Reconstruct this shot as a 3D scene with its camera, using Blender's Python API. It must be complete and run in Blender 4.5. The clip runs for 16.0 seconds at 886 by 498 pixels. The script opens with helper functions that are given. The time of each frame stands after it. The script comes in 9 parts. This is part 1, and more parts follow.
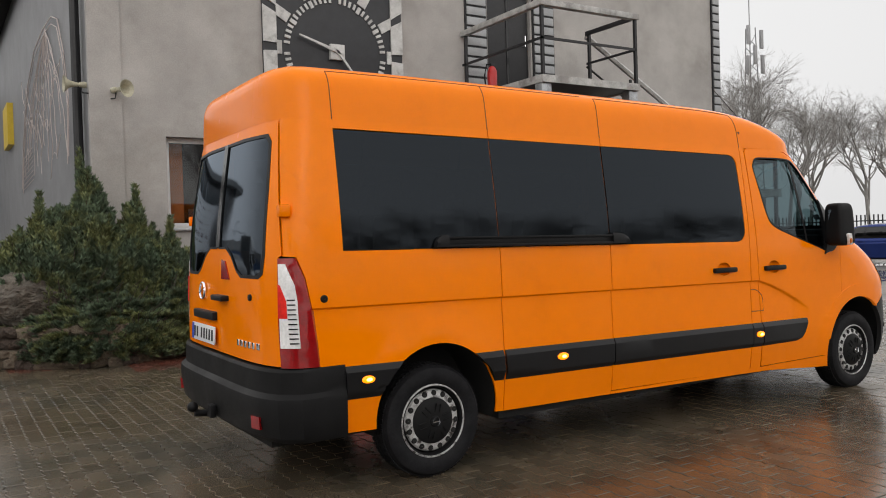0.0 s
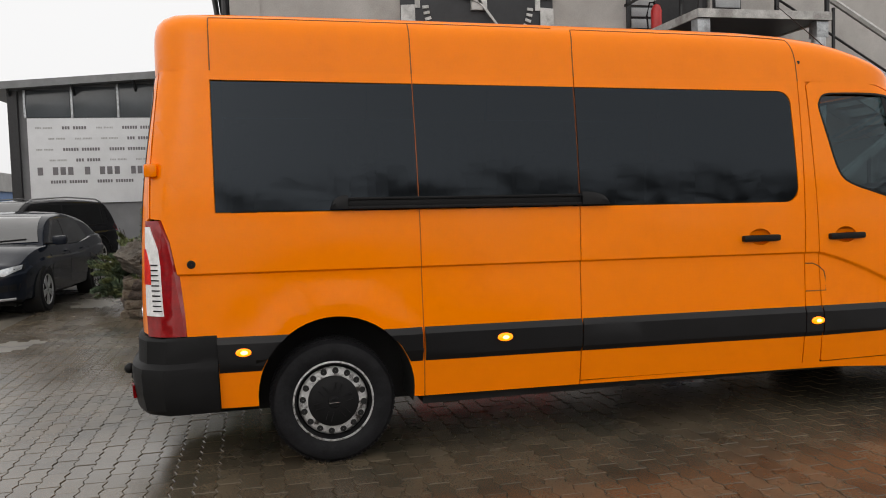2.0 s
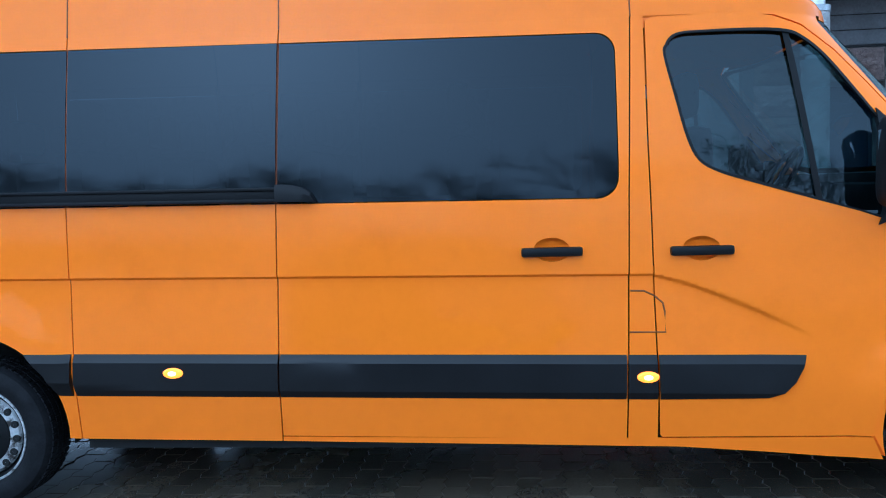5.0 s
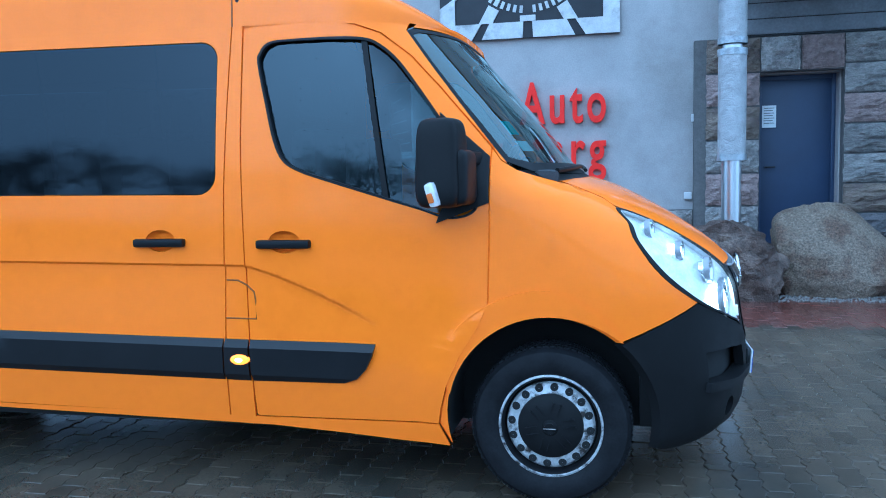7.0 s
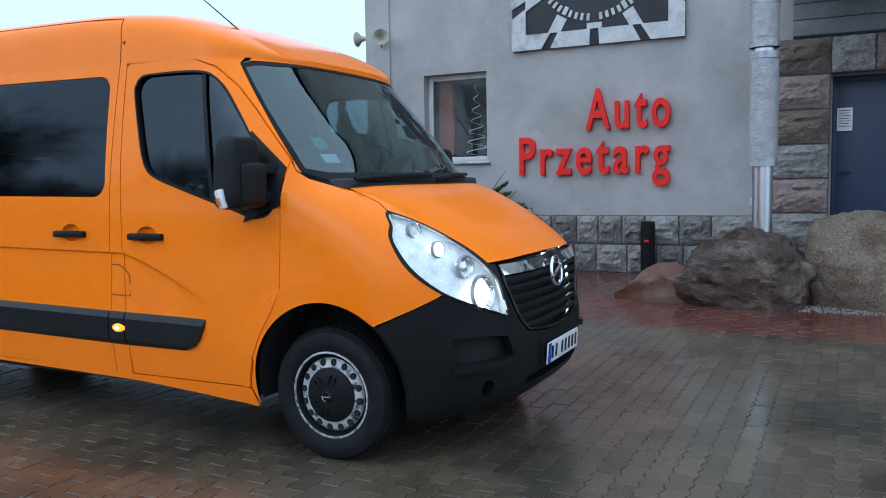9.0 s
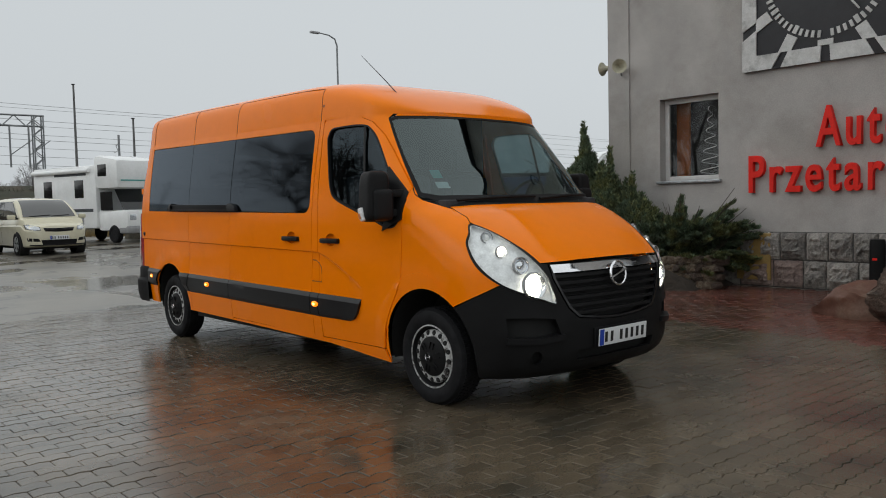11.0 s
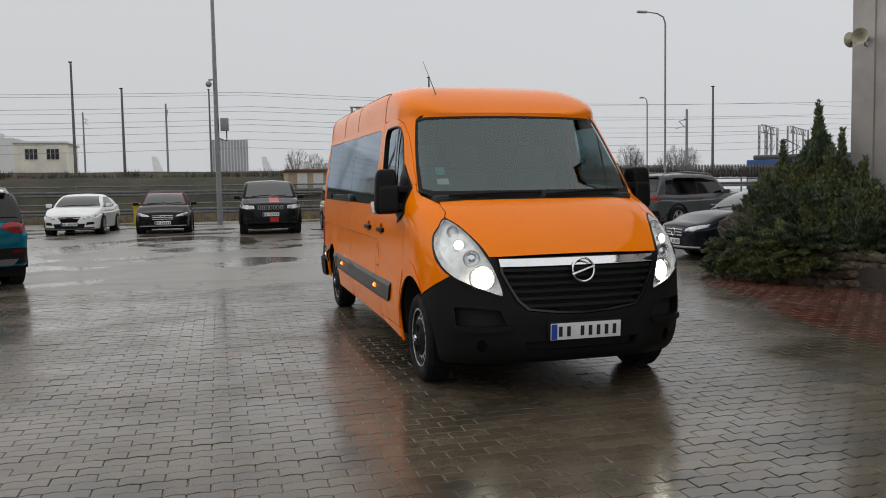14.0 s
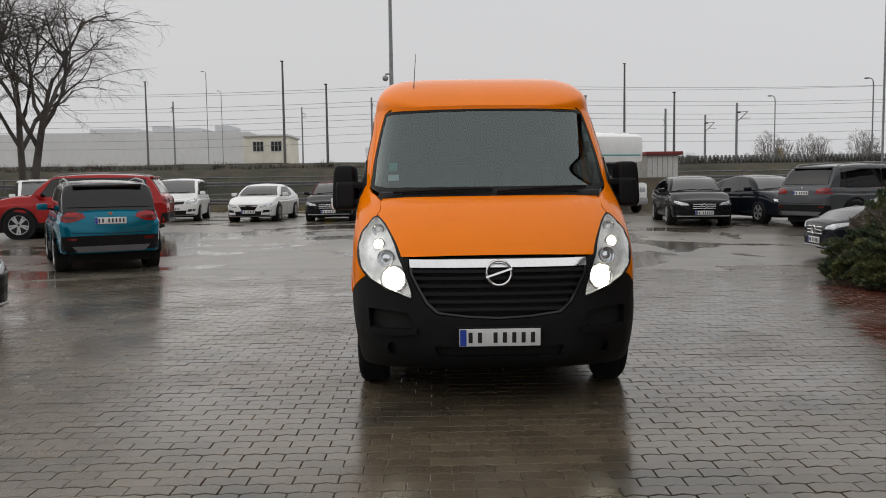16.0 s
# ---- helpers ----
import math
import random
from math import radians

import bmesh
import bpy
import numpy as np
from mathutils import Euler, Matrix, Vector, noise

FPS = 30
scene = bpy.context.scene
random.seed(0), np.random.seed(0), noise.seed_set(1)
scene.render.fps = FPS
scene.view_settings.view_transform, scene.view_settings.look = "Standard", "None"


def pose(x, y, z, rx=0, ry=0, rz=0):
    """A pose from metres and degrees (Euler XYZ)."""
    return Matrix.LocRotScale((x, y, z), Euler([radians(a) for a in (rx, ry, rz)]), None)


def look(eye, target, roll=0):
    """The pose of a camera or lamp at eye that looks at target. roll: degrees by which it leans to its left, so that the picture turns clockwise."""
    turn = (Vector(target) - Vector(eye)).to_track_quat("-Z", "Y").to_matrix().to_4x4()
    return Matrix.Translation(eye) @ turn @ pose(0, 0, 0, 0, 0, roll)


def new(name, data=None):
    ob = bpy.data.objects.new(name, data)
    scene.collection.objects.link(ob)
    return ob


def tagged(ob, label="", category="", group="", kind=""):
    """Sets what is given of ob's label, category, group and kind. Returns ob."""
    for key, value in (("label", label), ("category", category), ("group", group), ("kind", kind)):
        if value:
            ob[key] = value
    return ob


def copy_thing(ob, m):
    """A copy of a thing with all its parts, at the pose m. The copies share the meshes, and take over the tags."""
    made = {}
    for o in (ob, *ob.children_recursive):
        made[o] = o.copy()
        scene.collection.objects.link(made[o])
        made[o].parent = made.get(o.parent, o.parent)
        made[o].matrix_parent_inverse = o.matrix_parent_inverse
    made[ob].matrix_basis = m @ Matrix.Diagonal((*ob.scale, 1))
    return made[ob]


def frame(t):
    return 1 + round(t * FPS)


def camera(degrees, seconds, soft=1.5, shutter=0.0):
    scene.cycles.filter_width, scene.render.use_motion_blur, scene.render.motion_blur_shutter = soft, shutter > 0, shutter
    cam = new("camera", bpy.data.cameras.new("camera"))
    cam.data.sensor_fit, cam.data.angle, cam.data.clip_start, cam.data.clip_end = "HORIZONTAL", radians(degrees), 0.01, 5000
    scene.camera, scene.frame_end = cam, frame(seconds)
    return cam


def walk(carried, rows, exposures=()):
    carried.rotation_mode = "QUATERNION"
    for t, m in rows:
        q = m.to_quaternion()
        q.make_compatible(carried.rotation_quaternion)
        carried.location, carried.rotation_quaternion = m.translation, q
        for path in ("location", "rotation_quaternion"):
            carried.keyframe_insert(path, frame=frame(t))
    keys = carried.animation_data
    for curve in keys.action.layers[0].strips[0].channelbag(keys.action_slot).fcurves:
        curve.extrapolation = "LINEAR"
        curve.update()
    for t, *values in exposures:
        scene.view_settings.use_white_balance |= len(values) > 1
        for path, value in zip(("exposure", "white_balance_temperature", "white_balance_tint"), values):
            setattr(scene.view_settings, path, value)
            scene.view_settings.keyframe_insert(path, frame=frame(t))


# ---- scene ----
cam = camera(57.5, 16.0, soft=1.0)
PATH = [
    (0, (-2.467, -5.1, 1.435), (-1.412, -3.401, 1.404), -1.7),
    (0.5, (-1.979, -5.301, 1.428), (-1.012, -3.55, 1.403), -1.8),
    (1, (-1.436, -5.429, 1.41), (-0.617, -3.604, 1.375), -1.8),
    (1.5, (-0.911, -5.381, 1.403), (-0.244, -3.498, 1.306), -1.7),
    (2, (-0.381, -5.306, 1.392), (0.073, -3.361, 1.276), -1.8),
    (2.5, (0.044, -5.055, 1.4), (0.267, -3.07, 1.287), -1.8),
    (3, (0.474, -4.835, 1.436), (0.524, -2.842, 1.278), -1.8),
    (3.5, (0.919, -4.588, 1.401), (0.836, -2.596, 1.25), -1.7),
    (4, (1.411, -4.417, 1.36), (1.307, -2.424, 1.224), -1.8),
    (4.5, (1.941, -4.352, 1.408), (1.8, -2.363, 1.249), -1.8),
    (4.7, (2.149, -4.339, 1.389), (1.989, -2.35, 1.24), -1.8),
    (6.8, (4.432, -4.336, 1.395), (4.009, -2.39, 1.215), -1.5),
    (7, (4.64, -4.275, 1.391), (4.2, -2.333, 1.209), -1.3),
    (7.5, (5.179, -4.214, 1.352), (4.672, -2.288, 1.17), -1.1),
    (8, (5.732, -4.154, 1.356), (5.142, -2.252, 1.175), -1.1),
    (8.5, (6.207, -4.127, 1.372), (5.538, -2.251, 1.197), -1.1),
    (9, (6.607, -4.224, 1.386), (5.716, -2.441, 1.217), -1.0),
    (9.5, (7.027, -4.427, 1.411), (5.917, -2.77, 1.252), -1.0),
    (9.7, (7.256, -4.483, 1.41), (6.051, -2.894, 1.261), -1.2),
    (11.8, (9.223, -4.442, 1.353), (7.587, -3.296, 1.251), -1.1),
    (12, (9.374, -4.308, 1.35), (7.696, -3.226, 1.249), -1.1),
    (12.5, (9.606, -3.924, 1.331), (7.821, -3.031, 1.209), -1.0),
    (13, (9.845, -3.454, 1.379), (8.012, -2.666, 1.238), -1.0),
    (13.5, (10.128, -2.93, 1.424), (8.237, -2.293, 1.281), -1.1),
    (14, (10.234, -2.393, 1.427), (8.312, -1.86, 1.287), -1.0),
    (14.5, (10.363, -1.879, 1.434), (8.397, -1.544, 1.292), -1.0),
    (15, (10.334, -1.375, 1.438), (8.346, -1.219, 1.291), -0.9),
    (15.5, (10.379, -0.892, 1.438), (8.386, -0.845, 1.285), -1.0),
    (16, (10.335, -0.406, 1.45), (8.341, -0.387, 1.292), -0.8),
]
EXPOSURES = [(0.0, 0.46, 6800, 11), (2.2, 0.43, 6800, 11), (3.2, 0.32, 6600, 11), (4.0, 0.50, 5400, 7), (4.5, 0.80, 4550, 3), (7.0, 1.04, 3850, -3), (8.5, 0.88, 4680, 2), (9.1, 0.47, 5000, 4), (9.7, -0.02, 5650, 6), (12.0, -0.08, 6450, 7), (13.0, -0.07, 6500, 9), (14.5, -0.04, 6600, 10), (16.0, -0.02, 6700, 11)]
walk(cam, [(t, look(eye, target, roll)) for t, eye, target, roll in PATH], EXPOSURES)

# ---- light: an even overcast sky ----
world = bpy.data.worlds.new("overcast_sky")
scene.world = world
world.use_nodes = True
wn = world.node_tree.nodes
wl = world.node_tree.links
sky = wn.new("ShaderNodeTexSky")
sky.sky_type = "NISHITA"
sky.sun_disc = False
sky.sun_elevation = radians(32)
sky.sun_rotation = radians(200)
sky.air_density, sky.dust_density, sky.ozone_density = 1.0, 6.0, 1.0
grey = wn.new("ShaderNodeHueSaturation")
grey.inputs["Saturation"].default_value = 0.12
cloud = wn.new("ShaderNodeMix")
cloud.data_type = "RGBA"
cloud.inputs["Factor"].default_value = 0.82
cloud.inputs["B"].default_value = (6.4, 6.6, 6.85, 1)
wl.new(sky.outputs[0], grey.inputs["Color"])
wl.new(grey.outputs[0], cloud.inputs["A"])
way = wn.new("ShaderNodeTexCoord")
towards = wn.new("ShaderNodeVectorMath")
towards.operation = "DOT_PRODUCT"
towards.inputs[1].default_value = (-0.45, 0.85, 0.27)
brighter = wn.new("ShaderNodeMapRange")
for i_, v_ in enumerate((-1, 1, 0.86, 1.16)):
    brighter.inputs[i_ + 1].default_value = v_
lit = wn.new("ShaderNodeVectorMath")
lit.operation = "SCALE"
wl.new(way.outputs["Generated"], towards.inputs[0])
wl.new(towards.outputs["Value"], brighter.inputs[0])
wl.new(cloud.outputs["Result"], lit.inputs[0])
wl.new(brighter.outputs[0], lit.inputs["Scale"])
wl.new(lit.outputs[0], wn["Background"].inputs["Color"])
wn["Background"].inputs["Strength"].default_value = 0.1
sun = new("sun", bpy.data.lights.new("sun", "SUN"))
sun.data.energy, sun.data.angle, sun.data.color = 0.9, radians(176), (1, 0.97, 0.93)
sun.matrix_world = look((0, 0, 20), (-2, 4.5, 0))

# ---- materials ----
def material(name, colour, rough=0.5, metal=0.0, vary=0.12, scale=6.0, fine=60.0, bump=0.0, rough_vary=0.0, tint=None, tint_at=0.6, tint_scale=2.0, coat=0.0, by_object=0.0, by_island=0.0, depth=0.01, spec=0.5, world_place=False):
    """A surface with grain at two scales, relief, and wear of another tint in patches."""
    m = bpy.data.materials.new(name)
    m.use_nodes = True
    n, l = m.node_tree.nodes, m.node_tree.links
    b = n["Principled BSDF"]
    place = n.new("ShaderNodeNewGeometry").outputs["Position"] if world_place else n.new("ShaderNodeTexCoord").outputs["Object"]

    def noise_at(s, detail=4, roughness=0.6):
        t = n.new("ShaderNodeTexNoise")
        t.inputs["Scale"].default_value, t.inputs["Detail"].default_value, t.inputs["Roughness"].default_value = s, detail, roughness
        l.new(place, t.inputs["Vector"])
        return t.outputs["Fac"]

    def span(value, a, b_, c, d):
        r = n.new("ShaderNodeMapRange")
        l.new(value, r.inputs[0])
        for i, v in enumerate((a, b_, c, d)):
            r.inputs[i + 1].default_value = v
        return r.outputs[0]

    def times(a, b_):
        t = n.new("ShaderNodeMath")
        t.operation = "MULTIPLY"
        l.new(a, t.inputs[0])
        l.new(b_, t.inputs[1])
        return t.outputs[0]
    coarse, grain = noise_at(scale), noise_at(fine, 3)
    value = times(span(coarse, 0.3, 0.7, 1 - vary, 1 + vary), span(grain, 0.3, 0.7, 1 - vary * 0.6, 1 + vary * 0.6))
    if by_object:
        value = times(value, span(n.new("ShaderNodeObjectInfo").outputs["Random"], 0, 1, 1 - by_object, 1 + by_object))
    if by_island:
        value = times(value, span(n.new("ShaderNodeNewGeometry").outputs["Random Per Island"], 0, 1, 1 - by_island, 1 + by_island))
    scaled = n.new("ShaderNodeVectorMath")
    scaled.operation = "SCALE"
    scaled.inputs[0].default_value = colour[:3]
    out = scaled.outputs[0]
    if tint:
        mix = n.new("ShaderNodeMix")
        mix.data_type = "RGBA"
        l.new(span(noise_at(tint_scale, 6, 0.65), tint_at - 0.06, tint_at + 0.06, 0, 1), mix.inputs["Factor"])
        mix.inputs["A"].default_value, mix.inputs["B"].default_value = (*colour[:3], 1), (*tint, 1)
        l.new(mix.outputs["Result"], scaled.inputs[0])
    l.new(value, scaled.inputs["Scale"])
    l.new(out, b.inputs["Base Color"])
    b.inputs["Metallic"].default_value = metal
    b.inputs["Specular IOR Level"].default_value = spec
    if rough_vary:
        l.new(span(noise_at(scale * 0.7, 5), 0.35, 0.65, max(rough - rough_vary, 0.02), min(rough + rough_vary, 1)), b.inputs["Roughness"])
    else:
        b.inputs["Roughness"].default_value = rough
    if coat:
        b.inputs["Coat Weight"].default_value = coat
        b.inputs["Coat Roughness"].default_value = 0.03
    if bump:
        k = n.new("ShaderNodeBump")
        k.inputs["Strength"].default_value, k.inputs["Distance"].default_value = bump, depth
        l.new(grain, k.inputs["Height"])
        k2 = n.new("ShaderNodeBump")
        k2.inputs["Strength"].default_value, k2.inputs["Distance"].default_value = bump, depth * 3
        l.new(coarse, k2.inputs["Height"])
        l.new(k.outputs[0], k2.inputs["Normal"])
        l.new(k2.outputs[0], b.inputs["Normal"])
    return m


def glowing(name, colour, strength):
    m = material(name, colour, 0.3)
    b = m.node_tree.nodes["Principled BSDF"]
    b.inputs["Emission Color"].default_value, b.inputs["Emission Strength"].default_value = (*colour, 1), strength
    return m


def glass(name, tint, gloss_rough=0.02, blend=1.45, coating=(1.0, 1.0, 1.0)):
    """Tinted sheet glass: what lies behind shows through, dimmed; the gloss follows Fresnel."""
    m = bpy.data.materials.new(name)
    m.use_nodes = True
    n, l = m.node_tree.nodes, m.node_tree.links
    for x in list(n):
        if x.type == "BSDF_PRINCIPLED":
            n.remove(x)
    clear, shine, mix, f = n.new("ShaderNodeBsdfTransparent"), n.new("ShaderNodeBsdfGlossy"), n.new("ShaderNodeMixShader"), n.new("ShaderNodeLayerWeight")
    clear.inputs[0].default_value = (*tint, 1)
    shine.inputs["Roughness"].default_value = gloss_rough
    shine.inputs["Color"].default_value = (*coating, 1)
    f.inputs[0].default_value = 0.5
    face = ((blend - 1) / (blend + 1)) ** 2
    steep, least = n.new("ShaderNodeMath"), n.new("ShaderNodeMath")
    steep.operation, least.operation = "POWER", "MULTIPLY_ADD"
    l.new(f.outputs["Facing"], steep.inputs[0])
    steep.inputs[1].default_value = 5
    l.new(steep.outputs[0], least.inputs[0])
    least.inputs[1].default_value, least.inputs[2].default_value = 1 - face, face
    l.new(least.outputs[0], mix.inputs[0])
    l.new(clear.outputs[0], mix.inputs[1])
    l.new(shine.outputs[0], mix.inputs[2])
    l.new(mix.outputs[0], n["Material Output"].inputs[0])
    return m


ORANGE = material("orange_van_paint", (0.96, 0.222, 0.0), 0.22, vary=0.025, scale=1.2, fine=9, coat=0.38, tint=(0.92, 0.209, 0.0), tint_at=0.62, rough_vary=0.06, spec=0.02)
BLACK_PLASTIC = material("textured_black_plastic", (0.0095, 0.0095, 0.010), 0.5, vary=0.25, scale=3, fine=220, bump=0.25, depth=0.002, rough_vary=0.1, spec=0.13)
BLACK_TRIM = material("satin_black_trim", (0.009, 0.009, 0.0098), 0.42, vary=0.2, scale=4, fine=150, bump=0.08, depth=0.001, spec=0.16)
MOULDING = material("wet_black_moulding", (0.010, 0.010, 0.011), 0.3, vary=0.2, scale=4, fine=150, bump=0.06, depth=0.001, spec=0.25)
BLACK_GLOSS = material("gloss_black", (0.008, 0.008, 0.009), 0.12, vary=0.1)
DARK = material("underbody_black", (0.007, 0.007, 0.007), 0.85, vary=0.3, scale=5)
RUBBER = material("wet_tyre_rubber", (0.013, 0.013, 0.0145), 0.62, vary=0.3, scale=12, fine=90, bump=0.2, depth=0.003, rough_vary=0.12, spec=0.12)
STEEL_RIM = material("worn_silver_rim", (0.50, 0.50, 0.50), 0.38, 0.3, vary=0.25, scale=20, tint=(0.03, 0.024, 0.02), tint_at=0.55, tint_scale=16, bump=0.1)
SILVER_RING = material("dull_lamp_bezel", (0.30, 0.30, 0.31), 0.35, 0.5, vary=0.1)
CHROME = material("chrome", (0.8, 0.81, 0.83), 0.08, 1.0, vary=0.04)
REFLECTOR = material("lamp_reflector", (0.9, 0.895, 0.88), 0.25, 0.25, vary=0.15, scale=18, fine=70, bump=0.3, depth=0.006)
ORANGE.node_tree.nodes["Principled BSDF"].inputs["Coat Roughness"].default_value = 0.1
PRIVACY = glass("privacy_glass", (0.014, 0.018, 0.024), 0.05, 1.41, (0.80, 0.93, 1.08))
CAB_GLASS = glass("cab_glass", (0.22, 0.29, 0.31), 0.015, 1.5, (0.80, 0.95, 1.06))
SCREEN = glass("windscreen_glass", (0.40, 0.5, 0.5), 0.015, 2.05, (0.86, 1.0, 1.0))
CLEAR = glass("clear_lens", (0.93, 0.95, 0.96), 0.02, 1.4)
RED_LENS = material("red_lamp_lens", (0.27, 0.005, 0.007), 0.1, vary=0.2, scale=20, fine=90, coat=0.6)
RED_BRIGHT = material("bright_red_lens", (0.75, 0.02, 0.012), 0.15, vary=0.2, scale=20, coat=0.5)
WHITE_LENS = material("clear_ribbed_lens", (0.85, 0.85, 0.85), 0.12, 0.1, vary=0.12, scale=15, coat=0.6)
AMBER_ON = glowing("amber_marker_light", (1.0, 0.2, 0.003), 1.6)
AMBER_CORE = glowing("amber_marker_core", (1.0, 0.5, 0.1), 6.0)
LAMP_ON = glowing("low_beam", (1.0, 0.92, 0.74), 16.0)
LAMP_SOFT = glowing("side_lamp", (1.0, 0.9, 0.7), 6.0)
SEAT = material("dark_seat_cloth", (0.03, 0.032, 0.036), 0.9, vary=0.3, scale=8, fine=200, bump=0.2)
WHITE_PLATE = material("white_plate", (0.74, 0.75, 0.76), 0.35, vary=0.05)
INK = material("black_ink", (0.01, 0.01, 0.01), 0.5, vary=0.1)
BLUE_INK = material("blue_band", (0.02, 0.06, 0.4), 0.4, vary=0.1)
TEAL_INK = material("teal_sticker", (0.05, 0.32, 0.3), 0.5, vary=0.1)
# Paint orange darkened in the colour, for the shade inside panel gaps.
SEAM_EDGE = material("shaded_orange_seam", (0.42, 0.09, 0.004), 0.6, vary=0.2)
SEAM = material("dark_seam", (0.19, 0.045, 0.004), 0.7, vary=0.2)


# ---- building tools ----
def part(name, bm, mat, parent=None, label="", smooth=True, sharp=32):
    """Links a bmesh as one mesh object under a thing or a part."""
    bmesh.ops.remove_doubles(bm, verts=bm.verts, dist=1e-5)
    if smooth:
        lim = radians(sharp)
        for f in bm.faces:
            f.smooth = True
        for e in bm.edges:
            if len(e.link_faces) == 2 and e.calc_face_angle(0) > lim:
                e.smooth = False
    me = bpy.data.meshes.new(name)
    bm.to_mesh(me)
    bm.free()
    me.materials.append(mat)
    ob = new(name, me)
    if parent is not None:
        ob.parent = parent
    if label:
        ob["label"] = label
    return ob


def thing(name, label, category, group="", kind="", at=None):
    ob = new(name)
    ob.empty_display_size = 0.3
    if at is not None:
        ob.matrix_world = at
    return tagged(ob, label, category, group, kind)


def box_into(bm, a, b, bevel=0.0, m=None):
    made = bmesh.ops.create_cube(bm, size=1)["verts"]
    for v in made:
        v.co = Vector([a[i] + (v.co[i] + 0.5) * (b[i] - a[i]) for i in range(3)])
    if bevel:
        edges = {e for v in made for e in v.link_edges}
        out = bmesh.ops.bevel(bm, geom=list(edges), offset=bevel, segments=2, affect="EDGES", profile=0.6)
        made = list({v for f in out["faces"] for v in f.verts} | {v for v in made if v.is_valid})
    if m is not None:
        bmesh.ops.transform(bm, matrix=m, verts=made)
    return made


def box(a, b, bevel=0.0, m=None):
    bm = bmesh.new()
    box_into(bm, a, b, bevel, m)
    return bm


def lathe(profile, segments=48, axis="y"):
    """Turns a profile of (radius, place along the axis) into a closed ring or disc."""
    bm = bmesh.new()
    rows = []
    for r, h in profile:
        row = []
        for i in range(segments):
            a = 2 * math.pi * i / segments
            c, s = r * math.cos(a), r * math.sin(a)
            row.append(bm.verts.new({"y": (c, h, s), "z": (c, s, h), "x": (h, c, s)}[axis]))
        rows.append(row)
    for p, q in zip(rows, rows[1:]):
        for i in range(segments):
            j = (i + 1) % segments
            bm.faces.new((p[i], p[j], q[j], q[i]))
    bmesh.ops.recalc_face_normals(bm, faces=bm.faces)
    return bm


def tube_into(bm, points, radius, sides=8, radius_end=None):
    """A round bar along a line of points."""
    points = [Vector(p) for p in points]
    rows = []
    for i, p in enumerate(points):
        d = (points[min(i + 1, len(points) - 1)] - points[max(i - 1, 0)]).normalized()
        side = d.cross(Vector((0, 0, 1)) if abs(d.z) < 0.9 else Vector((1, 0, 0))).normalized()
        up = side.cross(d)
        r = radius if radius_end is None else radius + (radius_end - radius) * i / max(len(points) - 1, 1)
        rows.append([bm.verts.new(p + r * (math.cos(2 * math.pi * k / sides) * side + math.sin(2 * math.pi * k / sides) * up)) for k in range(sides)])
    for p, q in zip(rows, rows[1:]):
        for k in range(sides):
            j = (k + 1) % sides
            bm.faces.new((p[k], p[j], q[j], q[k]))
    bm.faces.new(rows[0][::-1])
    bm.faces.new(rows[-1])


def tube(points, radius, sides=8, radius_end=None):
    bm = bmesh.new()
    tube_into(bm, points, radius, sides, radius_end)
    return bm


def sheet(shapes, place, step=0.1, cuts_u=(), cuts_v=(), thick=0.015, proud=0.0):
    """A pressed panel: outlines (with holes) in two coordinates, laid on a curved surface by place(u, v, inwards), with turned-in edges."""
    bm = bmesh.new()
    for outline, holes in shapes:
        edges = []
        for loop in (outline, *holes):
            vs = [bm.verts.new((u, v, 0)) for u, v in loop]
            edges += [bm.edges.new((vs[i], vs[(i + 1) % len(vs)])) for i in range(len(vs))]
        bmesh.ops.triangle_fill(bm, use_beauty=True, use_dissolve=False, edges=edges, normal=(0, 0, 1))
    us, vs = [v.co.x for v in bm.verts], [v.co.y for v in bm.verts]
    su = step if not isinstance(step, tuple) else step[0]
    sv = step if not isinstance(step, tuple) else step[1]
    lines = [(0, u) for u in np.arange(math.ceil(min(us) / su) * su, max(us), su)] + [(1, v) for v in np.arange(math.ceil(min(vs) / sv) * sv, max(vs), sv)]
    lines += [(0, u) for u in cuts_u] + [(1, v) for v in cuts_v]
    for axis, c in lines:
        at, no = ((c, 0, 0), (1, 0, 0)) if axis == 0 else ((0, c, 0), (0, 1, 0))
        bmesh.ops.bisect_plane(bm, geom=list(bm.verts) + list(bm.edges) + list(bm.faces), plane_co=at, plane_no=no, dist=1e-4)
    edge = [e for e in bm.edges if len(e.link_faces) == 1]
    uv = {v: (v.co.x, v.co.y) for v in bm.verts}
    f0 = max(bm.faces, key=lambda f: f.calc_area())
    for v, (a, b) in uv.items():
        v.co = Vector(place(a, b, -proud))
    f0.normal_update()
    a, b = uv[f0.verts[0]]
    out = Vector(place(a, b, -0.02)) - Vector(place(a, b, 0))
    if f0.normal.dot(out) < 0:
        bmesh.ops.reverse_faces(bm, faces=bm.faces)
    if thick:
        inner = {}
        for e in edge:
            for v in e.verts:
                if v not in inner:
                    inner[v] = bm.verts.new(place(*uv[v], thick))
        for e in edge:
            loop = e.link_loops[0]
            p, q = loop.vert, loop.link_loop_next.vert
            bm.faces.new((q, p, inner[p], inner[q]))
    return bm


def arc(cx, cz, r, a0, a1, n=14):
    return [(cx + r * math.cos(radians(a0 + (a1 - a0) * i / n)), cz + r * math.sin(radians(a0 + (a1 - a0) * i / n))) for i in range(n + 1)]


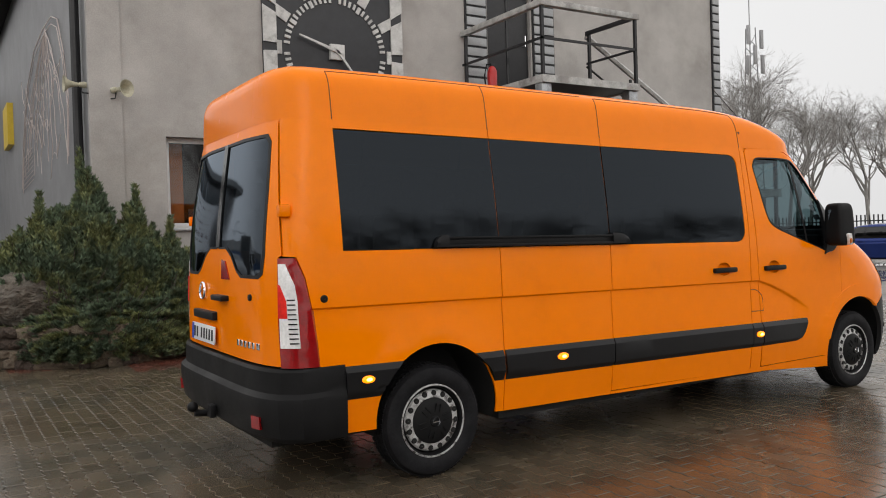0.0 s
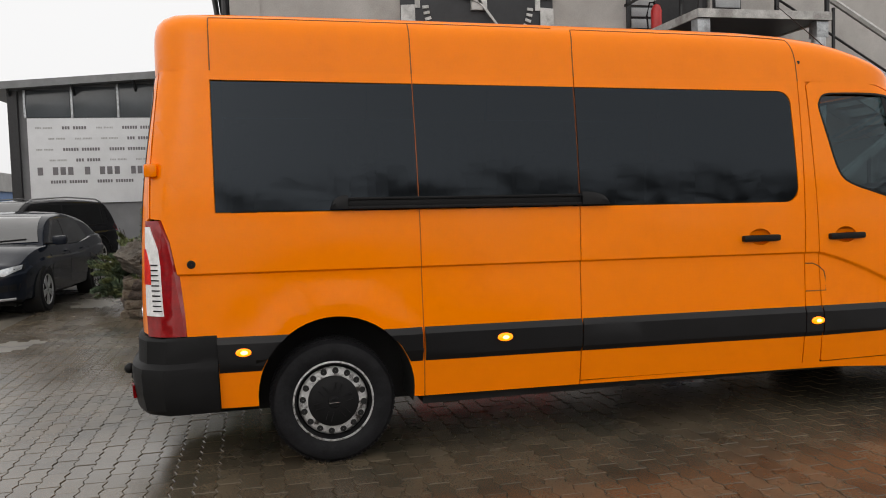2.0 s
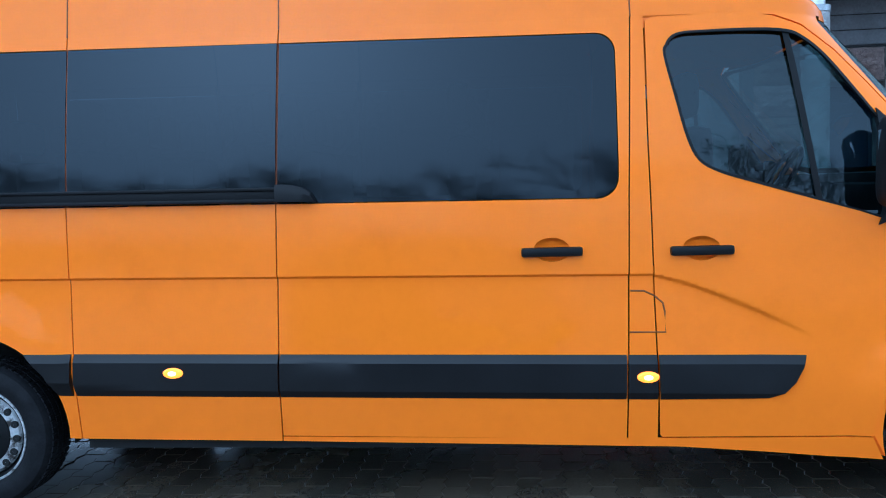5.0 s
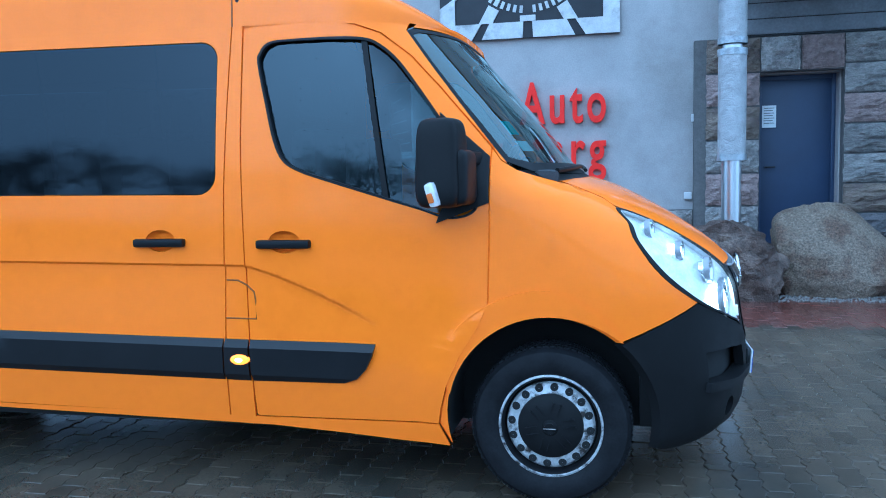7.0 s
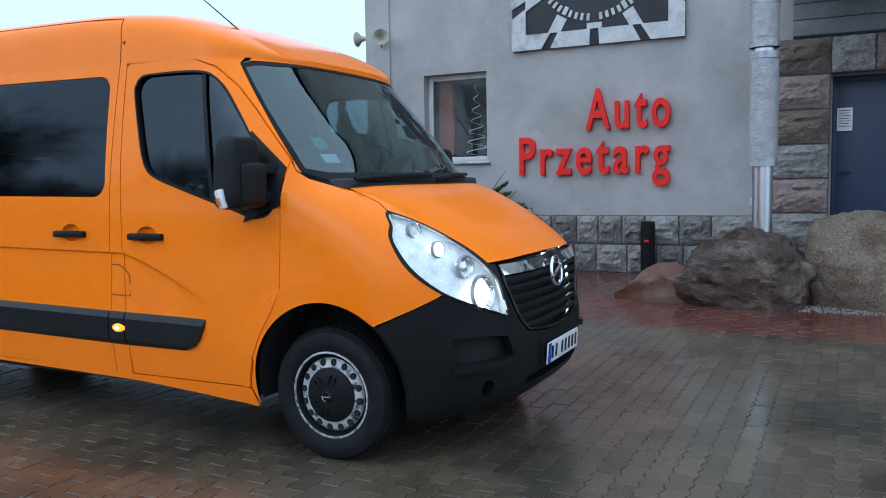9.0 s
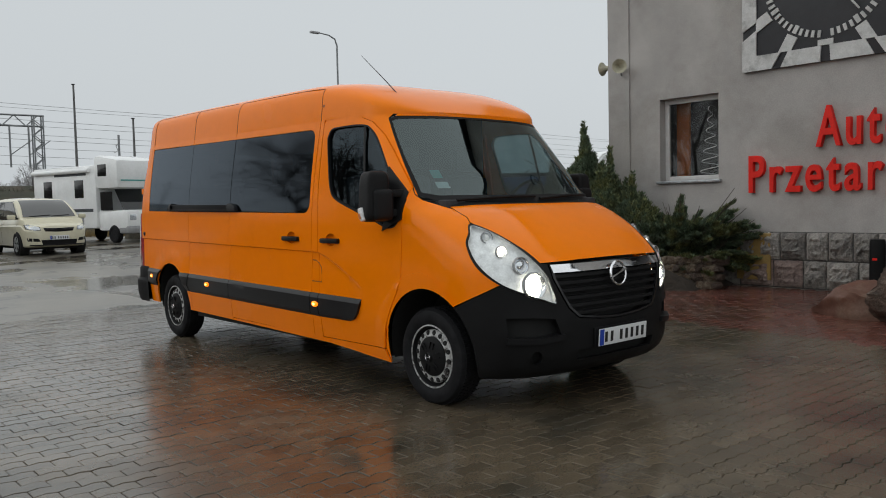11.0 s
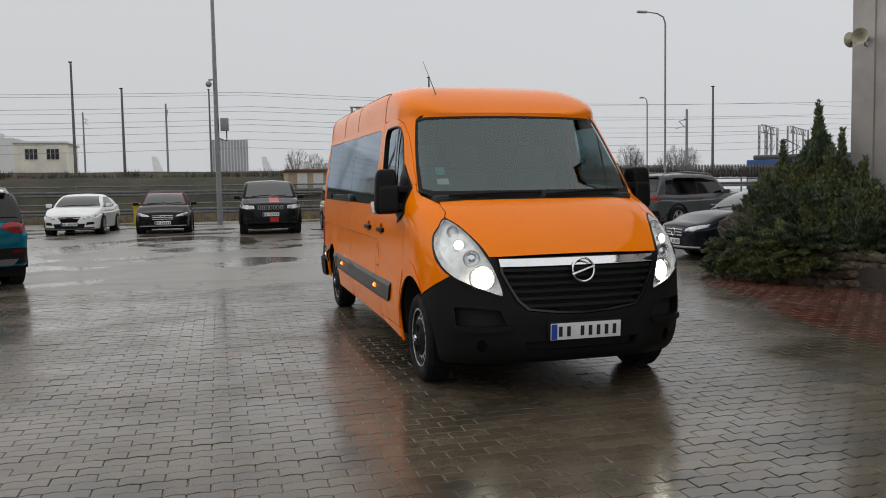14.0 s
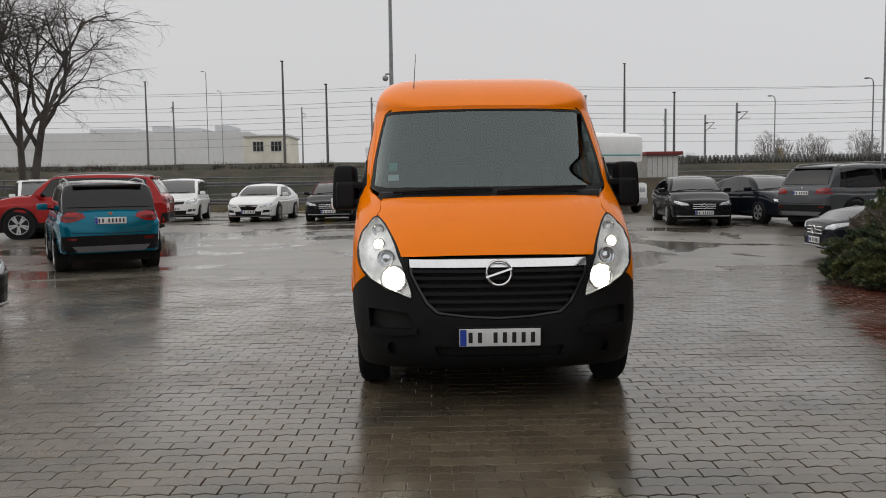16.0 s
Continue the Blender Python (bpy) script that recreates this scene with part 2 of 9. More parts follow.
def rounded(u0, v0, u1, v1, r, n=5):
    return arc(u1 - r, v1 - r, r, 0, 90, n) + arc(u0 + r, v1 - r, r, 90, 180, n) + arc(u0 + r, v0 + r, r, 180, 270, n) + arc(u1 - r, v0 + r, r, 270, 360, n)


def mirrored(bm, axis=1):
    for v in bm.verts:
        v.co[axis] = -v.co[axis]
    bmesh.ops.reverse_faces(bm, faces=bm.faces)
    return bm


def text_mesh(words, size, depth, name, mat, m, parent=None, label="", bold=0.0, squeeze=1.0, gap=1.0):
    """Raised lettering in the built-in font, turned into a mesh."""
    c = bpy.data.curves.new(name, "FONT")
    c.body, c.size, c.extrude, c.offset, c.space_character = words, size, depth, bold, gap
    tmp = bpy.data.objects.new(name, c)
    scene.collection.objects.link(tmp)
    me = bpy.data.meshes.new_from_object(tmp.evaluated_get(bpy.context.evaluated_depsgraph_get()))
    bpy.data.objects.remove(tmp)
    me.transform(Matrix.Diagonal((squeeze, 1, 1, 1)))
    me.materials.clear()
    me.materials.append(mat)
    ob = new(name, me)
    if parent is not None:
        ob.parent = parent
    ob.matrix_local = m
    if label:
        ob["label"] = label
    return ob


# ---- the orange van: x forward from its rear axle, its right side at negative y ----
PITCH = 0.013


def curve(xs, ys):
    """A smooth monotone curve through a short table."""
    xs, ys = np.array(xs, float), np.array(ys, float)
    h, d = np.diff(xs), np.diff(ys) / np.diff(xs)
    m = np.concatenate(([d[0]], np.where(d[1:] * d[:-1] > 0, 2 * d[1:] * d[:-1] / (d[1:] + d[:-1] + 1e-12), 0), [d[-1]]))

    def at(x):
        x = min(max(x, xs[0]), xs[-1])
        i = min(max(int(np.searchsorted(xs, x)) - 1, 0), len(h) - 1)
        t = (x - xs[i]) / h[i]
        return float((2 * t**3 - 3 * t**2 + 1) * ys[i] + (t**3 - 2 * t**2 + t) * h[i] * m[i] + (3 * t**2 - 2 * t**3) * ys[i + 1] + (t**3 - t**2) * h[i] * m[i + 1])
    return at


half_width = curve([0.2, 0.35, 0.65, 0.9, 1.1, 1.37, 2.06, 2.12], [0.955, 0.985, 1.013, 1.013, 1.007, 0.995, 0.904, 0.892])
nose_x = curve([0.28, 0.36, 0.46, 0.62, 0.8, 0.95, 1.03, 1.08, 1.2, 1.3, 1.38, 1.44, 1.7, 2.1], [5.04, 5.15, 5.19, 5.2, 5.18, 5.165, 5.135, 5.09, 4.93, 4.76, 4.6, 4.44, 4.22, 3.87])
nose_start = curve([0.28, 0.9, 1.1, 1.3, 1.44, 2.1], [4.3, 4.3, 4.25, 4.1, 3.93, 3.41])
nose_square = curve([0.28, 1.2, 1.34, 1.46, 2.1], [3.2, 3.2, 2.9, 2.4, 2.4])
tail_x = curve([0.3, 0.75, 1.35, 2.0, 2.12], [-0.99, -1.0, -0.98, -0.9, -0.88])


def side_y(x, z):
    """Half the body's width at the length x and height z."""
    w = half_width(z)
    a, b = nose_start(z), nose_x(z)
    if x > a:
        s = min((x - a) / (b - a), 1)
        return w * max(1 - s**nose_square(z), 0) ** (1 / 3)
    a, b = tail_x(z) + 0.26, tail_x(z)
    if x < a:
        s = min((a - x) / (a - b), 1)
        return w * max(1 - s**3, 0) ** (1 / 5)
    return w


def front_x(y, z):
    w = half_width(z)
    return nose_start(z) + (nose_x(z) - nose_start(z)) * max(1 - min(abs(y) / w, 1)**3, 0) ** (1 / nose_square(z))


def rear_x(y, z):
    return tail_x(z) + 0.26 - 0.26 * max(1 - min(abs(y) / half_width(z), 1)**5, 0) ** (1 / 3)


def crease(x):
    """Height of the pressed line along the side, which drops across the front door."""
    return 1.056 if x < 2.98 else max(1.056 - 0.45 * (x - 2.98) ** 1.3, 0.7)


def pressed(x, z):
    """How far the side lies inside its smooth shape: the fold along the body and the raised wheel arches."""
    d = crease(x) - z
    fade = max(0.0, min(1.0, (3.62 - x) / 0.2)) * max(0.0, min(1.0, (x + 0.86) / 0.1))
    fold = (0.014 if x < 3 else 0.015) * fade * max(0.0, min(1.0, d / 0.011)) * max(0.0, min(1.0, (0.36 - d) / 0.3)) if d > 0 else 0
    for cx, cz in ((0.025, 0.384), (4.34, 0.42)):
        r = math.hypot(x - cx, z - cz)
        fold -= 0.012 * max(0.0, min(1.0, (0.56 - r) / 0.04)) if z > 0.6 or cx > 4 else 0
    return fold


def on_right(x, z, inwards):
    return (x, -(side_y(x, z) - pressed(x, z) - inwards), z - PITCH * x)


def on_left(x, z, inwards):
    return (x, side_y(x, z) - pressed(x, z) - inwards, z - PITCH * x)


def polar(a, z, inwards, cx=3.0, sign=1):
    """The body's surface in the direction a from a middle axis."""
    lo, hi = 0.2, 3.0
    c, s = math.cos(a) * sign, math.sin(a)
    for _ in range(24):
        r = (lo + hi) / 2
        x, y = cx + r * c, r * s
        ok = abs(y) < side_y(x, z) and tail_x(z) < x < nose_x(z)
        lo, hi = (r, hi) if ok else (lo, r)
    r = lo - inwards
    return cx + r * c, r * s, z - PITCH * (cx + r * c)


def on_front(a, z, inwards):
    return polar(a, z, inwards)


def on_rear(a, z, inwards):
    return polar(a, z, inwards, 0.2, -1)


def fy(y, z):
    return math.atan2(y, front_x(y, z) - 3.0), z


def fx(x, z):
    return math.atan2(-side_y(x, z), x - 3.0), z


def ry(y, z):
    return math.atan2(y, 0.2 - rear_x(y, z)), z


def rx(x, z):
    return math.atan2(-side_y(x, z), 0.2 - x), z


def both(points):
    """A right-hand half outline, from the middle's top round to its bottom, made whole."""
    return points + [(-a, z) for a, z in reversed(points) if abs(a) > 1e-6]


van = thing("passenger_van", "orange passenger van with black bumpers and dark windows on wet paving", "van")
WIN_B, WIN_T, TRIM_B, TRIM_T, SILL = 1.363, 2.05, 0.536, 0.722, 0.335


def both_sides(name, shapes, mat, label="", mirror=True, **kw):
    out = [part(name, sheet(shapes, on_right, **kw), mat, van, label)]
    if mirror:
        out.append(part(name, mirrored(sheet(shapes, on_right, **kw)), mat, van, label))
    return out


FOLD = (1.02, 1.034, 1.045, 1.056, 1.07)
rear_arch = arc(0.025, 0.384, 0.42, -6.5, 185.5, 26)
quarter = [(-0.735, 0.725), (-0.745, 0.85), (-0.77, 1.05), (-0.80, 1.22), (-0.84, 1.335), (-0.895, 1.34), (-0.885, 1.6), (-0.86, 1.85), (-0.83, 2.11),
           (0.497, 2.11), (0.497, WIN_T + 0.004), (-0.572, WIN_T + 0.008), (-0.572, WIN_B), (0.497, WIN_B), (0.497, SILL)] + rear_arch + [(-0.585, 0.345), (-0.59, 0.72)]
both_sides("rear_quarter_panel", [(quarter, ())], ORANGE, cuts_v=FOLD, step=0.08)
middle = [([(0.503, WIN_T + 0.004), (1.447, WIN_T), (1.45, 2.11), (0.503, 2.11)], ()), ([(0.503, SILL), (1.412, SILL), (1.432, WIN_B), (0.503, WIN_B)], ())]
for piece in middle:
    both_sides("side_panel", [piece], ORANGE, cuts_v=FOLD)
cup = [(2.59 + 0.075 * math.cos(radians(a)), 1.157 + 0.05 * math.sin(radians(a))) for a in range(0, 360, 24)]
sliding = [(1.419, 0.36), (2.884, 0.362), (2.897, 1.0), (2.905, 1.4), (2.93, 2.11), (1.456, 2.11), (1.453, WIN_T)] + arc(2.869 - 0.08, WIN_T - 0.085, 0.08, 90, 0, 6) + arc(2.869 - 0.09, WIN_B + 0.09, 0.09, 0, -90, 6) + [(1.438, WIN_B)]
both_sides("sliding_door", [(sliding, (cup,))], ORANGE, cuts_v=FOLD)
pillar = [(2.890, SILL), (3.01, SILL), (3.012, 0.536), (2.998, 1.0), (2.985, 1.6), (2.984, 2.11), (2.936, 2.11), (2.911, 1.4), (2.903, 1.0)]
both_sides("door_pillar", [(pillar, ())], ORANGE, cuts_v=FOLD)
both_sides("sill", [([(1.418, SILL), (3.1, 0.33), (3.45, 0.312), (3.7, 0.295), (3.905, 0.288), (3.86, 0.382), (3.05, 0.366), (1.418, 0.354)], ())], ORANGE)
door_edge = [(3.02, 2.104), (3.349, 2.108), (3.5, 2.09), (3.615, 2.05), (3.75, 1.945), (3.873, 1.812), (4.00, 1.665), (4.093, 1.555), (4.093, 1.48), (4.093, 1.4), (4.093, 1.3), (4.092, 1.2), (4.082, 0.904), (4.044, 0.813), (3.96, 0.68), (3.90, 0.55), (3.872, 0.45), (3.862, 0.388)]
door = door_edge + [(3.03, 0.372), (3.021, 0.38), (3.018, 0.536), (3.004, 1.0), (2.991, 1.6), (2.992, 2.085)]
door_window = [(3.064, 1.94), (3.072, 1.985), (3.095, 2.018), (3.135, 2.034), (3.20, 2.038), (3.40, 2.040), (3.55, 2.03), (3.62, 2.0), (3.70, 1.93), (3.80, 1.80), (3.90, 1.66), (4.02, 1.49), (4.045, 1.44), (4.04, 1.30), (3.93, 1.262), (3.80, 1.30), (3.641, 1.347), (3.40, 1.42), (3.27, 1.462), (3.19, 1.51), (3.145, 1.60), (3.105, 1.76)]
cup_d = [(3.19 + 0.075 * math.cos(radians(a)), 1.157 + 0.05 * math.sin(radians(a))) for a in range(0, 360, 24)]


def eased(loop, n=4):
    """A closed outline with rounded corners, through the same points."""
    out = []
    for i in range(len(loop)):
        p = [np.array(loop[(i + k - 1) % len(loop)]) for k in range(4)]
        for j in range(n):
            t = j / n
            q = 0.5 * (2 * p[1] + (p[2] - p[0]) * t + (2 * p[0] - 5 * p[1] + 4 * p[2] - p[3]) * t * t + (3 * p[1] - p[0] - 3 * p[2] + p[3]) * t ** 3)
            out.append((float(q[0]), float(q[1])))
    return out


window_hole = eased(door_window)
doors = both_sides("front_door", [(door, (window_hole, cup_d))], ORANGE, step=(0.06, 0.04), cuts_u=[2.992 + 0.0115 * k for k in range(56)], cuts_v=[0.70 + 0.0095 * k for k in range(40)])
both_sides("cant_rail", [([(2.96, 2.06), (3.4, 2.06), (3.6, 2.03), (3.75, 1.9), (3.78, 1.93), (3.66, 2.1), (3.4, 2.14), (2.96, 2.14)], ())], ORANGE, thick=0, proud=-0.014)


def grown(loop, d):
    cx, cz = sum(p[0] for p in loop) / len(loop), sum(p[1] for p in loop) / len(loop)
    return [(x + d * (x - cx) / math.hypot(x - cx, z - cz), z + d * (z - cz) / math.hypot(x - cx, z - cz)) for x, z in loop]


for ob, mirror in zip(doors, (False, True)):
    fix = mirrored if mirror else (lambda b: b)
    front_edge = [(3.90, 1.66), (3.895, 1.28)]
    i = door_window.index((3.80, 1.80)) + 1
    loop = door_window[:i] + front_edge + [p for p in door_window if p[0] <= 3.80 and p[1] < 1.5 or p in ((3.145, 1.60), (3.105, 1.76), (3.19, 1.51))]
    seen, clean = set(), []
    for p in loop:
        if p not in seen:
            seen.add(p)
            clean.append(p)
    part("window_glass", fix(sheet([(clean, ())], on_right, thick=0, proud=-0.02)), CAB_GLASS, ob, "clear tinted cab window")
    part("window_seal", fix(sheet([(grown(window_hole, 0.003), (grown(window_hole, -0.009),))], on_right, thick=0.02, proud=0.002)), BLACK_TRIM, ob, "black rubber window seal")
    part("mirror_mount", fix(sheet([([(3.885, 1.705), (4.092, 1.518), (4.094, 1.42), (4.094, 1.327), (3.872, 1.242), (3.90, 1.31)], ())], on_right, thick=0.02, proud=0.012)), BLACK_TRIM, ob, "black plastic corner plate")
    part("window_divider", fix(sheet([([(3.535, 2.03), (3.56, 2.03), (3.665, 1.345), (3.64, 1.352)], ())], on_right, thick=0.01, proud=-0.006)), BLACK_TRIM, ob)
# side glass of the passenger space
for a, b, lo, hi in ((-0.568, 0.497, WIN_B + 0.004, WIN_T), (0.503, 1.432, WIN_B + 0.004, WIN_T)):
    both_sides("side_window", [([(a, lo), (b, lo), (b + (0.012 if b > 1 else 0), hi), (a, hi)], ())], PRIVACY, "black privacy glass with dried drops", thick=0.01, proud=-0.003)
both_sides("sliding_door_window", [([(1.441, WIN_B + 0.004), (2.869 - 0.09, WIN_B + 0.004)] + arc(2.865 - 0.09, WIN_B + 0.094, 0.09, -90, 0, 6) + arc(2.865 - 0.08, WIN_T - 0.089, 0.08, 0, 90, 6) + [(1.455, WIN_T - 0.004)], ())], PRIVACY, "black privacy glass", thick=0.01, proud=-0.003)
# rubbing strips
strips = [[(-0.592, TRIM_T), (-0.225, TRIM_T), (-0.29, 0.665), (-0.345, 0.59), (-0.372, TRIM_B), (-0.585, TRIM_B)], [(0.277, TRIM_T), (0.49, TRIM_T), (0.488, TRIM_B), (0.423, TRIM_B), (0.37, 0.63)],
          [(0.505, TRIM_T), (1.422, TRIM_T), (1.416, TRIM_B), (0.505, TRIM_B)], [(1.43, TRIM_T), (2.885, TRIM_T), (2.882, TRIM_B), (1.424, TRIM_B)],
          [(2.892, TRIM_T), (3.006, TRIM_T), (3.009, TRIM_B), (2.89, TRIM_B)], [(3.014, TRIM_T), (3.595, TRIM_T), (3.58, 0.67), (3.55, 0.61), (3.51, 0.568), (3.45, 0.545), (3.02, TRIM_B)]]
for s in strips:
    for mirror in (False, True):
        def bulged(x, z, inwards):
            e = min(TRIM_T - z, z - TRIM_B)
            return on_right(x, z, inwards - (0.016 * min(1, max(e, 0) / 0.03) if inwards <= 0 else 0))
        bm = sheet([(s, ())], bulged, step=0.2, cuts_v=(TRIM_B + 0.008, TRIM_B + 0.03, TRIM_T - 0.035, TRIM_T - 0.008), thick=0.01, proud=0.004)
        part("side_moulding", mirrored(bm) if mirror else bm, MOULDING, van, "black plastic side moulding", sharp=20)
for x, z in ((-0.457, 0.641), (0.958, 0.644), (2.968, 0.634)):
    for sgn in (1, -1):
        y = side_y(x, z) + 0.022
        m = pose(x, -sgn * y, z - PITCH * x)
        bm = lathe([(0.001, -0.012), (0.7, -0.010), (0.95, -0.003), (1.0, 0.01)], 20)
        bmesh.ops.transform(bm, matrix=m @ Matrix.Diagonal((0.046, sgn * 1.0, 0.024, 1)), verts=bm.verts)
        lamp = part("marker_lamp", bm, AMBER_ON, van, "lit amber side marker lamp")
        bm = lathe([(0.001, -0.0145), (0.5, -0.0125), (0.55, -0.009)], 14)
        bmesh.ops.transform(bm, matrix=m @ Matrix.Diagonal((0.036, sgn * 1.0, 0.02, 1)), verts=bm.verts)
        part("bulb", bm, AMBER_CORE, lamp)
# door handles over their hollows
for x in (2.59, 3.19):
    for sgn in (1, -1):
        z = 1.157
        y = side_y(x, z)
        bm = lathe([(1.0, 0.0), (0.9, 0.012), (0.6, 0.026), (0.001, 0.03)], 20)
        bmesh.ops.transform(bm, matrix=pose(x, -sgn * (y - 0.004), z - PITCH * x) @ Matrix.Diagonal((0.08, sgn * 1.0, 0.055, 1)), verts=bm.verts)
        part("handle_hollow", bm, ORANGE, van)
        bm = box((-0.125, -0.028, -0.019), (0.125, 0.012, 0.019), 0.012)
        bmesh.ops.transform(bm, matrix=pose(x, -sgn * (y + 0.002), z - PITCH * x - 0.008), verts=bm.verts)
        part("door_handle", bm, BLACK_TRIM, van, "black plastic pull handle")
# sliding rail under the window
for sgn in (1, -1):
    y0 = side_y(0.11, 1.38)
    for nm, dz, dy, hh in (("rail_lip", 0.046, 0.024, 0.007), ("door_rail", 0.02, 0.012, 0.022), ("rail_lip", -0.003, 0.03, 0.008)):
        bm = bmesh.new()
        box_into(bm, (0.11, -sgn * (y0 + dy), 1.385 + dz - hh - PITCH * 0.8), (1.44, -sgn * (y0 - 0.01), 1.385 + dz + hh - PITCH * 0.8), 0.004)
        for v in bm.verts:
            v.co.z -= PITCH * (v.co.x - 0.8) + 0.004
        part(nm, bm, BLACK_TRIM, van, "black sliding door rail" if nm == "door_rail" else "")
    n = 9
    for x0, x1 in ((0.11, 0.02), (1.44, 1.61)):
        bm = bmesh.new()
        last = None
        for i in range(n + 1):
            t = i / n
            x = x0 + (x1 - x0) * t
            h = 0.074 * math.sqrt(max(1 - t**2.6, 0.004))
            y = side_y(x, 1.38)
            row = [bm.verts.new((x, -sgn * (y + o), 1.372 + k - PITCH * x)) for o, k in ((-0.01, 0), (0.032, 0), (0.034, h * 0.6), (0.022, h), (-0.01, h))]
            if last:
                for p in range(4):
                    bm.faces.new((last[p], last[p + 1], row[p + 1], row[p]))
            else:
                bm.faces.new(row)
            last = row
        bm.faces.new(last[::-1])
        bmesh.ops.recalc_face_normals(bm, faces=bm.faces)
        part("rail_end", bm, BLACK_TRIM, van)
# fuel flap lines and the round plug on the quarter
for sgn in (1, -1):
    bm = lathe([(0.001, -0.012), (0.016, -0.012), (0.021, -0.006), (0.022, 0.004)], 18)
    bmesh.ops.transform(bm, matrix=pose(-0.70, -sgn * side_y(-0.70, 1.104), 1.104 + PITCH * 0.7) @ Matrix.Diagonal((1, sgn, 1, 1)), verts=bm.verts)
    part("plug", bm, BLACK_TRIM, van, "round black rubber plug")


def seam(points, place=on_right, r=0.0035, mirror=True):
    for m_ in ((False, True) if mirror else (False,)):
        bm = tube([place(u, v, 0.0015) for u, v in points], r, 6)
        part("panel_seam", mirrored(bm) if m_ else bm, SEAM, van)


seam([(2.905, 0.985), (2.96, 0.984), (3.0, 0.965), (3.035, 0.935), (3.042, 0.90), (3.045, 0.815), (2.9, 0.815)], r=0.0042)

# Strips behind the gaps, with the gap's shade put into their darker orange.
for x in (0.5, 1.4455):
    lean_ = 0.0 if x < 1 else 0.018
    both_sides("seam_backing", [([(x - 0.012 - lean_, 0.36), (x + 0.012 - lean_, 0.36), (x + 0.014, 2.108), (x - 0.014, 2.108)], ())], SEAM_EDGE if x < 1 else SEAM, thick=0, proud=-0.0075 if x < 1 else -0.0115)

# roof
roof_h = curve([-0.9, -0.882, -0.865, -0.82, -0.7, -0.2, 0.6, 2.4, 2.8, 3.0, 3.2, 3.4, 3.59, 3.72, 3.80, 3.865], [0.0, 0.2, 0.27, 0.318, 0.342, 0.35, 0.352, 0.345, 0.335, 0.322, 0.297, 0.245, 0.168, 0.098, 0.046, 0.0])


def roof_point(x, u, lift=0.0):
    """u from 0 at the right gutter over the middle to 1 at the left one."""
    a = math.pi * u
    h = roof_h(x)
    c, s = math.cos(a), math.sin(a)
    k = 2 / (6.5 - 2.1 * max(0.0, min(1.0, (x - 2.75) / 0.8)))
    w = side_y(x, 2.108) - 0.13 * h * abs(s) ** k
    return Vector((x, -w * math.copysign(abs(c) ** k, c), 2.108 + h * abs(s) ** k - PITCH * x + lift))


bm = bmesh.new()
xs = [-0.8815, -0.878, -0.872, -0.865, -0.855, -0.84, -0.8, -0.74, -0.66, -0.5, -0.2, 0.2, 0.6, 1.0, 1.4, 1.8, 2.2, 2.6, 2.9, 3.1, 3.2, 3.3, 3.4, 3.5, 3.59, 3.66, 3.72, 3.77, 3.80, 3.82, 3.84, 3.852, 3.86]
us = [0.5 - 0.5 * math.copysign(abs(t) ** 0.8, t) for t in np.linspace(1, -1, 49)]
rows = [[bm.verts.new(roof_point(x, u)) for u in us] for x in xs]
for p, q in zip(rows, rows[1:]):
    for i in range(len(us) - 1):
        bm.faces.new((p[i], p[i + 1], q[i + 1], q[i]))
bm.faces.new(rows[0][::-1])
bmesh.ops.recalc_face_normals(bm, faces=bm.faces)
part("roof", bm, ORANGE, van, sharp=60)
for sgn in (0, 1):
    def up(x, u):
        return roof_point(x, u if sgn == 0 else 1 - u, 0.0)
    for pts in ([up(1.453 + 0.001 * i, 0.012 * i) for i in range(0, 15)] + [up(1.49 + i * 0.116, 0.172) for i in range(0, 13)] + [up(2.898 + 0.003 * i, 0.168 - 0.014 * i) for i in range(0, 13)],
                [up(0.5, 0.011 * i) for i in range(0, 17)], [up(-0.57, 0.011 * i) for i in range(0, 17)], [up(-0.57 + i * 0.12, 0.185) for i in range(0, 17)]):
        part("panel_seam", tube(pts, 0.0032, 6), SEAM, van)
# front: wings, bonnet, bumper, lamps, grille, windscreen
wing_top = [fx(4.099, 1.548), fx(4.135, 1.50), fx(4.2, 1.46), fy(-0.845, 1.43), fy(-0.80, 1.395), fy(-0.797, 1.34), fy(-0.82, 1.302)]
head_outer = [fx(4.655, 1.238), fx(4.685, 1.165), fx(4.79, 1.03), fx(4.93, 0.918)]
front_arch = [fx(x, z) for x, z in arc(4.34, 0.42, 0.44, 51, 196, 22)]
wing = wing_top + head_outer + [fx(4.77, 0.832)] + front_arch + [fx(x, z) for x, z in [(3.868, 0.388), (3.878, 0.45), (3.906, 0.55), (3.966, 0.68), (4.05, 0.813), (4.088, 0.904), (4.098, 1.2), (4.098, 1.3), (4.098, 1.37), (4.098, 1.43), (4.098, 1.49)]]
A_POST = [fx(x, z) for x, z in [(3.03, 2.112), (3.36, 2.114), (3.505, 2.096), (3.62, 2.056), (3.755, 1.951), (3.878, 1.818), (4.005, 1.671), (4.099, 1.562), (4.135, 1.505), (4.16, 1.49)]] + [fx(x, z) for x, z in [(4.07, 1.60), (3.9, 1.82), (3.71, 2.075)]] + [fy(-0.76, 2.112)]
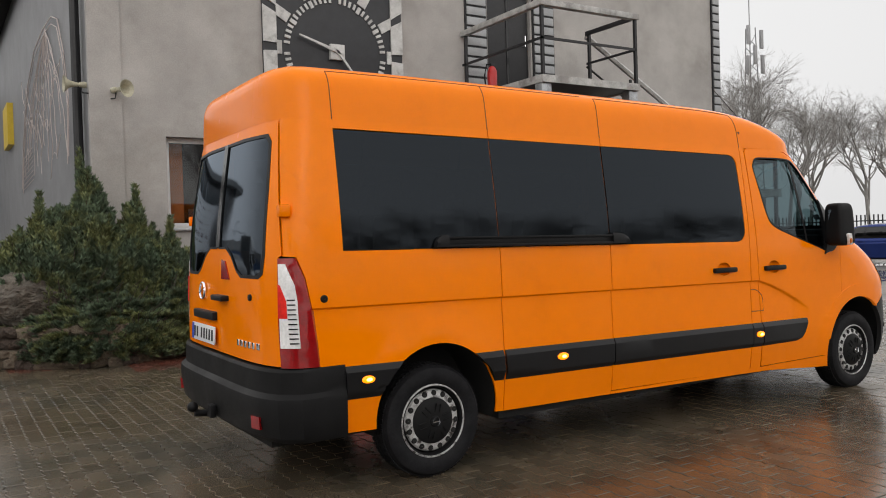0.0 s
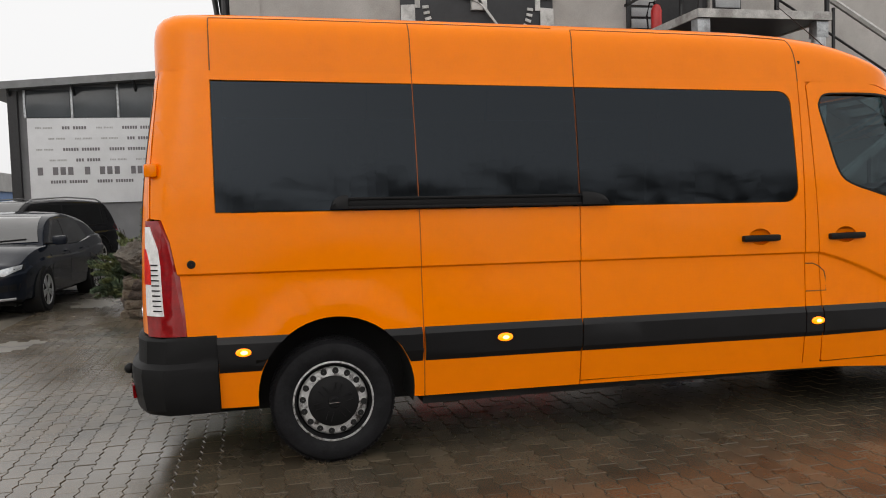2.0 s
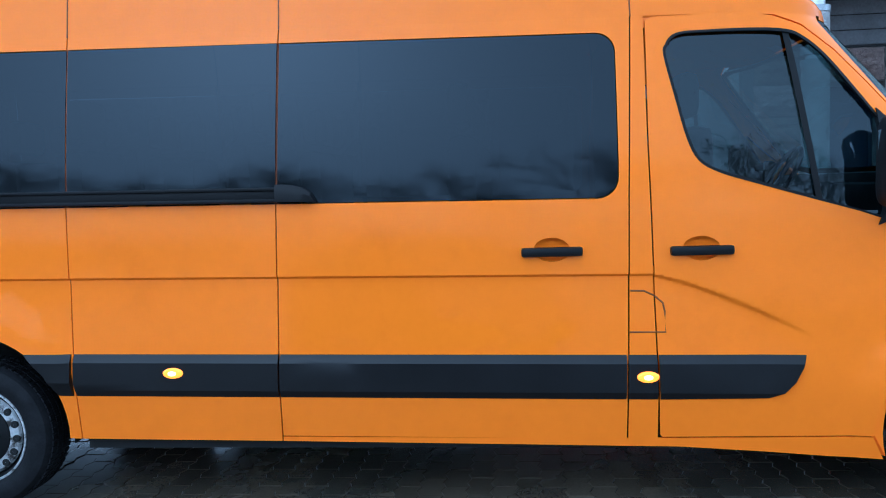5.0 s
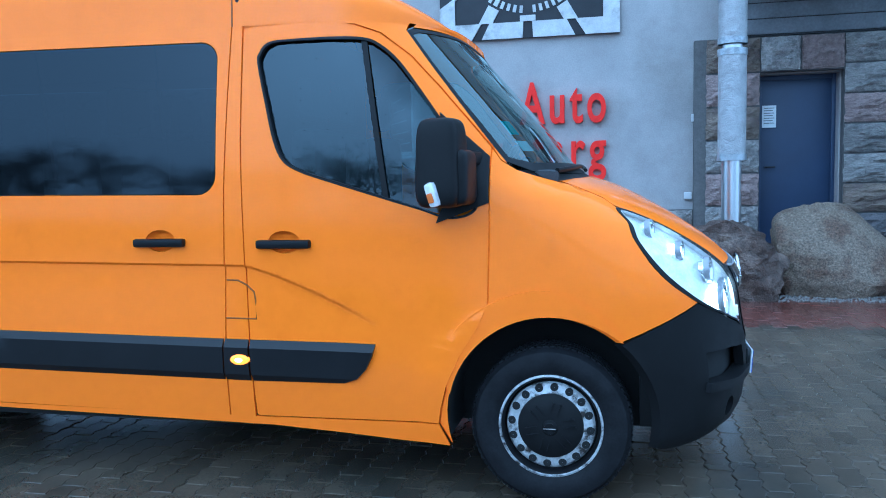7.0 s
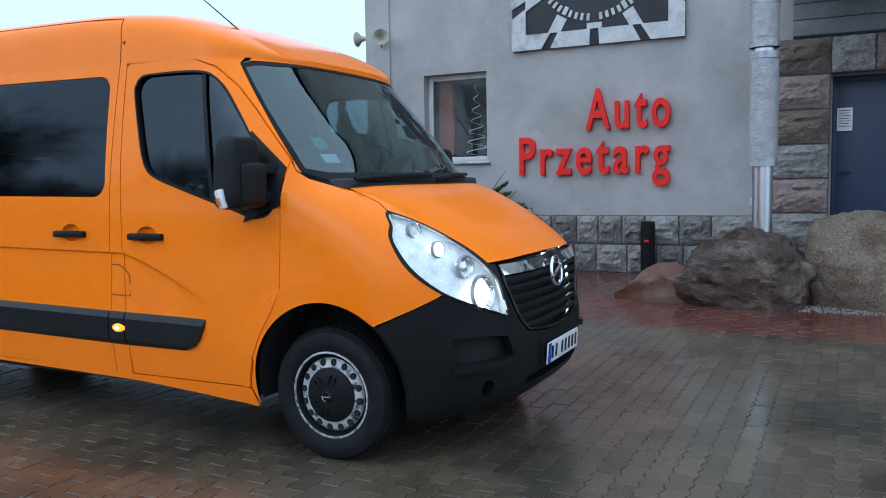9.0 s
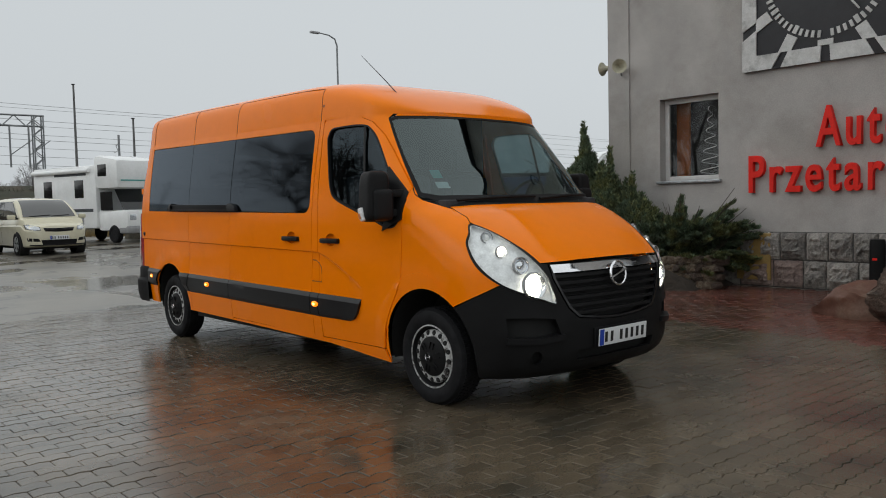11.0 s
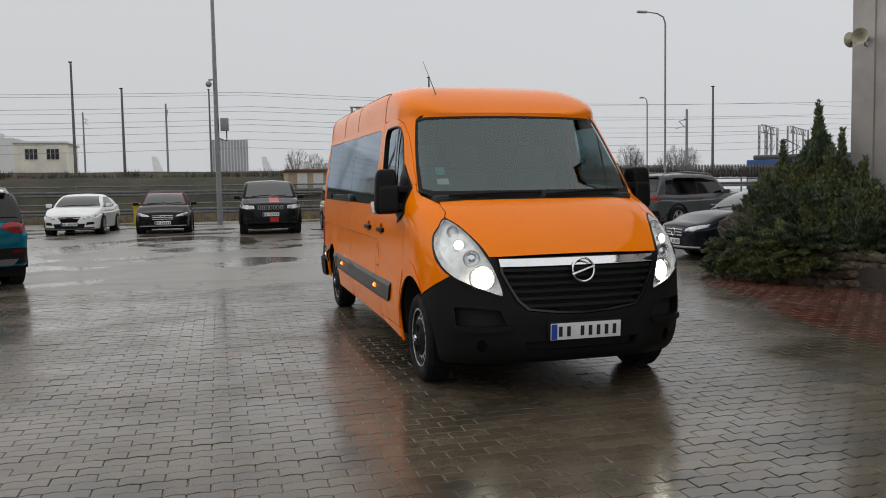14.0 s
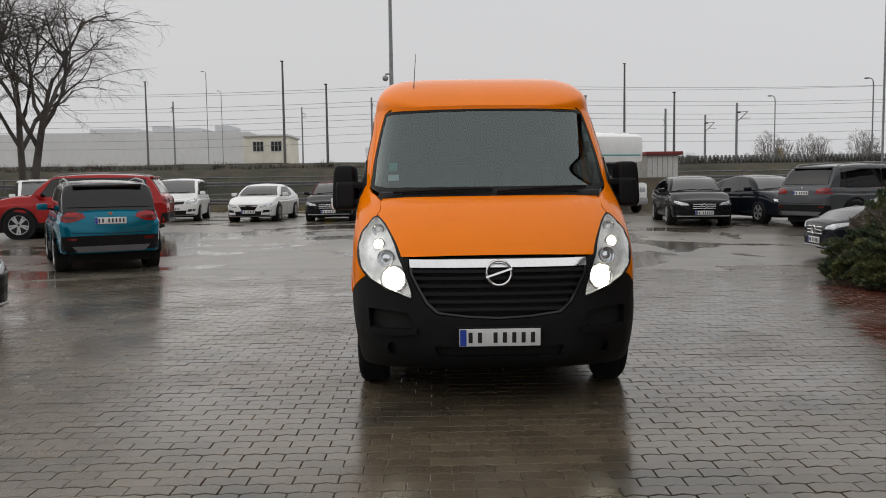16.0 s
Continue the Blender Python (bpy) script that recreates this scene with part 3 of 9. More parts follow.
for mirror in (False, True):
    fix = mirrored if mirror else (lambda b: b)
    part("front_wing", fix(sheet([(wing, ())], on_front, step=(0.035, 0.05))), ORANGE, van)
    flare = [(a, 0.446 + 0.105 * min(1.0, (a - 50) / 42) * min(1.0, (168 - a) / 30)) for a in range(50, 169, 5)]
    loop = [fx(4.34 + r_ * math.cos(radians(a)), 0.42 + r_ * math.sin(radians(a))) for a, r_ in flare] + [fx(*q_) for q_ in reversed(arc(4.34, 0.42, 0.4415, 51, 167, 22))]
    part("wheel_arch_flare", fix(sheet([(loop, ())], on_front, step=(0.035, 0.05), thick=0.012, proud=0.009)), ORANGE, van)
    part("windscreen_pillar", fix(sheet([(A_POST, ())], on_front, step=(0.03, 0.05))), ORANGE, van)
bonnet_half = [(0.0, 1.425), fy(-0.3, 1.425), fy(-0.6, 1.422), fy(-0.79, 1.412), fy(-0.795, 1.395), fy(-0.79, 1.34), fy(-0.811, 1.308), fy(-0.745, 1.25), fy(-0.675, 1.145), fy(-0.632, 1.048), fy(-0.58, 1.05), fy(-0.3, 1.058), (0.0, 1.06)]
part("bonnet", sheet([(both(bonnet_half), ())], on_front, step=(0.03, 0.02)), ORANGE, van)
head_line = [fy(-0.82, 1.298)] + head_outer + [fy(-0.73, 0.842), fy(-0.64, 0.81), fy(-0.56, 0.787), fy(-0.60, 0.95), fy(-0.634, 1.04), fy(-0.677, 1.14), fy(-0.747, 1.245)]
head = head_line
head_round = eased(head_line, 5)
for mirror in (False, True):
    fix = mirrored if mirror else (lambda b: b)
    lamp = part("headlamp", fix(sheet([(head, ())], on_front, step=0.03, thick=0.02, proud=-0.045)), REFLECTOR, van, "clear headlamp with its low beam lit")
    rim = part("lamp_rim", fix(sheet([(head, ([(a * 0.985 + 0.015 * fy(-0.7, 1.03)[0], z * 0.97 + 0.03 * 1.03) for a, z in head],))], on_front, step=0.05, thick=0.05, proud=0.0)), REFLECTOR, lamp)
    part("lens", fix(sheet([(head_round, ())], on_front, step=0.03, thick=0, proud=0.004)), CLEAR, lamp)
    part("lens_edge", fix(sheet([(grown(head_round, 0.003), (grown(head_round, -0.007),))], on_front, step=0.06, thick=0.01, proud=0.005)), BLACK_TRIM, lamp)
    for y, z, r, mt, nm in ((-0.69, 0.905, 0.066, LAMP_ON, "low_beam"), (-0.745, 1.035, 0.042, CHROME, "high_beam"), (-0.80, 1.12, 0.03, LAMP_SOFT, "side_light"), (-0.81, 1.21, 0.03, WHITE_LENS, "indicator")):
        a, _ = fy(y, z)
        c = Vector(on_front(a, z, 0.03))
        d = Vector((math.cos(a * 0.7), math.sin(a * 0.7), 0.1)).normalized()
        bowl = lathe([(r * 0.55, -0.028), (r * 0.9, -0.012), (r * 1.16, 0.012), (r * 1.24, 0.014), (r * 1.26, -0.01)], 24, "z")
        bmesh.ops.transform(bowl, matrix=Matrix.Translation(c) @ d.to_track_quat("Z", "Y").to_matrix().to_4x4(), verts=bowl.verts)
        part("lamp_bowl", fix(bowl), CHROME, lamp)
        ring_ = lathe([(r * 1.25, 0.012), (r * 1.30, 0.017), (r * 1.37, 0.012), (r * 1.38, -0.006)], 24, "z")
        bmesh.ops.transform(ring_, matrix=Matrix.Translation(c) @ d.to_track_quat("Z", "Y").to_matrix().to_4x4(), verts=ring_.verts)
        part("bowl_ring", fix(ring_), SILVER_RING, lamp)
        bm = lathe([(0.001, 0.012), (r * 0.5, 0.009), (r * 0.8, 0.0), (r * 0.92, -0.012), (r * 0.9, -0.03)], 20, "z")
        bmesh.ops.transform(bm, matrix=Matrix.Translation(c) @ d.to_track_quat("Z", "Y").to_matrix().to_4x4(), verts=bm.verts)
        part(nm, fix(bm), mt, lamp)
gr = [(0.0, 1.042), fy(-0.3, 1.04), fy(-0.577, 1.034), fy(-0.574, 0.95), fy(-0.52, 0.84), fy(-0.47, 0.752), fy(-0.40, 0.69), fy(-0.2, 0.665), (0.0, 0.655)]
bump_half = [(0.0, 0.648), fy(-0.2, 0.658), fy(-0.405, 0.683), fy(-0.478, 0.747), fy(-0.528, 0.838), fy(-0.582, 0.95), fy(-0.586, 1.042), fy(-0.628, 1.04), fy(-0.594, 0.95), fy(-0.556, 0.779), fy(-0.64, 0.802), fy(-0.73, 0.834), fx(4.93, 0.91), fx(4.77, 0.824)] + [fx(x, z) for x, z in arc(4.34, 0.42, 0.44, 49, -15, 10)] + [fx(4.8, 0.295), fy(-0.72, 0.30), fy(-0.4, 0.305), (0.0, 0.307)]
intake = [fy(-0.86, 0.705), fy(-0.72, 0.705), fy(-0.585, 0.69), fy(-0.545, 0.585), fy(-0.70, 0.562), fy(-0.85, 0.57)]
slot = [fy(-0.42, 0.475), fy(0.42, 0.475), fy(0.40, 0.405), fy(-0.40, 0.405)]
fog = [(fy(-0.70, 0.445)[0] + 0.017 * math.cos(radians(a)), 0.445 + 0.045 * math.sin(radians(a))) for a in range(0, 360, 30)]
flip = lambda loop: [(-a, z) for a, z in loop]
part("front_bumper", sheet([(both(bump_half), (intake, flip(intake), slot, fog, flip(fog)))], on_front, step=(0.03, 0.04), thick=0.04), BLACK_PLASTIC, van, "unpainted black plastic front bumper")
part("bumper_backing", sheet([(both([(0.0, 1.04), fy(-0.6, 1.03), fy(-0.56, 0.76), fy(-0.85, 0.75), fy(-0.86, 0.32), (0.0, 0.32)]), ())], on_front, step=0.06, thick=0, proud=-0.06), DARK, van)
for f in (lambda l: l, flip):
    bar = f([fy(-0.86, 0.58), fy(-0.70, 0.575), fy(-0.53, 0.592), fy(-0.525, 0.558), fy(-0.70, 0.535), fy(-0.86, 0.54)])
    part("intake_lip", sheet([(bar, ())], on_front, step=0.05, thick=0.05, proud=0.022), BLACK_TRIM, van, "raised lip under the bumper intake")
grille = part("grille", sheet([(both(gr), ([(a * 0.965, 0.845 + (z - 0.845) * 0.93) for a, z in both(gr)],))], on_front, step=0.05, thick=0.04, proud=0.004), BLACK_GLOSS, van, "black slatted grille with a chrome bar")
for z in (0.715, 0.765, 0.815, 0.865, 0.915, 0.96):
    w = 0.42 + (z - 0.69) * 0.55
    lo = [fy(-w + 2 * w * i / 12, z - 0.011) for i in range(13)]
    hi = [fy(w - 2 * w * i / 12, z + 0.011) for i in range(13)]
    part("slat", sheet([(lo + hi, ())], on_front, step=0.1, thick=0.03, proud=-0.008), BLACK_TRIM, grille)
lo = [fy(-0.57 + 1.14 * i / 12, 0.985) for i in range(13)]
hi = [fy(0.575 - 1.15 * i / 12, 1.036) for i in range(13)]
part("chrome_bar", sheet([(lo + hi, ())], on_front, step=0.1, thick=0.03, proud=0.012), CHROME, grille, "chrome strip")


def badge(parent, centre, facing, r, mat=CHROME):
    """A plain ring with a bar across it."""
    bm = lathe([(r, 0), (r * 0.97, 0.008), (r * 0.9, 0.012), (r * 0.82, 0.008), (r * 0.8, 0)], 32, "z")
    box_into(bm, (-r * 1.0, -r * 0.07, 0.002), (r * 1.0, r * 0.07, 0.012), 0, pose(0, 0, 0, 0, 0, 18))
    turn = facing.to_track_quat("Z", "Y").to_matrix().to_4x4()
    bmesh.ops.transform(bm, matrix=Matrix.Translation(centre) @ turn, verts=bm.verts)
    return part("badge", bm, mat, parent, "chrome ring badge")


badge(grille, Vector(on_front(0, 0.95, -0.022)), Vector((1, 0, 0.1)), 0.088)


def number_plate(parent, m, w=0.52, h=0.114):
    """White plate with a blue band and plain dark bars."""
    bm = box((-w / 2, -0.008, -h / 2), (w / 2, 0, h / 2), 0.003)
    bmesh.ops.transform(bm, matrix=m, verts=bm.verts)
    p = part("number_plate", bm, WHITE_PLATE, parent, "white registration plate")
    bm = box((-w / 2 + 0.004, -0.011, -h / 2 + 0.004), (-w / 2 + 0.045, -0.004, h / 2 - 0.004))
    bmesh.ops.transform(bm, matrix=m, verts=bm.verts)
    part("blue_band", bm, BLUE_INK, p)
    for x in (-0.19, -0.13, -0.03, 0.03, 0.09, 0.15, 0.21):
        k = w / 0.52
        bm = box(((x - 0.012) * k, -0.011, -h * 0.3), ((x + 0.014) * k, -0.004, h * 0.3))
        bmesh.ops.transform(bm, matrix=m, verts=bm.verts)
        part("bar", bm, INK, p)
    return p


m = pose(front_x(0, 0.54) + 0.025, 0, 0.54 - PITCH * 5.2, 4, 0, 90)
number_plate(van, m)
part("plate_holder", box((5.17, -0.275, 0.478 - 0.0665), (5.2 + 0.008, 0.275, 0.605 - 0.0665), 0.004), BLACK_TRIM, van)

ws_half = [(0.0, 2.1), fy(-0.4, 2.096), fy(-0.76, 2.085)] + [fx(3.712, 2.07), fx(3.9, 1.815), fx(4.075, 1.595), fx(4.15, 1.5)] + [fy(-0.83, 1.455), fy(-0.5, 1.445), (0.0, 1.44)]
ws_edge = curve([1.442, 1.46, 1.5, 1.595, 1.815, 2.07, 2.098], [abs(fy(-0.81, 1.442)[0]), abs(fy(-0.84, 1.46)[0]), abs(fx(4.15, 1.5)[0]), abs(fx(4.075, 1.595)[0]), abs(fx(3.9, 1.815)[0]), abs(fx(3.712, 2.07)[0]), abs(fy(-0.74, 2.098)[0])])
bm = bmesh.new()
rows = []
for j in range(45):
    z = 1.442 + 0.656 * j / 44
    rows.append([bm.verts.new(on_front(ws_edge(z) * (i / 30 - 1), z, 0.008)) for i in range(61)])
for p, q in zip(rows, rows[1:]):
    for i in range(60):
        bm.faces.new((p[i], p[i + 1], q[i + 1], q[i]))
part("windscreen", bm, SCREEN, van, "clear windscreen with stickers", sharp=60)
inner = [(a * 0.968, max(1.775 + (z - 1.775) * 0.95, 1.492)) for a, z in both(ws_half)]
part("windscreen_border", sheet([(both(ws_half), (inner,))], on_front, step=0.06, thick=0.01, proud=-0.004), BLACK_TRIM, van, "black windscreen edge")
cowl = both([(0.0, 1.447), fy(-0.5, 1.45), fy(-0.82, 1.455), fy(-0.84, 1.425), fy(-0.79, 1.412), fy(-0.5, 1.42), (0.0, 1.423)])
part("cowl", sheet([(cowl, ())], on_front, step=0.05, thick=0.02, proud=-0.012), BLACK_PLASTIC, van)
for y0, y1, z1 in ((-0.70, 0.02, 1.475), (0.05, 0.72, 1.48)):
    pts = [Vector(on_front(fy(y0 + (y1 - y0) * i / 10, 1.455)[0], 1.458 + (z1 - 1.455) * math.sin(i / 10 * math.pi * 0.6), -0.02)) for i in range(11)]
    part("wiper", tube(pts, 0.011, 6), BLACK_TRIM, van, "black wiper blade")
for (y, z, w, h, mt) in ((-0.725, 1.645, 0.065, 0.06, TEAL_INK), (-0.72, 1.565, 0.085, 0.045, WHITE_PLATE)):
    part("sticker", sheet([([fy(y - w / 2, z - h / 2), fy(y + w / 2, z - h / 2), fy(y + w / 2, z + h / 2), fy(y - w / 2, z + h / 2)], ())], on_front, step=0.05, thick=0, proud=-0.013), mt, van, "small windscreen sticker")
part("windscreen_header", sheet([(both([(0.0, 2.128), fy(-0.4, 2.126), fy(-0.72, 2.12), fy(-0.755, 2.092), fy(-0.4, 2.097), (0.0, 2.1)]), ())], on_front, step=0.04, thick=0, proud=-0.003), ORANGE, van)
# mirrors: a rounded upper shell over a lower block on two arms
def shell_into(bm, centre, half, power, taper=0.0, lean=0.0):
    made = bmesh.ops.create_icosphere(bm, subdivisions=4, radius=1)["verts"]
    for v in made:
        x, y, z = [math.copysign(abs(c) ** power, c) for c in v.co]
        k = 1 - taper * (z + 1) / 2
        v.co = Vector((centre[0] + x * half[0] * k, centre[1] + y * half[1] * k + lean * z, centre[2] + z * half[2]))


for sgn in (1, -1):
    fix = mirrored if sgn < 0 else (lambda b: b)
    bm = bmesh.new()
    shell_into(bm, (0, 0, -0.006), (0.094, 0.093, 0.178), 0.36, 0.1, 0.006)
    bmesh.ops.transform(bm, matrix=pose(3.925, -1.108, 1.445, 0, 0, -8), verts=bm.verts)
    mir = part("door_mirror", fix(bm), BLACK_PLASTIC, van, "large black plastic door mirror on two arms")
    bm = bmesh.new()
    shell_into(bm, (0.014, 0.022, -0.065), (0.102, 0.079, 0.112), 0.3, 0.0, 0.0)
    bmesh.ops.transform(bm, matrix=pose(3.93, -1.108, 1.445, 0, 0, -8), verts=bm.verts)
    part("lower_shell", fix(bm), BLACK_TRIM, mir)
    part("mirror_glass", fix(box((3.842, -1.165, 1.32), (3.846, -1.065, 1.56), 0.002)), CHROME, mir)
    for z, h in ((1.458, 0.026), (1.322, 0.028)):
        bm = box((-0.05, 0.0, -h), (0.045, 0.19, h), 0.014)
        bmesh.ops.transform(bm, matrix=pose(3.985, -1.08, z, 0, 0, -14), verts=bm.verts)
        part("mirror_arm", fix(bm), BLACK_PLASTIC, mir)
    bm = box((-0.035, -0.03, -0.13), (0.03, 0.03, 0.11), 0.02)
    bmesh.ops.transform(bm, matrix=pose(4.02, -0.93, 1.385, 0, 6, 0), verts=bm.verts)
    part("arm_foot", fix(bm), BLACK_TRIM, mir)
    bm = box((-0.02, -0.024, -0.05), (0.024, 0.02, 0.05), 0.018)
    bmesh.ops.transform(bm, matrix=pose(3.905, -1.200, 1.315, 8, -14, -10), verts=bm.verts)
    lens_ = part("indicator", fix(bm), WHITE_LENS, mir, "clear indicator lens")
    bm = box((-0.012, -0.028, -0.02), (0.012, -0.01, 0.02), 0.006)
    bmesh.ops.transform(bm, matrix=pose(3.905, -1.200, 1.305, 8, -14, -10), verts=bm.verts)
    part("bulb", fix(bm), material("amber_bulb", (0.6, 0.16, 0.02), 0.3), lens_)
aerial = part("aerial", tube([(3.60, -0.567, 2.185), (3.585, -0.567, 2.205), (3.54, -0.567, 2.232)], 0.02, 8, 0.011), BLACK_PLASTIC, van, "black roof aerial")
part("rod", tube([(3.55, -0.567, 2.226), (3.3, -0.562, 2.42), (3.04, -0.555, 2.612)], 0.0045, 6, 0.002), BLACK_TRIM, aerial)

# rear: doors, glass, lamps, bumper
ro = [ry(-0.925, 0.742), ry(-0.911, 1.0), ry(-0.896, 1.336), ry(-0.916, 1.345), ry(-0.872, 1.6), ry(-0.817, 1.85), ry(-0.763, 2.1), ry(-0.4, 2.105), (0.004, 2.105), (0.004, 0.742)]
rw = [ry(-0.77, 1.24), ry(-0.79, 1.35), ry(-0.775, 1.7), ry(-0.735, 1.99), ry(-0.69, 2.035), ry(-0.35, 2.045), (-0.02, 2.045), (-0.02, 1.385), ry(-0.17, 1.385), ry(-0.27, 1.34), ry(-0.38, 1.25), ry(-0.46, 1.215), ry(-0.72, 1.215)]
for mirror in (False, True):
    fix = mirrored if mirror else (lambda b: b)
    d = part("rear_door", fix(sheet([(ro, (rw,))], on_rear, step=(0.06, 0.07))), ORANGE, van)
    part("rear_window", fix(sheet([(rw, ())], on_rear, step=0.08, thick=0, proud=-0.004)), PRIVACY, d, "dark tinted rear window")
    part("window_seal", fix(sheet([(rw, ([(a * 0.95 - 0.012, 1.63 + (z - 1.63) * 0.955) for a, z in rw],))], on_rear, step=0.1, thick=0.01, proud=0.003)), BLACK_TRIM, d)
    lampo = [rx(-0.738, 0.737), rx(-0.748, 0.85), rx(-0.773, 1.05), rx(-0.803, 1.22), rx(-0.843, 1.33), ry(-0.90, 1.33), ry(-0.915, 1.0), ry(-0.93, 0.737)]
    t = part("tail_lamp", fix(sheet([(lampo, ())], on_rear, step=0.04, thick=0.02, proud=0.012)), RED_LENS, van, "tall red and clear tail lamp")
    def across(f, z):
        a = [rx(x, z)[0] for x in (curve([0.737, 0.85, 1.05, 1.22, 1.33], [-0.738, -0.748, -0.773, -0.803, -0.843])(z),)][0]
        b = ry(-curve([0.737, 1.0, 1.33], [0.93, 0.915, 0.90])(z), z)[0]
        return b + f * (a - b), z
    part("clear_lens", fix(sheet([([across(*q) for q in ((0.05, 1.3), (0.42, 1.3), (0.66, 1.18), (0.68, 1.1), (0.62, 0.845), (0.05, 0.845))], ())], on_rear, step=0.04, thick=0.012, proud=0.017)), WHITE_LENS, t)
    for k in range(10):
        z = 0.868 + 0.026 * k
        part("rib", fix(sheet([([across(0.36, z), across(0.61, z), across(0.61, z + 0.007), across(0.36, z + 0.007)], ())], on_rear, step=0.06, thick=0.01, proud=0.0195)), BLACK_TRIM, t)
    part("red_segment", fix(sheet([([across(*q) for q in ((0.03, 1.19), (0.12, 1.185), (0.34, 1.10), (0.34, 1.006), (0.03, 1.006))], ())], on_rear, step=0.05, thick=0.01, proud=0.02)), RED_BRIGHT, t)
    for z in (0.79, 1.6):
        part("hinge", fix(box((-0.915, -0.945, z - 0.034), (-0.85, -0.89, z + 0.034), 0.012)), ORANGE, van)
    part("window_strip", fix(sheet([([(-0.03, 1.39), (0.0035, 1.39), (0.0035, 2.045), (-0.03, 2.045)], ())], on_rear, step=0.2, thick=0.01, proud=0.005)), BLACK_GLOSS, d)
    part("reflector", fix(sheet([([ry(-0.72, 0.40), ry(-0.80, 0.40), ry(-0.80, 0.47), ry(-0.72, 0.47)], ())], on_rear, step=0.1, thick=0.03, proud=0.09)), RED_LENS, van)
part("brake_light", sheet([([ry(-0.26, 1.2), ry(-0.10, 1.2), ry(-0.10, 1.32), ry(-0.17, 1.31)], ())], on_rear, step=0.1, thick=0.01, proud=0.008), RED_LENS, van, "red triangular reflector")
part("door_top", sheet([(both([(0.0, 2.125), ry(-0.4, 2.125), ry(-0.76, 2.122), ry(-0.77, 2.085), ry(-0.4, 2.085), (0.0, 2.085)]), ())], on_rear, step=0.05, thick=0, proud=-0.002), ORANGE, van)
path = [(x, -side_y(x, 0.55)) for x in (-0.59, -0.66, -0.73, -0.78, -0.83)] + [(rear_x(y, 0.55), y) for y in np.linspace(-0.93, 0.93, 25)] + [(x, side_y(x, 0.55)) for x in (-0.83, -0.78, -0.73, -0.66, -0.59)]
prof = [(-0.02, 0.735), (0.018, 0.732), (0.03, 0.715), (0.034, 0.63), (0.036, 0.60), (0.066, 0.575), (0.072, 0.545), (0.066, 0.44), (0.05, 0.36), (0.03, 0.335), (-0.06, 0.33)]
bm = bmesh.new()
rows = []
for i, p in enumerate(path):
    a, b = Vector((*path[max(i - 1, 0)], 0)), Vector((*path[min(i + 1, len(path) - 1)], 0))
    d = (b - a).normalized()
    no = Vector((d.y, -d.x, 0))
    if no.dot(Vector((p[0] - 1.0, p[1], 0))) < 0:
        no = -no
    side = min(1.0, min(i, len(path) - 1 - i) / 5)
    rows.append([bm.verts.new((p[0] + no.x * o * (0.35 + 0.65 * side), p[1] + no.y * o * (0.35 + 0.65 * side), z + 0.01)) for o, z in prof])
for p, q in zip(rows, rows[1:]):
    for i in range(len(prof) - 1):
        bm.faces.new((p[i], p[i + 1], q[i + 1], q[i]))
bmesh.ops.recalc_face_normals(bm, faces=bm.faces)
part("rear_bumper", bm, BLACK_PLASTIC, van, "black plastic rear bumper with a step", sharp=25)
bm = bmesh.new()
tube_into(bm, [(-0.9, 0.0, 0.40), (-1.08, 0.0, 0.37), (-1.16, 0.0, 0.38)], 0.022, 8)
bmesh.ops.create_icosphere(bm, subdivisions=2, radius=0.035, matrix=pose(-1.17, 0, 0.42))
box_into(bm, (-1.1, -0.14, 0.36), (-1.06, -0.06, 0.44), 0.01)
part("tow_bar", bm, BLACK_TRIM, van, "black tow bar")
number_plate(van, pose(-1.018, 0.24, 0.85, -3, 0, -90))
part("plate_light", box((-1.03, 0.0, 0.945), (-0.985, 0.45, 1.0), 0.012), BLACK_TRIM, van)
bm = box((-1.045, -0.24, 1.08), (-0.985, -0.02, 1.115), 0.012)
part("rear_handle", bm, BLACK_TRIM, van)
badge(van, Vector((-1.0, 0.3, 1.125)), Vector((-1, 0, 0.05)), 0.06)
for k, (y0, w) in enumerate(((-0.74, 0.055), (-0.675, 0.045), (-0.62, 0.05), (-0.56, 0.05), (-0.50, 0.05), (-0.44, 0.045))):
    part("lettering_bar", box((rear_x(y0, 0.82) - 0.006, y0, 0.83), (rear_x(y0, 0.82) + 0.01, y0 + w - 0.012, 0.868), 0.003), CHROME, van)
bm = lathe([(0.001, -0.012), (0.018, -0.01), (0.02, 0.004)], 16, "x")
bmesh.ops.transform(bm, matrix=Matrix.Translation((rear_x(-0.62, 1.12) - 0.002, -0.62, 1.12)), verts=bm.verts)
part("lock", bm, BLACK_TRIM, van)

# wheels
tyre_profile = [(0.215, -0.088), (0.24, -0.104), (0.285, -0.110), (0.315, -0.098), (0.331, -0.075), (0.335, -0.03), (0.335, 0.03), (0.331, 0.075), (0.315, 0.098), (0.25, 0.104), (0.215, 0.09)]


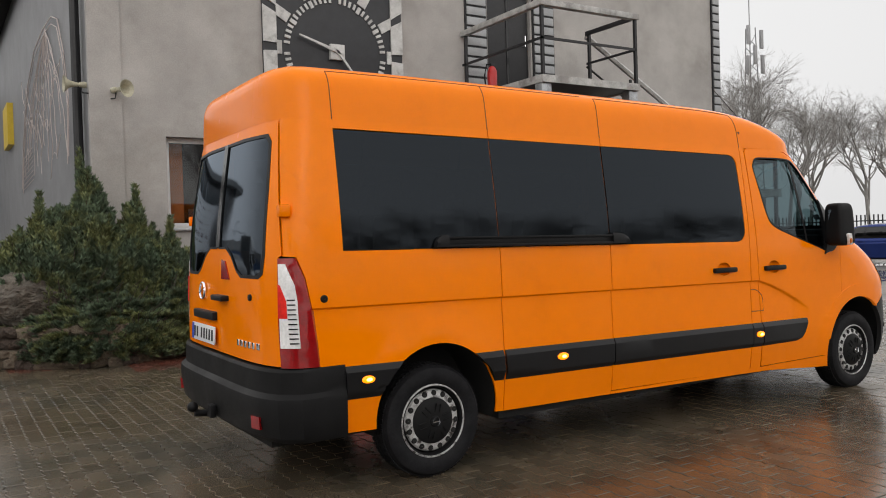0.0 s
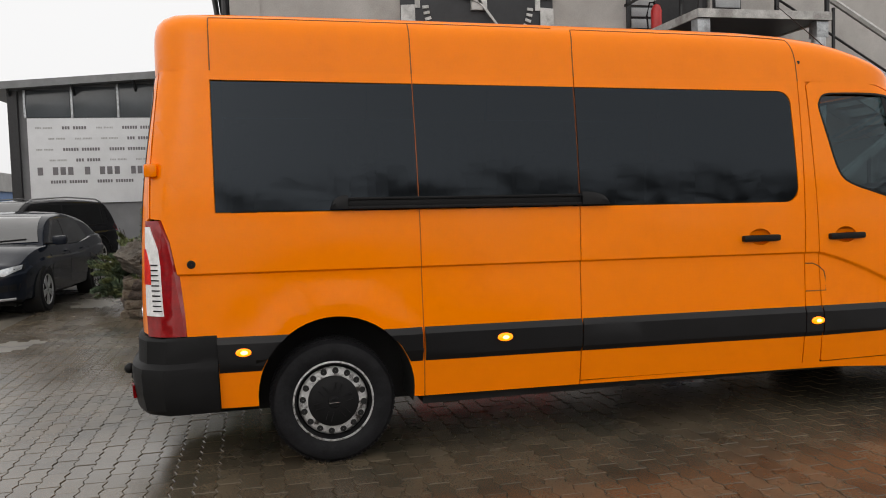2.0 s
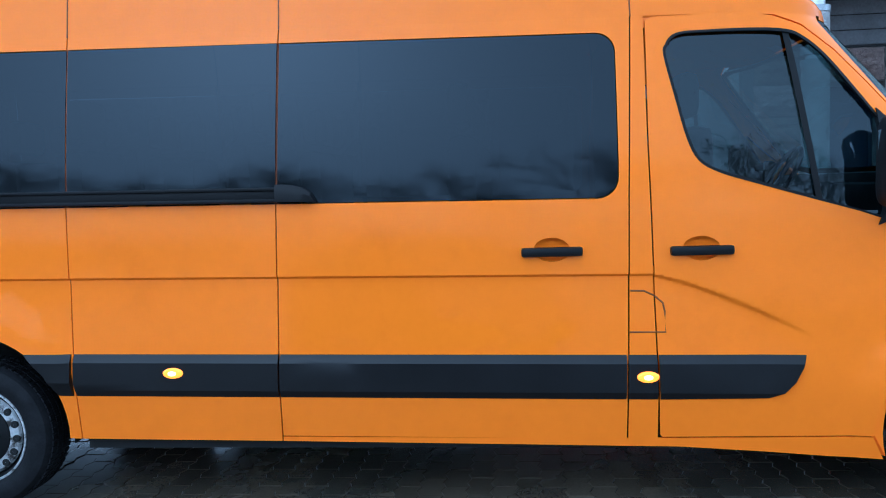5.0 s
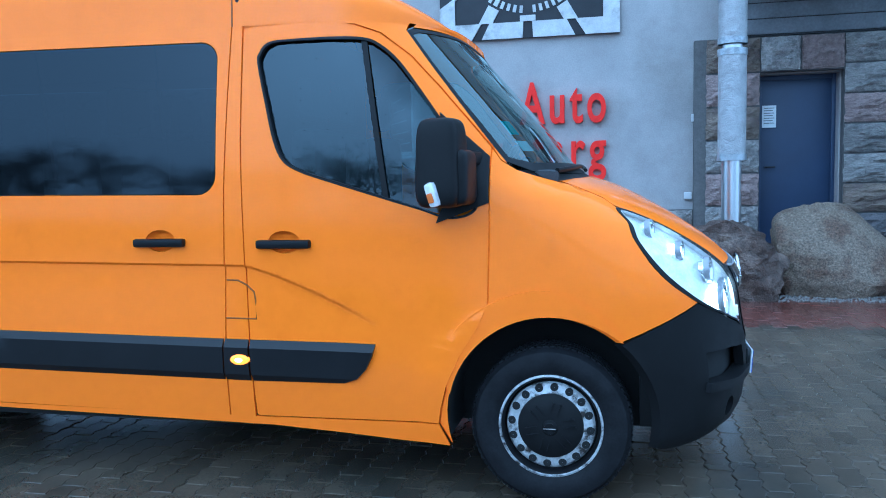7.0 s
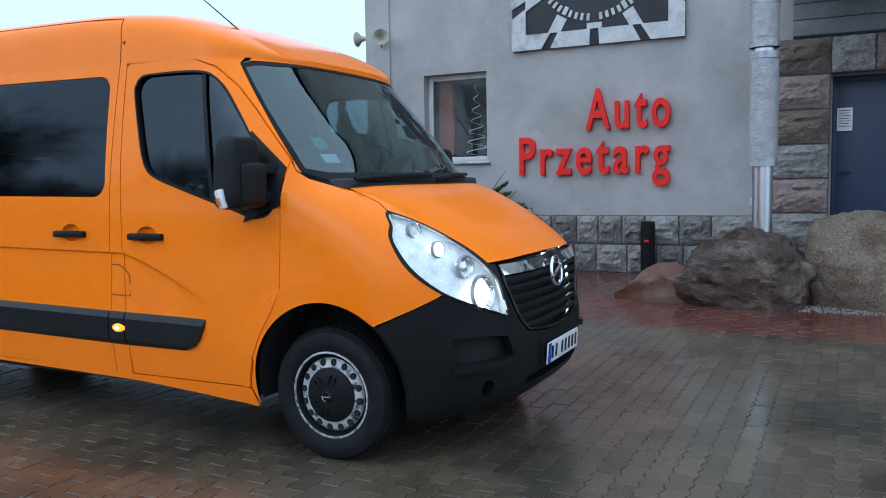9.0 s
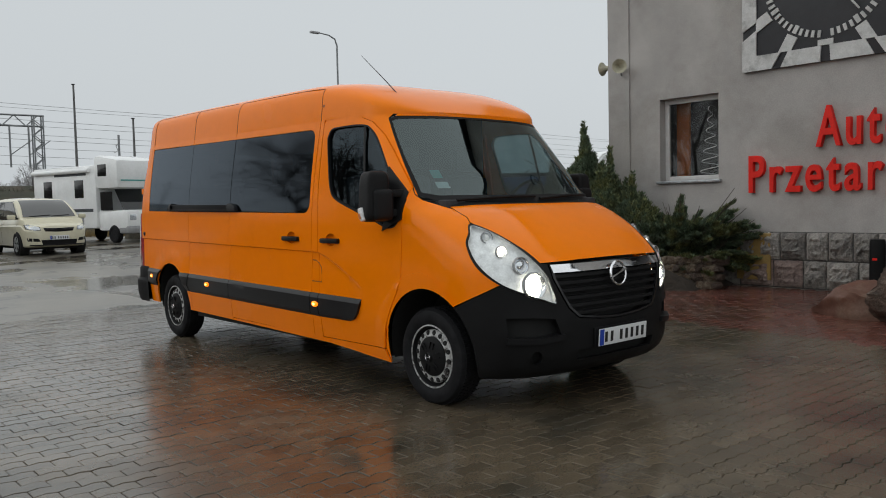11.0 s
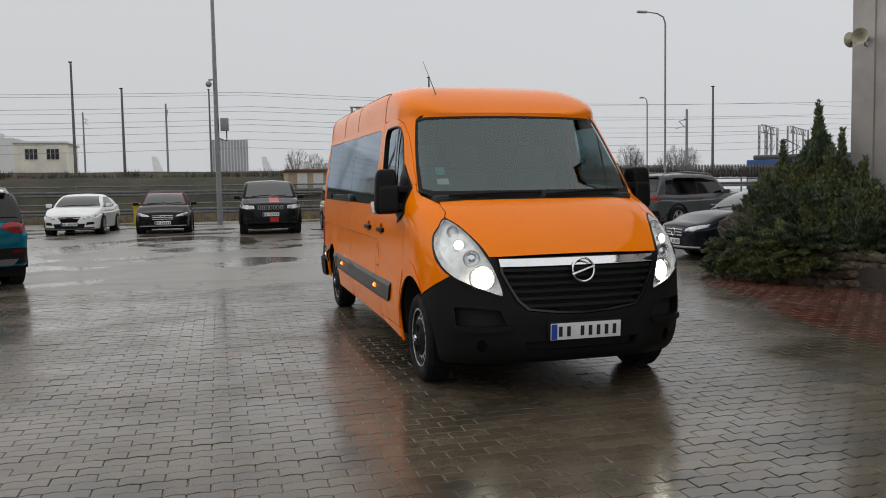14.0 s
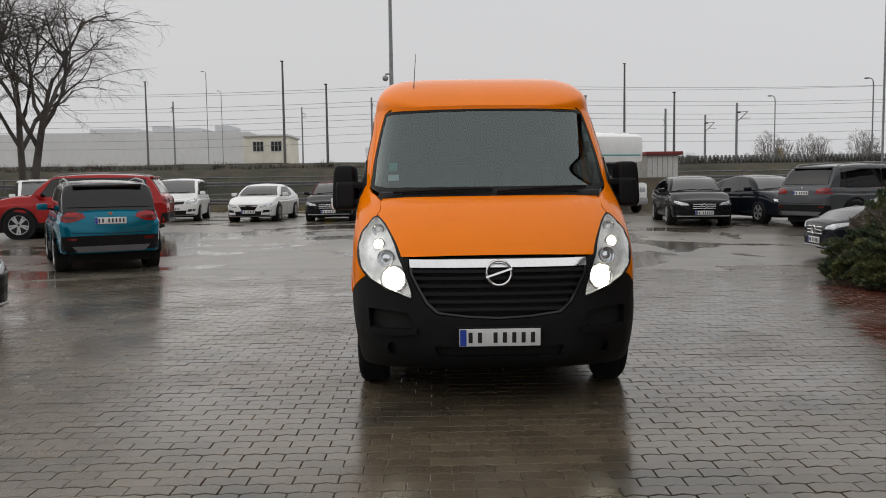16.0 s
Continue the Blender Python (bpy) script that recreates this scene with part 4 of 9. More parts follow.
def wheel(x, y, z, outward):
    w = part("wheel", lathe([(0.001, 0.02), (0.20, 0.02), (0.2, 0.06)], 24), DARK, van, "steel wheel with a black centre cap")
    tyre = lathe(tyre_profile, 72)
    part("tyre", tyre, RUBBER, w, "black rubber tyre")
    bm = bmesh.new()
    for k in range(72):
        for yy, sh in ((-0.06, 0), (-0.02, 0.5), (0.02, 0), (0.06, 0.5)):
            box_into(bm, (-0.010, yy - 0.014, 0.332), (0.010, yy + 0.014, 0.3385), 0, pose(0, 0, 0, 0, (k + sh) * 5, 0))
    part("tread", bm, RUBBER, w, smooth=False)
    part("rim_lip", lathe([(0.221, -0.086), (0.219, -0.096), (0.212, -0.0975), (0.2085, -0.092)], 64), STEEL_RIM, w, "worn silver rim edge")
    part("rim_well", lathe([(0.2085, -0.092), (0.203, -0.086), (0.196, -0.06), (0.19, -0.055), (0.186, -0.066)], 64), BLACK_TRIM, w)
    part("rim", lathe([(0.186, -0.066), (0.176, -0.077), (0.15, -0.082), (0.125, -0.085), (0.1, -0.06)], 64), STEEL_RIM, w, "worn silver steel rim")
    # Black discs on the rim stand for the shade in its holes.
    for k in range(16):
        a = 2 * math.pi * (k + 0.5) / 16
        bm = lathe([(0.001, -0.004), (0.0155, -0.004), (0.0175, -0.0005), (0.0185, 0.006)], 12)
        bmesh.ops.transform(bm, matrix=pose(0.164 * math.cos(a), -0.0795, 0.164 * math.sin(a)), verts=bm.verts)
        part("hole", bm, DARK, w)
    cap = part("centre_cap", lathe([(0.001, -0.118), (0.03, -0.118), (0.034, -0.112), (0.06, -0.113), (0.105, -0.104), (0.136, -0.09), (0.139, -0.08)], 48), BLACK_PLASTIC, w, "black plastic centre cap")
    for k in range(6):
        for q in (-0.0155, 0.0155):
            part("rib", box((0.055, -0.117, q - 0.0025), (0.105, -0.102, q + 0.0025), 0.0, pose(0, 0, 0, 0, 60 * k + 30, 0)), BLACK_PLASTIC, cap)
    badge(cap, Vector((0, -0.121, 0)), Vector((0, -1, 0)), 0.026)
    w.matrix_local = pose(x, y, z, 0, 17, 0 if outward < 0 else 180)
    return w


wheel(0.0, -0.868, 0.335, -1), wheel(4.333, -0.862, 0.332, -1), wheel(0.0, 0.868, 0.335, 1), wheel(4.333, 0.862, 0.332, 1)
for cx, cz, r in ((0.025, 0.384, 0.425), (4.34, 0.364, 0.445)):
    for sgn in (1, -1):
        bm = bmesh.new()
        rows = []
        for i in range(19):
            a = radians(-12 + 204 * i / 18)
            x, z = cx + r * math.cos(a), cz + r * math.sin(a)
            rows.append([bm.verts.new((x, sgn * min(0.985, side_y(x, max(z, 0.3)) - 0.03), z)), bm.verts.new((x, sgn * 0.62, z))])
        for p, q in zip(rows, rows[1:]):
            bm.faces.new((p[0], p[1], q[1], q[0]))
        bm.faces.new([r_[1] for r_ in rows])
        part("wheel_arch_liner", bm, DARK, van, "black wheel arch liner")
for nm, lo, hi in (("underbody", (-0.88, -0.6, 0.24), (4.95, 0.6, 0.42)), ("floor_pan", (0.5, -0.93, 0.27), (3.85, 0.93, 0.40)), ("rear_crossmember", (-0.88, -0.9, 0.34), (-0.45, 0.9, 0.5)), ("radiator", (4.75, -0.45, 0.3), (4.98, 0.45, 1.0)), ("front_crossmember", (4.7, -0.8, 0.3), (4.86, 0.8, 0.72))):
    part(nm, box(lo, hi), DARK, van, smooth=False)
# cab and cabin inside
bm = bmesh.new()
box_into(bm, (-0.8, -0.6, 0.62), (4.3, 0.6, 0.7))
box_into(bm, (-0.84, -0.8, 0.7), (-0.8, 0.8, 1.2))
part("cabin_floor", bm, SEAT, van, smooth=False)
bm = box((4.0, -0.86, 1.0), (4.3, 0.86, 1.36), 0.06)
box_into(bm, (4.05, -0.82, 1.3), (4.36, 0.82, 1.405), 0.03)
part("dashboard", bm, SEAT, van, "dark grey dashboard")
# Added panel, no real part: hides bright cabin reflections behind the windscreen.
part("bulkhead", box((2.94, -0.88, 0.7), (2.97, 0.88, 2.2), 0.01), BLACK_TRIM, van, "added dark panel behind the cab seats, blocking light through the cabin")
wheel_ring = lathe([(0.2, -0.015), (0.215, 0), (0.2, 0.015), (0.185, 0), (0.2, -0.015)], 28, "z")
box_into(wheel_ring, (-0.19, -0.02, -0.01), (0.19, 0.02, 0.01))
bmesh.ops.transform(wheel_ring, matrix=pose(3.93, 0.42, 1.38, 0, -58, 0), verts=wheel_ring.verts)
part("steering_wheel", wheel_ring, BLACK_TRIM, van)
for x, ys in ((3.2, (0.42, -0.25, -0.62)), (2.2, (-0.6, -0.15, 0.3, 0.68)), (1.3, (-0.6, 0.25, 0.68)), (0.4, (-0.6, 0.25, 0.68)), (-0.45, (-0.6, -0.2, 0.25, 0.68))):
    for y in ys:
        bm = box((x - 0.05, y - 0.22, 1.0), (x + 0.09, y + 0.22, 1.62), 0.06)
        box_into(bm, (x - 0.05, y - 0.13, 1.66), (x + 0.05, y + 0.13, 1.86), 0.05)
        box_into(bm, (x, y - 0.23, 0.9), (x + 0.5, y + 0.23, 1.06), 0.05)
        part("seat", bm, SEAT, van, "dark cloth seat with a headrest")

# ---- ground ----
def ground_material():
    """Wet worn concrete and asphalt: dark patches, cracks, a film of water that lies in shallow puddles."""
    m = material("wet_concrete", (0.155, 0.138, 0.112), 0.3, spec=0.6, vary=0.2, scale=0.45, fine=22, bump=0.3, depth=0.005, tint=(0.075, 0.068, 0.058), tint_at=0.57, tint_scale=0.4)
    n, l = m.node_tree.nodes, m.node_tree.links
    b = n["Principled BSDF"]
    place = n.new("ShaderNodeTexCoord").outputs["Object"]

    def ramp(value, a, c, d, e):
        r = n.new("ShaderNodeMapRange")
        l.new(value, r.inputs[0])
        for i, v in enumerate((a, c, d, e)):
            r.inputs[i + 1].default_value = v
        return r.outputs[0]
    pud = n.new("ShaderNodeTexNoise")
    pud.inputs["Scale"].default_value, pud.inputs["Detail"].default_value, pud.inputs["Distortion"].default_value = 0.33, 9, 0.7
    l.new(place, pud.inputs["Vector"])
    l.new(ramp(pud.outputs["Fac"], 0.53, 0.575, 0.31, 0.03), b.inputs["Roughness"])
    cr = n.new("ShaderNodeTexVoronoi")
    cr.feature = "DISTANCE_TO_EDGE"
    cr.inputs["Scale"].default_value = 0.21
    warp = n.new("ShaderNodeTexNoise")
    warp.inputs["Scale"].default_value, warp.inputs["Detail"].default_value = 0.7, 6
    l.new(place, warp.inputs["Vector"])
    add = n.new("ShaderNodeVectorMath")
    add.operation = "MULTIPLY_ADD"
    l.new(warp.outputs["Color"], add.inputs[0])
    add.inputs[1].default_value = (2.5, 2.5, 2.5)
    l.new(place, add.inputs[2])
    l.new(add.outputs[0], cr.inputs["Vector"])
    dark = n.new("ShaderNodeMix")
    dark.data_type = "RGBA"
    l.new(ramp(cr.outputs["Distance"], 0.003, 0.014, 1, 0), dark.inputs["Factor"])
    long_ = n.new("ShaderNodeMapping")
    long_.inputs["Scale"].default_value = (1.5, 0.3, 1)
    l.new(place, long_.inputs["Vector"])
    streak = n.new("ShaderNodeTexNoise")
    streak.inputs["Scale"].default_value, streak.inputs["Detail"].default_value, streak.inputs["Distortion"].default_value = 0.8, 9, 0.5
    l.new(long_.outputs[0], streak.inputs["Vector"])
    stain = n.new("ShaderNodeMix")
    stain.data_type = "RGBA"
    l.new(ramp(streak.outputs["Fac"], 0.5, 0.62, 0, 0.6), stain.inputs["Factor"])
    l.new(b.inputs["Base Color"].links[0].from_socket, stain.inputs["A"])
    stain.inputs["B"].default_value = (0.05, 0.045, 0.038, 1)
    l.new(stain.outputs["Result"], b.inputs["Base Color"])
    old = b.inputs["Base Color"].links[0].from_socket
    l.new(old, dark.inputs["A"])
    dark.inputs["B"].default_value = (0.018, 0.017, 0.016, 1)
    l.new(dark.outputs["Result"], b.inputs["Base Color"])
    return m


GROUND = ground_material()


def lot(x):
    """The yard climbs gently towards the railway."""
    t = max(0.0, min(1.0, (-3.5 - x) / 14))
    return 0.2 * t * t * (3 - 2 * t)


gxs = [-600, -300, -150, -80, -50] + [-32 + k for k in range(30)] + [0, 20, 60, 150, 300, 600]
gys = [-600, -300, -150, -80, -40, -20, 0, 20, 40, 80, 150, 300, 600]
bm = bmesh.new()
rows = [[bm.verts.new((x, y, lot(x))) for y in gys] for x in gxs]
for p, q in zip(rows, rows[1:]):
    for i in range(len(gys) - 1):
        bm.faces.new((p[i], q[i], q[i + 1], p[i + 1]))
ground = part("ground", bm, GROUND)
ground.location.z = -0.0075
tagged(ground, "wet grey concrete yard with cracks and puddles", "ground", kind="structure")

PAVER_GREY = material("wet_grey_paver", (0.093, 0.073, 0.049), 0.22, spec=0.5, vary=0.22, scale=0.9, fine=70, bump=0.12, depth=0.0015, rough_vary=0.1, world_place=True, tint=(0.05, 0.044, 0.032), tint_at=0.56, tint_scale=0.8, by_island=0.2, by_object=0.18)
PAVER_RED = material("wet_red_paver", (0.125, 0.044, 0.031), 0.19, spec=0.8, vary=0.25, scale=1.2, fine=70, bump=0.12, depth=0.002, rough_vary=0.12, tint=(0.11, 0.06, 0.045), tint_at=0.56, tint_scale=1.0, by_island=0.18, by_object=0.15)
PW, PL, ZIG = 0.1125, 0.225, 0.009
zig = [(-0.5, 1), (-0.25, -1), (0.0, 1), (0.25, -1), (0.5, 1)]
outline = [(PW / 2 - 0.0014 + s * ZIG, u * (PL - 0.0036)) for u, s in zig] + [(-PW / 2 + 0.0014 + s * ZIG, u * (PL - 0.0036)) for u, s in reversed(zig)]
n_out = len(outline)
tmpl = [(x * 0.93, y * 0.968, 0.0) for x, y in outline] + [(x, y, -0.0024) for x, y in outline] + [(x, y, -0.016) for x, y in outline]
faces = [tuple(range(n_out))] + [(i + n_out, (i + 1) % n_out + n_out, (i + 1) % n_out, i) for i in range(n_out)] + [(i + 2 * n_out, (i + 1) % n_out + 2 * n_out, (i + 1) % n_out + n_out, i + n_out) for i in range(n_out)]


def is_red(x, y):
    if x > -1.9 and y > 3.25 + 1.35 / (1 + math.exp((x - 1.9) * 1.3)) + (0.9 if x < -0.6 else 0):
        return True
    return False


def paver_mesh(cells, name, mat):
    vs, fs = [], []
    for x, y, z in cells:
        k = len(vs)
        vs += [(x + a, y + b, z + c) for a, b, c in tmpl]
        fs += [tuple(i + k for i in f) for f in faces]
    me = bpy.data.meshes.new(name)
    me.from_pydata(vs, [], fs)
    me.materials.append(mat)
    return me


rng = random.Random(5)
cells = {True: [], False: []}
near = []
for i in range(-30, 112):
    for j in range(-36, 33):
        x, y = i * PW, (j + 0.5 * (i % 2)) * PL
        if x < -2.9 + 0.25 * math.sin(y * 1.7) and y < 4.4 or y > 7.3:
            continue
        c = (x, y, rng.uniform(-0.0025, 0.0015))
        if 5.2 < x < 8.1 and -2.05 < y < 0.35 and not is_red(x, y):
            near.append(c)
        else:
            cells[is_red(x, y)].append(c)
pavement = thing("pavement", "wet interlocking concrete pavers with mossy joints", "pavement", kind="structure")
for red, nm, mt in ((False, "grey_pavers", PAVER_GREY), (True, "red_pavers", PAVER_RED)):
    ob = new(nm, paver_mesh(cells[red], nm, mt))
    ob.parent = pavement
    tagged(ob, "wet red paving stones" if red else "wet grey paving stones", kind="stuff")

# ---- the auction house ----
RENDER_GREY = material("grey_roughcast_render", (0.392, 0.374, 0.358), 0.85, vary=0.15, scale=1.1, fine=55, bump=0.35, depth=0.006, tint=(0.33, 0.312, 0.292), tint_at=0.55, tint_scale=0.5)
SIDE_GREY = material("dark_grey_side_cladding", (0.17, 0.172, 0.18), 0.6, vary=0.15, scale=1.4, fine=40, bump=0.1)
STONE = material("rock_faced_sandstone", (0.31, 0.29, 0.265), 0.75, vary=0.3, scale=7, fine=40, bump=0.9, depth=0.02, by_object=0.35, tint=(0.19, 0.18, 0.17), tint_at=0.54, tint_scale=3)
STONE_PINK = material("rock_faced_pink_stone", (0.25, 0.19, 0.17), 0.75, vary=0.3, scale=7, fine=40, bump=0.9, depth=0.02, by_object=0.25)
MORTAR = material("dull_mortar", (0.12, 0.115, 0.11), 0.9, vary=0.2, scale=10)
CLOCK_DARK = material("anthracite_panel", (0.022, 0.023, 0.027), 0.5, vary=0.2, scale=5)
CLOCK_WHITE = material("weathered_white_panel", (0.55, 0.55, 0.54), 0.6, vary=0.14, scale=6, tint=(0.36, 0.36, 0.35), tint_at=0.6, tint_scale=4)
SIGN_RED = material("red_sign_letters", (0.72, 0.022, 0.014), 0.5, vary=0.1, scale=5, spec=0.2)
ZINC = material("galvanised_steel", (0.42, 0.44, 0.46), 0.42, 0.7, vary=0.2, scale=9, tint=(0.30, 0.31, 0.32), tint_at=0.55, tint_scale=12, bump=0.1)
BLUE_DOOR = material("slate_blue_door_paint", (0.021, 0.034, 0.080), 0.45, vary=0.1, scale=3)
BOARD_GREY = material("blue_grey_cladding_boards", (0.17, 0.175, 0.185), 0.55, vary=0.25, scale=2, fine=30, bump=0.15)
LOUVRE = material("grey_louvre_slats", (0.34, 0.35, 0.36), 0.5, 0.1, vary=0.15, scale=3)
WHITE_FRAME = material("white_window_frame", (0.6, 0.6, 0.59), 0.45, vary=0.08)
BLACK_STEEL = material("black_painted_steel", (0.02, 0.02, 0.022), 0.45, 0.2, vary=0.2, scale=12)
WORN_WHITE = material("worn_white_steel", (0.42, 0.42, 0.41), 0.5, vary=0.25, scale=6, tint=(0.26, 0.25, 0.24), tint_at=0.55)
HORN = material("weathered_beige_horn", (0.42, 0.40, 0.30), 0.5, vary=0.2, scale=9)
EXT_RED = material("extinguisher_red", (0.5, 0.02, 0.02), 0.3, vary=0.1)
WINDOW = glass("window_glass", (0.75, 0.77, 0.77), 0.02, 1.45)
# Room surfaces: the dimness indoors is put into this dark colour.
ROOM = material("dim_coloured_room", (0.09, 0.083, 0.08), 0.9, vary=0.2, scale=2)
WY = 7.47
X0, X1 = -0.56, 13.05


def slab_with_holes(a0, b0, a1, b1, holes, d0, d1, plane="xz"):
    """A wall of real thickness with openings cut through it."""
    def put(u, v, inwards):
        return (u, d0 + inwards, v) if plane == "xz" else (d0 + inwards, u, v)
    return sheet([([(a0, b0), (a1, b0), (a1, b1), (a0, b1)], holes)], put, step=4.0, thick=d1 - d0)


WIN = [(0.47, 1.68), (1.57, 1.68), (1.57, 3.07), (0.47, 3.07)]
DOOR = [(6.42, 0.02), (7.415, 0.02), (7.415, 2.64), (6.42, 2.64)]
UPDOOR = [(6.47, 4.02), (7.5, 4.02), (7.5, 6.2), (6.47, 6.2)]
wall_front = part("wall_front", slab_with_holes(X0, -0.014, X1, 7.9, (WIN, DOOR, UPDOOR), WY, WY + 0.32), RENDER_GREY, smooth=False)
tagged(wall_front, "grey roughcast front wall of the auction house", "wall", kind="structure")
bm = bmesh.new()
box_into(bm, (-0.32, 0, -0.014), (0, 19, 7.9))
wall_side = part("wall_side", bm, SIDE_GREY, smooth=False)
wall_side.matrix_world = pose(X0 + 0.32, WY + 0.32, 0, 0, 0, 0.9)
tagged(wall_side, "dark grey side wall of the auction house", "wall", kind="structure")
wall_far = tagged(part("wall_far", box((X1 - 0.3, WY + 0.32, -0.014), (X1, 26, 7.9)), RENDER_GREY, smooth=False), "plain grey end wall", "wall", kind="structure")
corner_post = tagged(part("corner_pilaster", box((X0 - 0.03, WY - 0.03, -0.014), (X0 + 0.42, WY - 0.002, 7.9)), RENDER_GREY, smooth=False), "raised render strip at the wall corner", "trim", kind="structure")
RIDGE_X, RIDGE_Z = (X0 + X1) / 2, 12.2
bm = bmesh.new()
q = [bm.verts.new((x, y, z)) for y in (WY, WY + 0.32) for x, z in ((X0, 7.9), (X1, 7.9), (RIDGE_X, RIDGE_Z))]
for f in ((0, 1, 2), (5, 4, 3), (0, 3, 4, 1), (1, 4, 5, 2), (2, 5, 3, 0)):
    bm.faces.new([q[i] for i in f])
tagged(part("wall_gable", bm, RENDER_GREY, smooth=False), "grey roughcast gable of the auction house", "wall", kind="structure")
bm = bmesh.new()
for xe in (X0 - 0.55, X1 + 0.5):
    ze = 7.9 + (RIDGE_Z - 7.9) * ((xe - X0) / (RIDGE_X - X0) if xe < RIDGE_X else (X1 - xe) / (X1 - RIDGE_X))
    q = [bm.verts.new(v) for y in (WY - 0.35, 27) for v in ((xe, y, ze), (RIDGE_X, y, RIDGE_Z), (RIDGE_X, y, RIDGE_Z + 0.16), (xe, y, ze + 0.16))]
    for f in ((0, 1, 2, 3), (7, 6, 5, 4), (0, 4, 5, 1), (1, 5, 6, 2), (2, 6, 7, 3), (3, 7, 4, 0)):
        bm.faces.new([q[i] for i in f])
bmesh.ops.recalc_face_normals(bm, faces=bm.faces)
roof_slab = tagged(part("building_roof", bm, DARK, smooth=False), "dark pitched roof of the auction house", "roof", kind="structure")
gutter = thing("gutter", "black eaves gutter with round tiles above it", "gutter", kind="structure")
part("channel", tube([(X0 - 0.62, WY - 0.5, 7.86), (X0 - 0.72, 27, 7.86)], 0.09, 8), BLACK_STEEL, gutter)
for k in range(40):
    part("tile", tube([(X0 - 0.58, WY + 0.2 + k * 0.48, 8.02), (X0 - 0.2, WY + 0.2 + k * 0.48, 8.12)], 0.1, 6), DARK, gutter)
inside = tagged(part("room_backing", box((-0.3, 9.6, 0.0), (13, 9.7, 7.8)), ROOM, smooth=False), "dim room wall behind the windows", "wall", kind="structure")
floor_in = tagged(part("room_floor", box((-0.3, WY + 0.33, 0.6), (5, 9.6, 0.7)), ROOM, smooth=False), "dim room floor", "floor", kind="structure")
# things seen in the room
part("orange_board", box((0.55, 7.86, 0.7), (0.8, 7.9, 3.25)), material("orange_board", (0.5, 0.14, 0.03), 0.6, vary=0.15), None)
tagged(bpy.data.objects["orange_board"], "tall orange board standing inside the room", "board")
tree_deco = thing("wire_tree", "white spiral wire tree ornament on the sill", "ornament", at=pose(1.3, 7.68, 1.74))
part("spiral", tube([(0.2 * (1 - k / 80) * math.cos(k * 0.55), 0.06 * math.sin(k * 0.55), k * 0.0145) for k in range(80)], 0.006, 5), CLOCK_WHITE, tree_deco)
part("monitor", box((0.95, 8.2, 1.7), (1.35, 8.25, 2.0), 0.01), BLACK_GLOSS)
tagged(bpy.data.objects["monitor"], "black computer screen inside the room", "screen")
bpy.data.objects["monitor"].location.z = 0.0
tagged(part("desk", box((0.6, 7.95, 0.7), (1.9, 8.6, 1.7), 0.01), ROOM), "dark desk inside the room", "desk")

window_1 = thing("window_1", "white framed window set deep in the wall", "window", kind="structure")
for a, b in (((0.47, WY + 0.16, 1.68), (0.545, WY + 0.23, 3.07)), ((1.495, WY + 0.16, 1.68), (1.57, WY + 0.23, 3.07)), ((0.545, WY + 0.16, 1.68), (1.495, WY + 0.23, 1.76)), ((0.545, WY + 0.16, 2.99), (1.495, WY + 0.23, 3.07))):
    part("window_frame", box(a, b, 0.008), WHITE_FRAME, window_1)
part("window_pane", box((0.545, WY + 0.19, 1.76), (1.495, WY + 0.196, 2.99)), WINDOW, window_1).visible_shadow = False
part("window_sill", box((0.42, WY - 0.06, 1.635), (1.62, WY + 0.17, 1.68), 0.01), ZINC, window_1, "grey metal window sill")

door_1 = thing("door_1", "slate blue steel door with a paper notice", "door", kind="structure")
leaf = part("door_leaf", box((6.45, WY + 0.2, 0.03), (7.385, WY + 0.26, 2.61), 0.006), BLUE_DOOR, door_1)
for a, b in (((6.42, WY + 0.17, 0.02), (6.47, WY + 0.28, 2.64)), ((7.365, WY + 0.17, 0.02), (7.415, WY + 0.28, 2.64)), ((6.47, WY + 0.17, 2.58), (7.365, WY + 0.28, 2.64))):
    part("door_frame", box(a, b, 0.005), BLUE_DOOR, door_1)
notice = part("notice", box((6.478, WY + 0.16, 1.94), (6.66, WY + 0.1665, 2.24)), WHITE_PLATE, door_1, "white paper notice")
for k in range(7):
    part("text_line", box((6.50, WY + 0.156, 2.2 - k * 0.034), (6.635 - 0.02 * (k % 2), WY + 0.161, 2.208 - k * 0.034)), INK, notice)
part("door_handle", tube([(6.53, WY + 0.2, 1.4), (6.53, WY + 0.13, 1.4), (6.65, WY + 0.13, 1.4)], 0.012, 6), BLACK_STEEL, door_1)

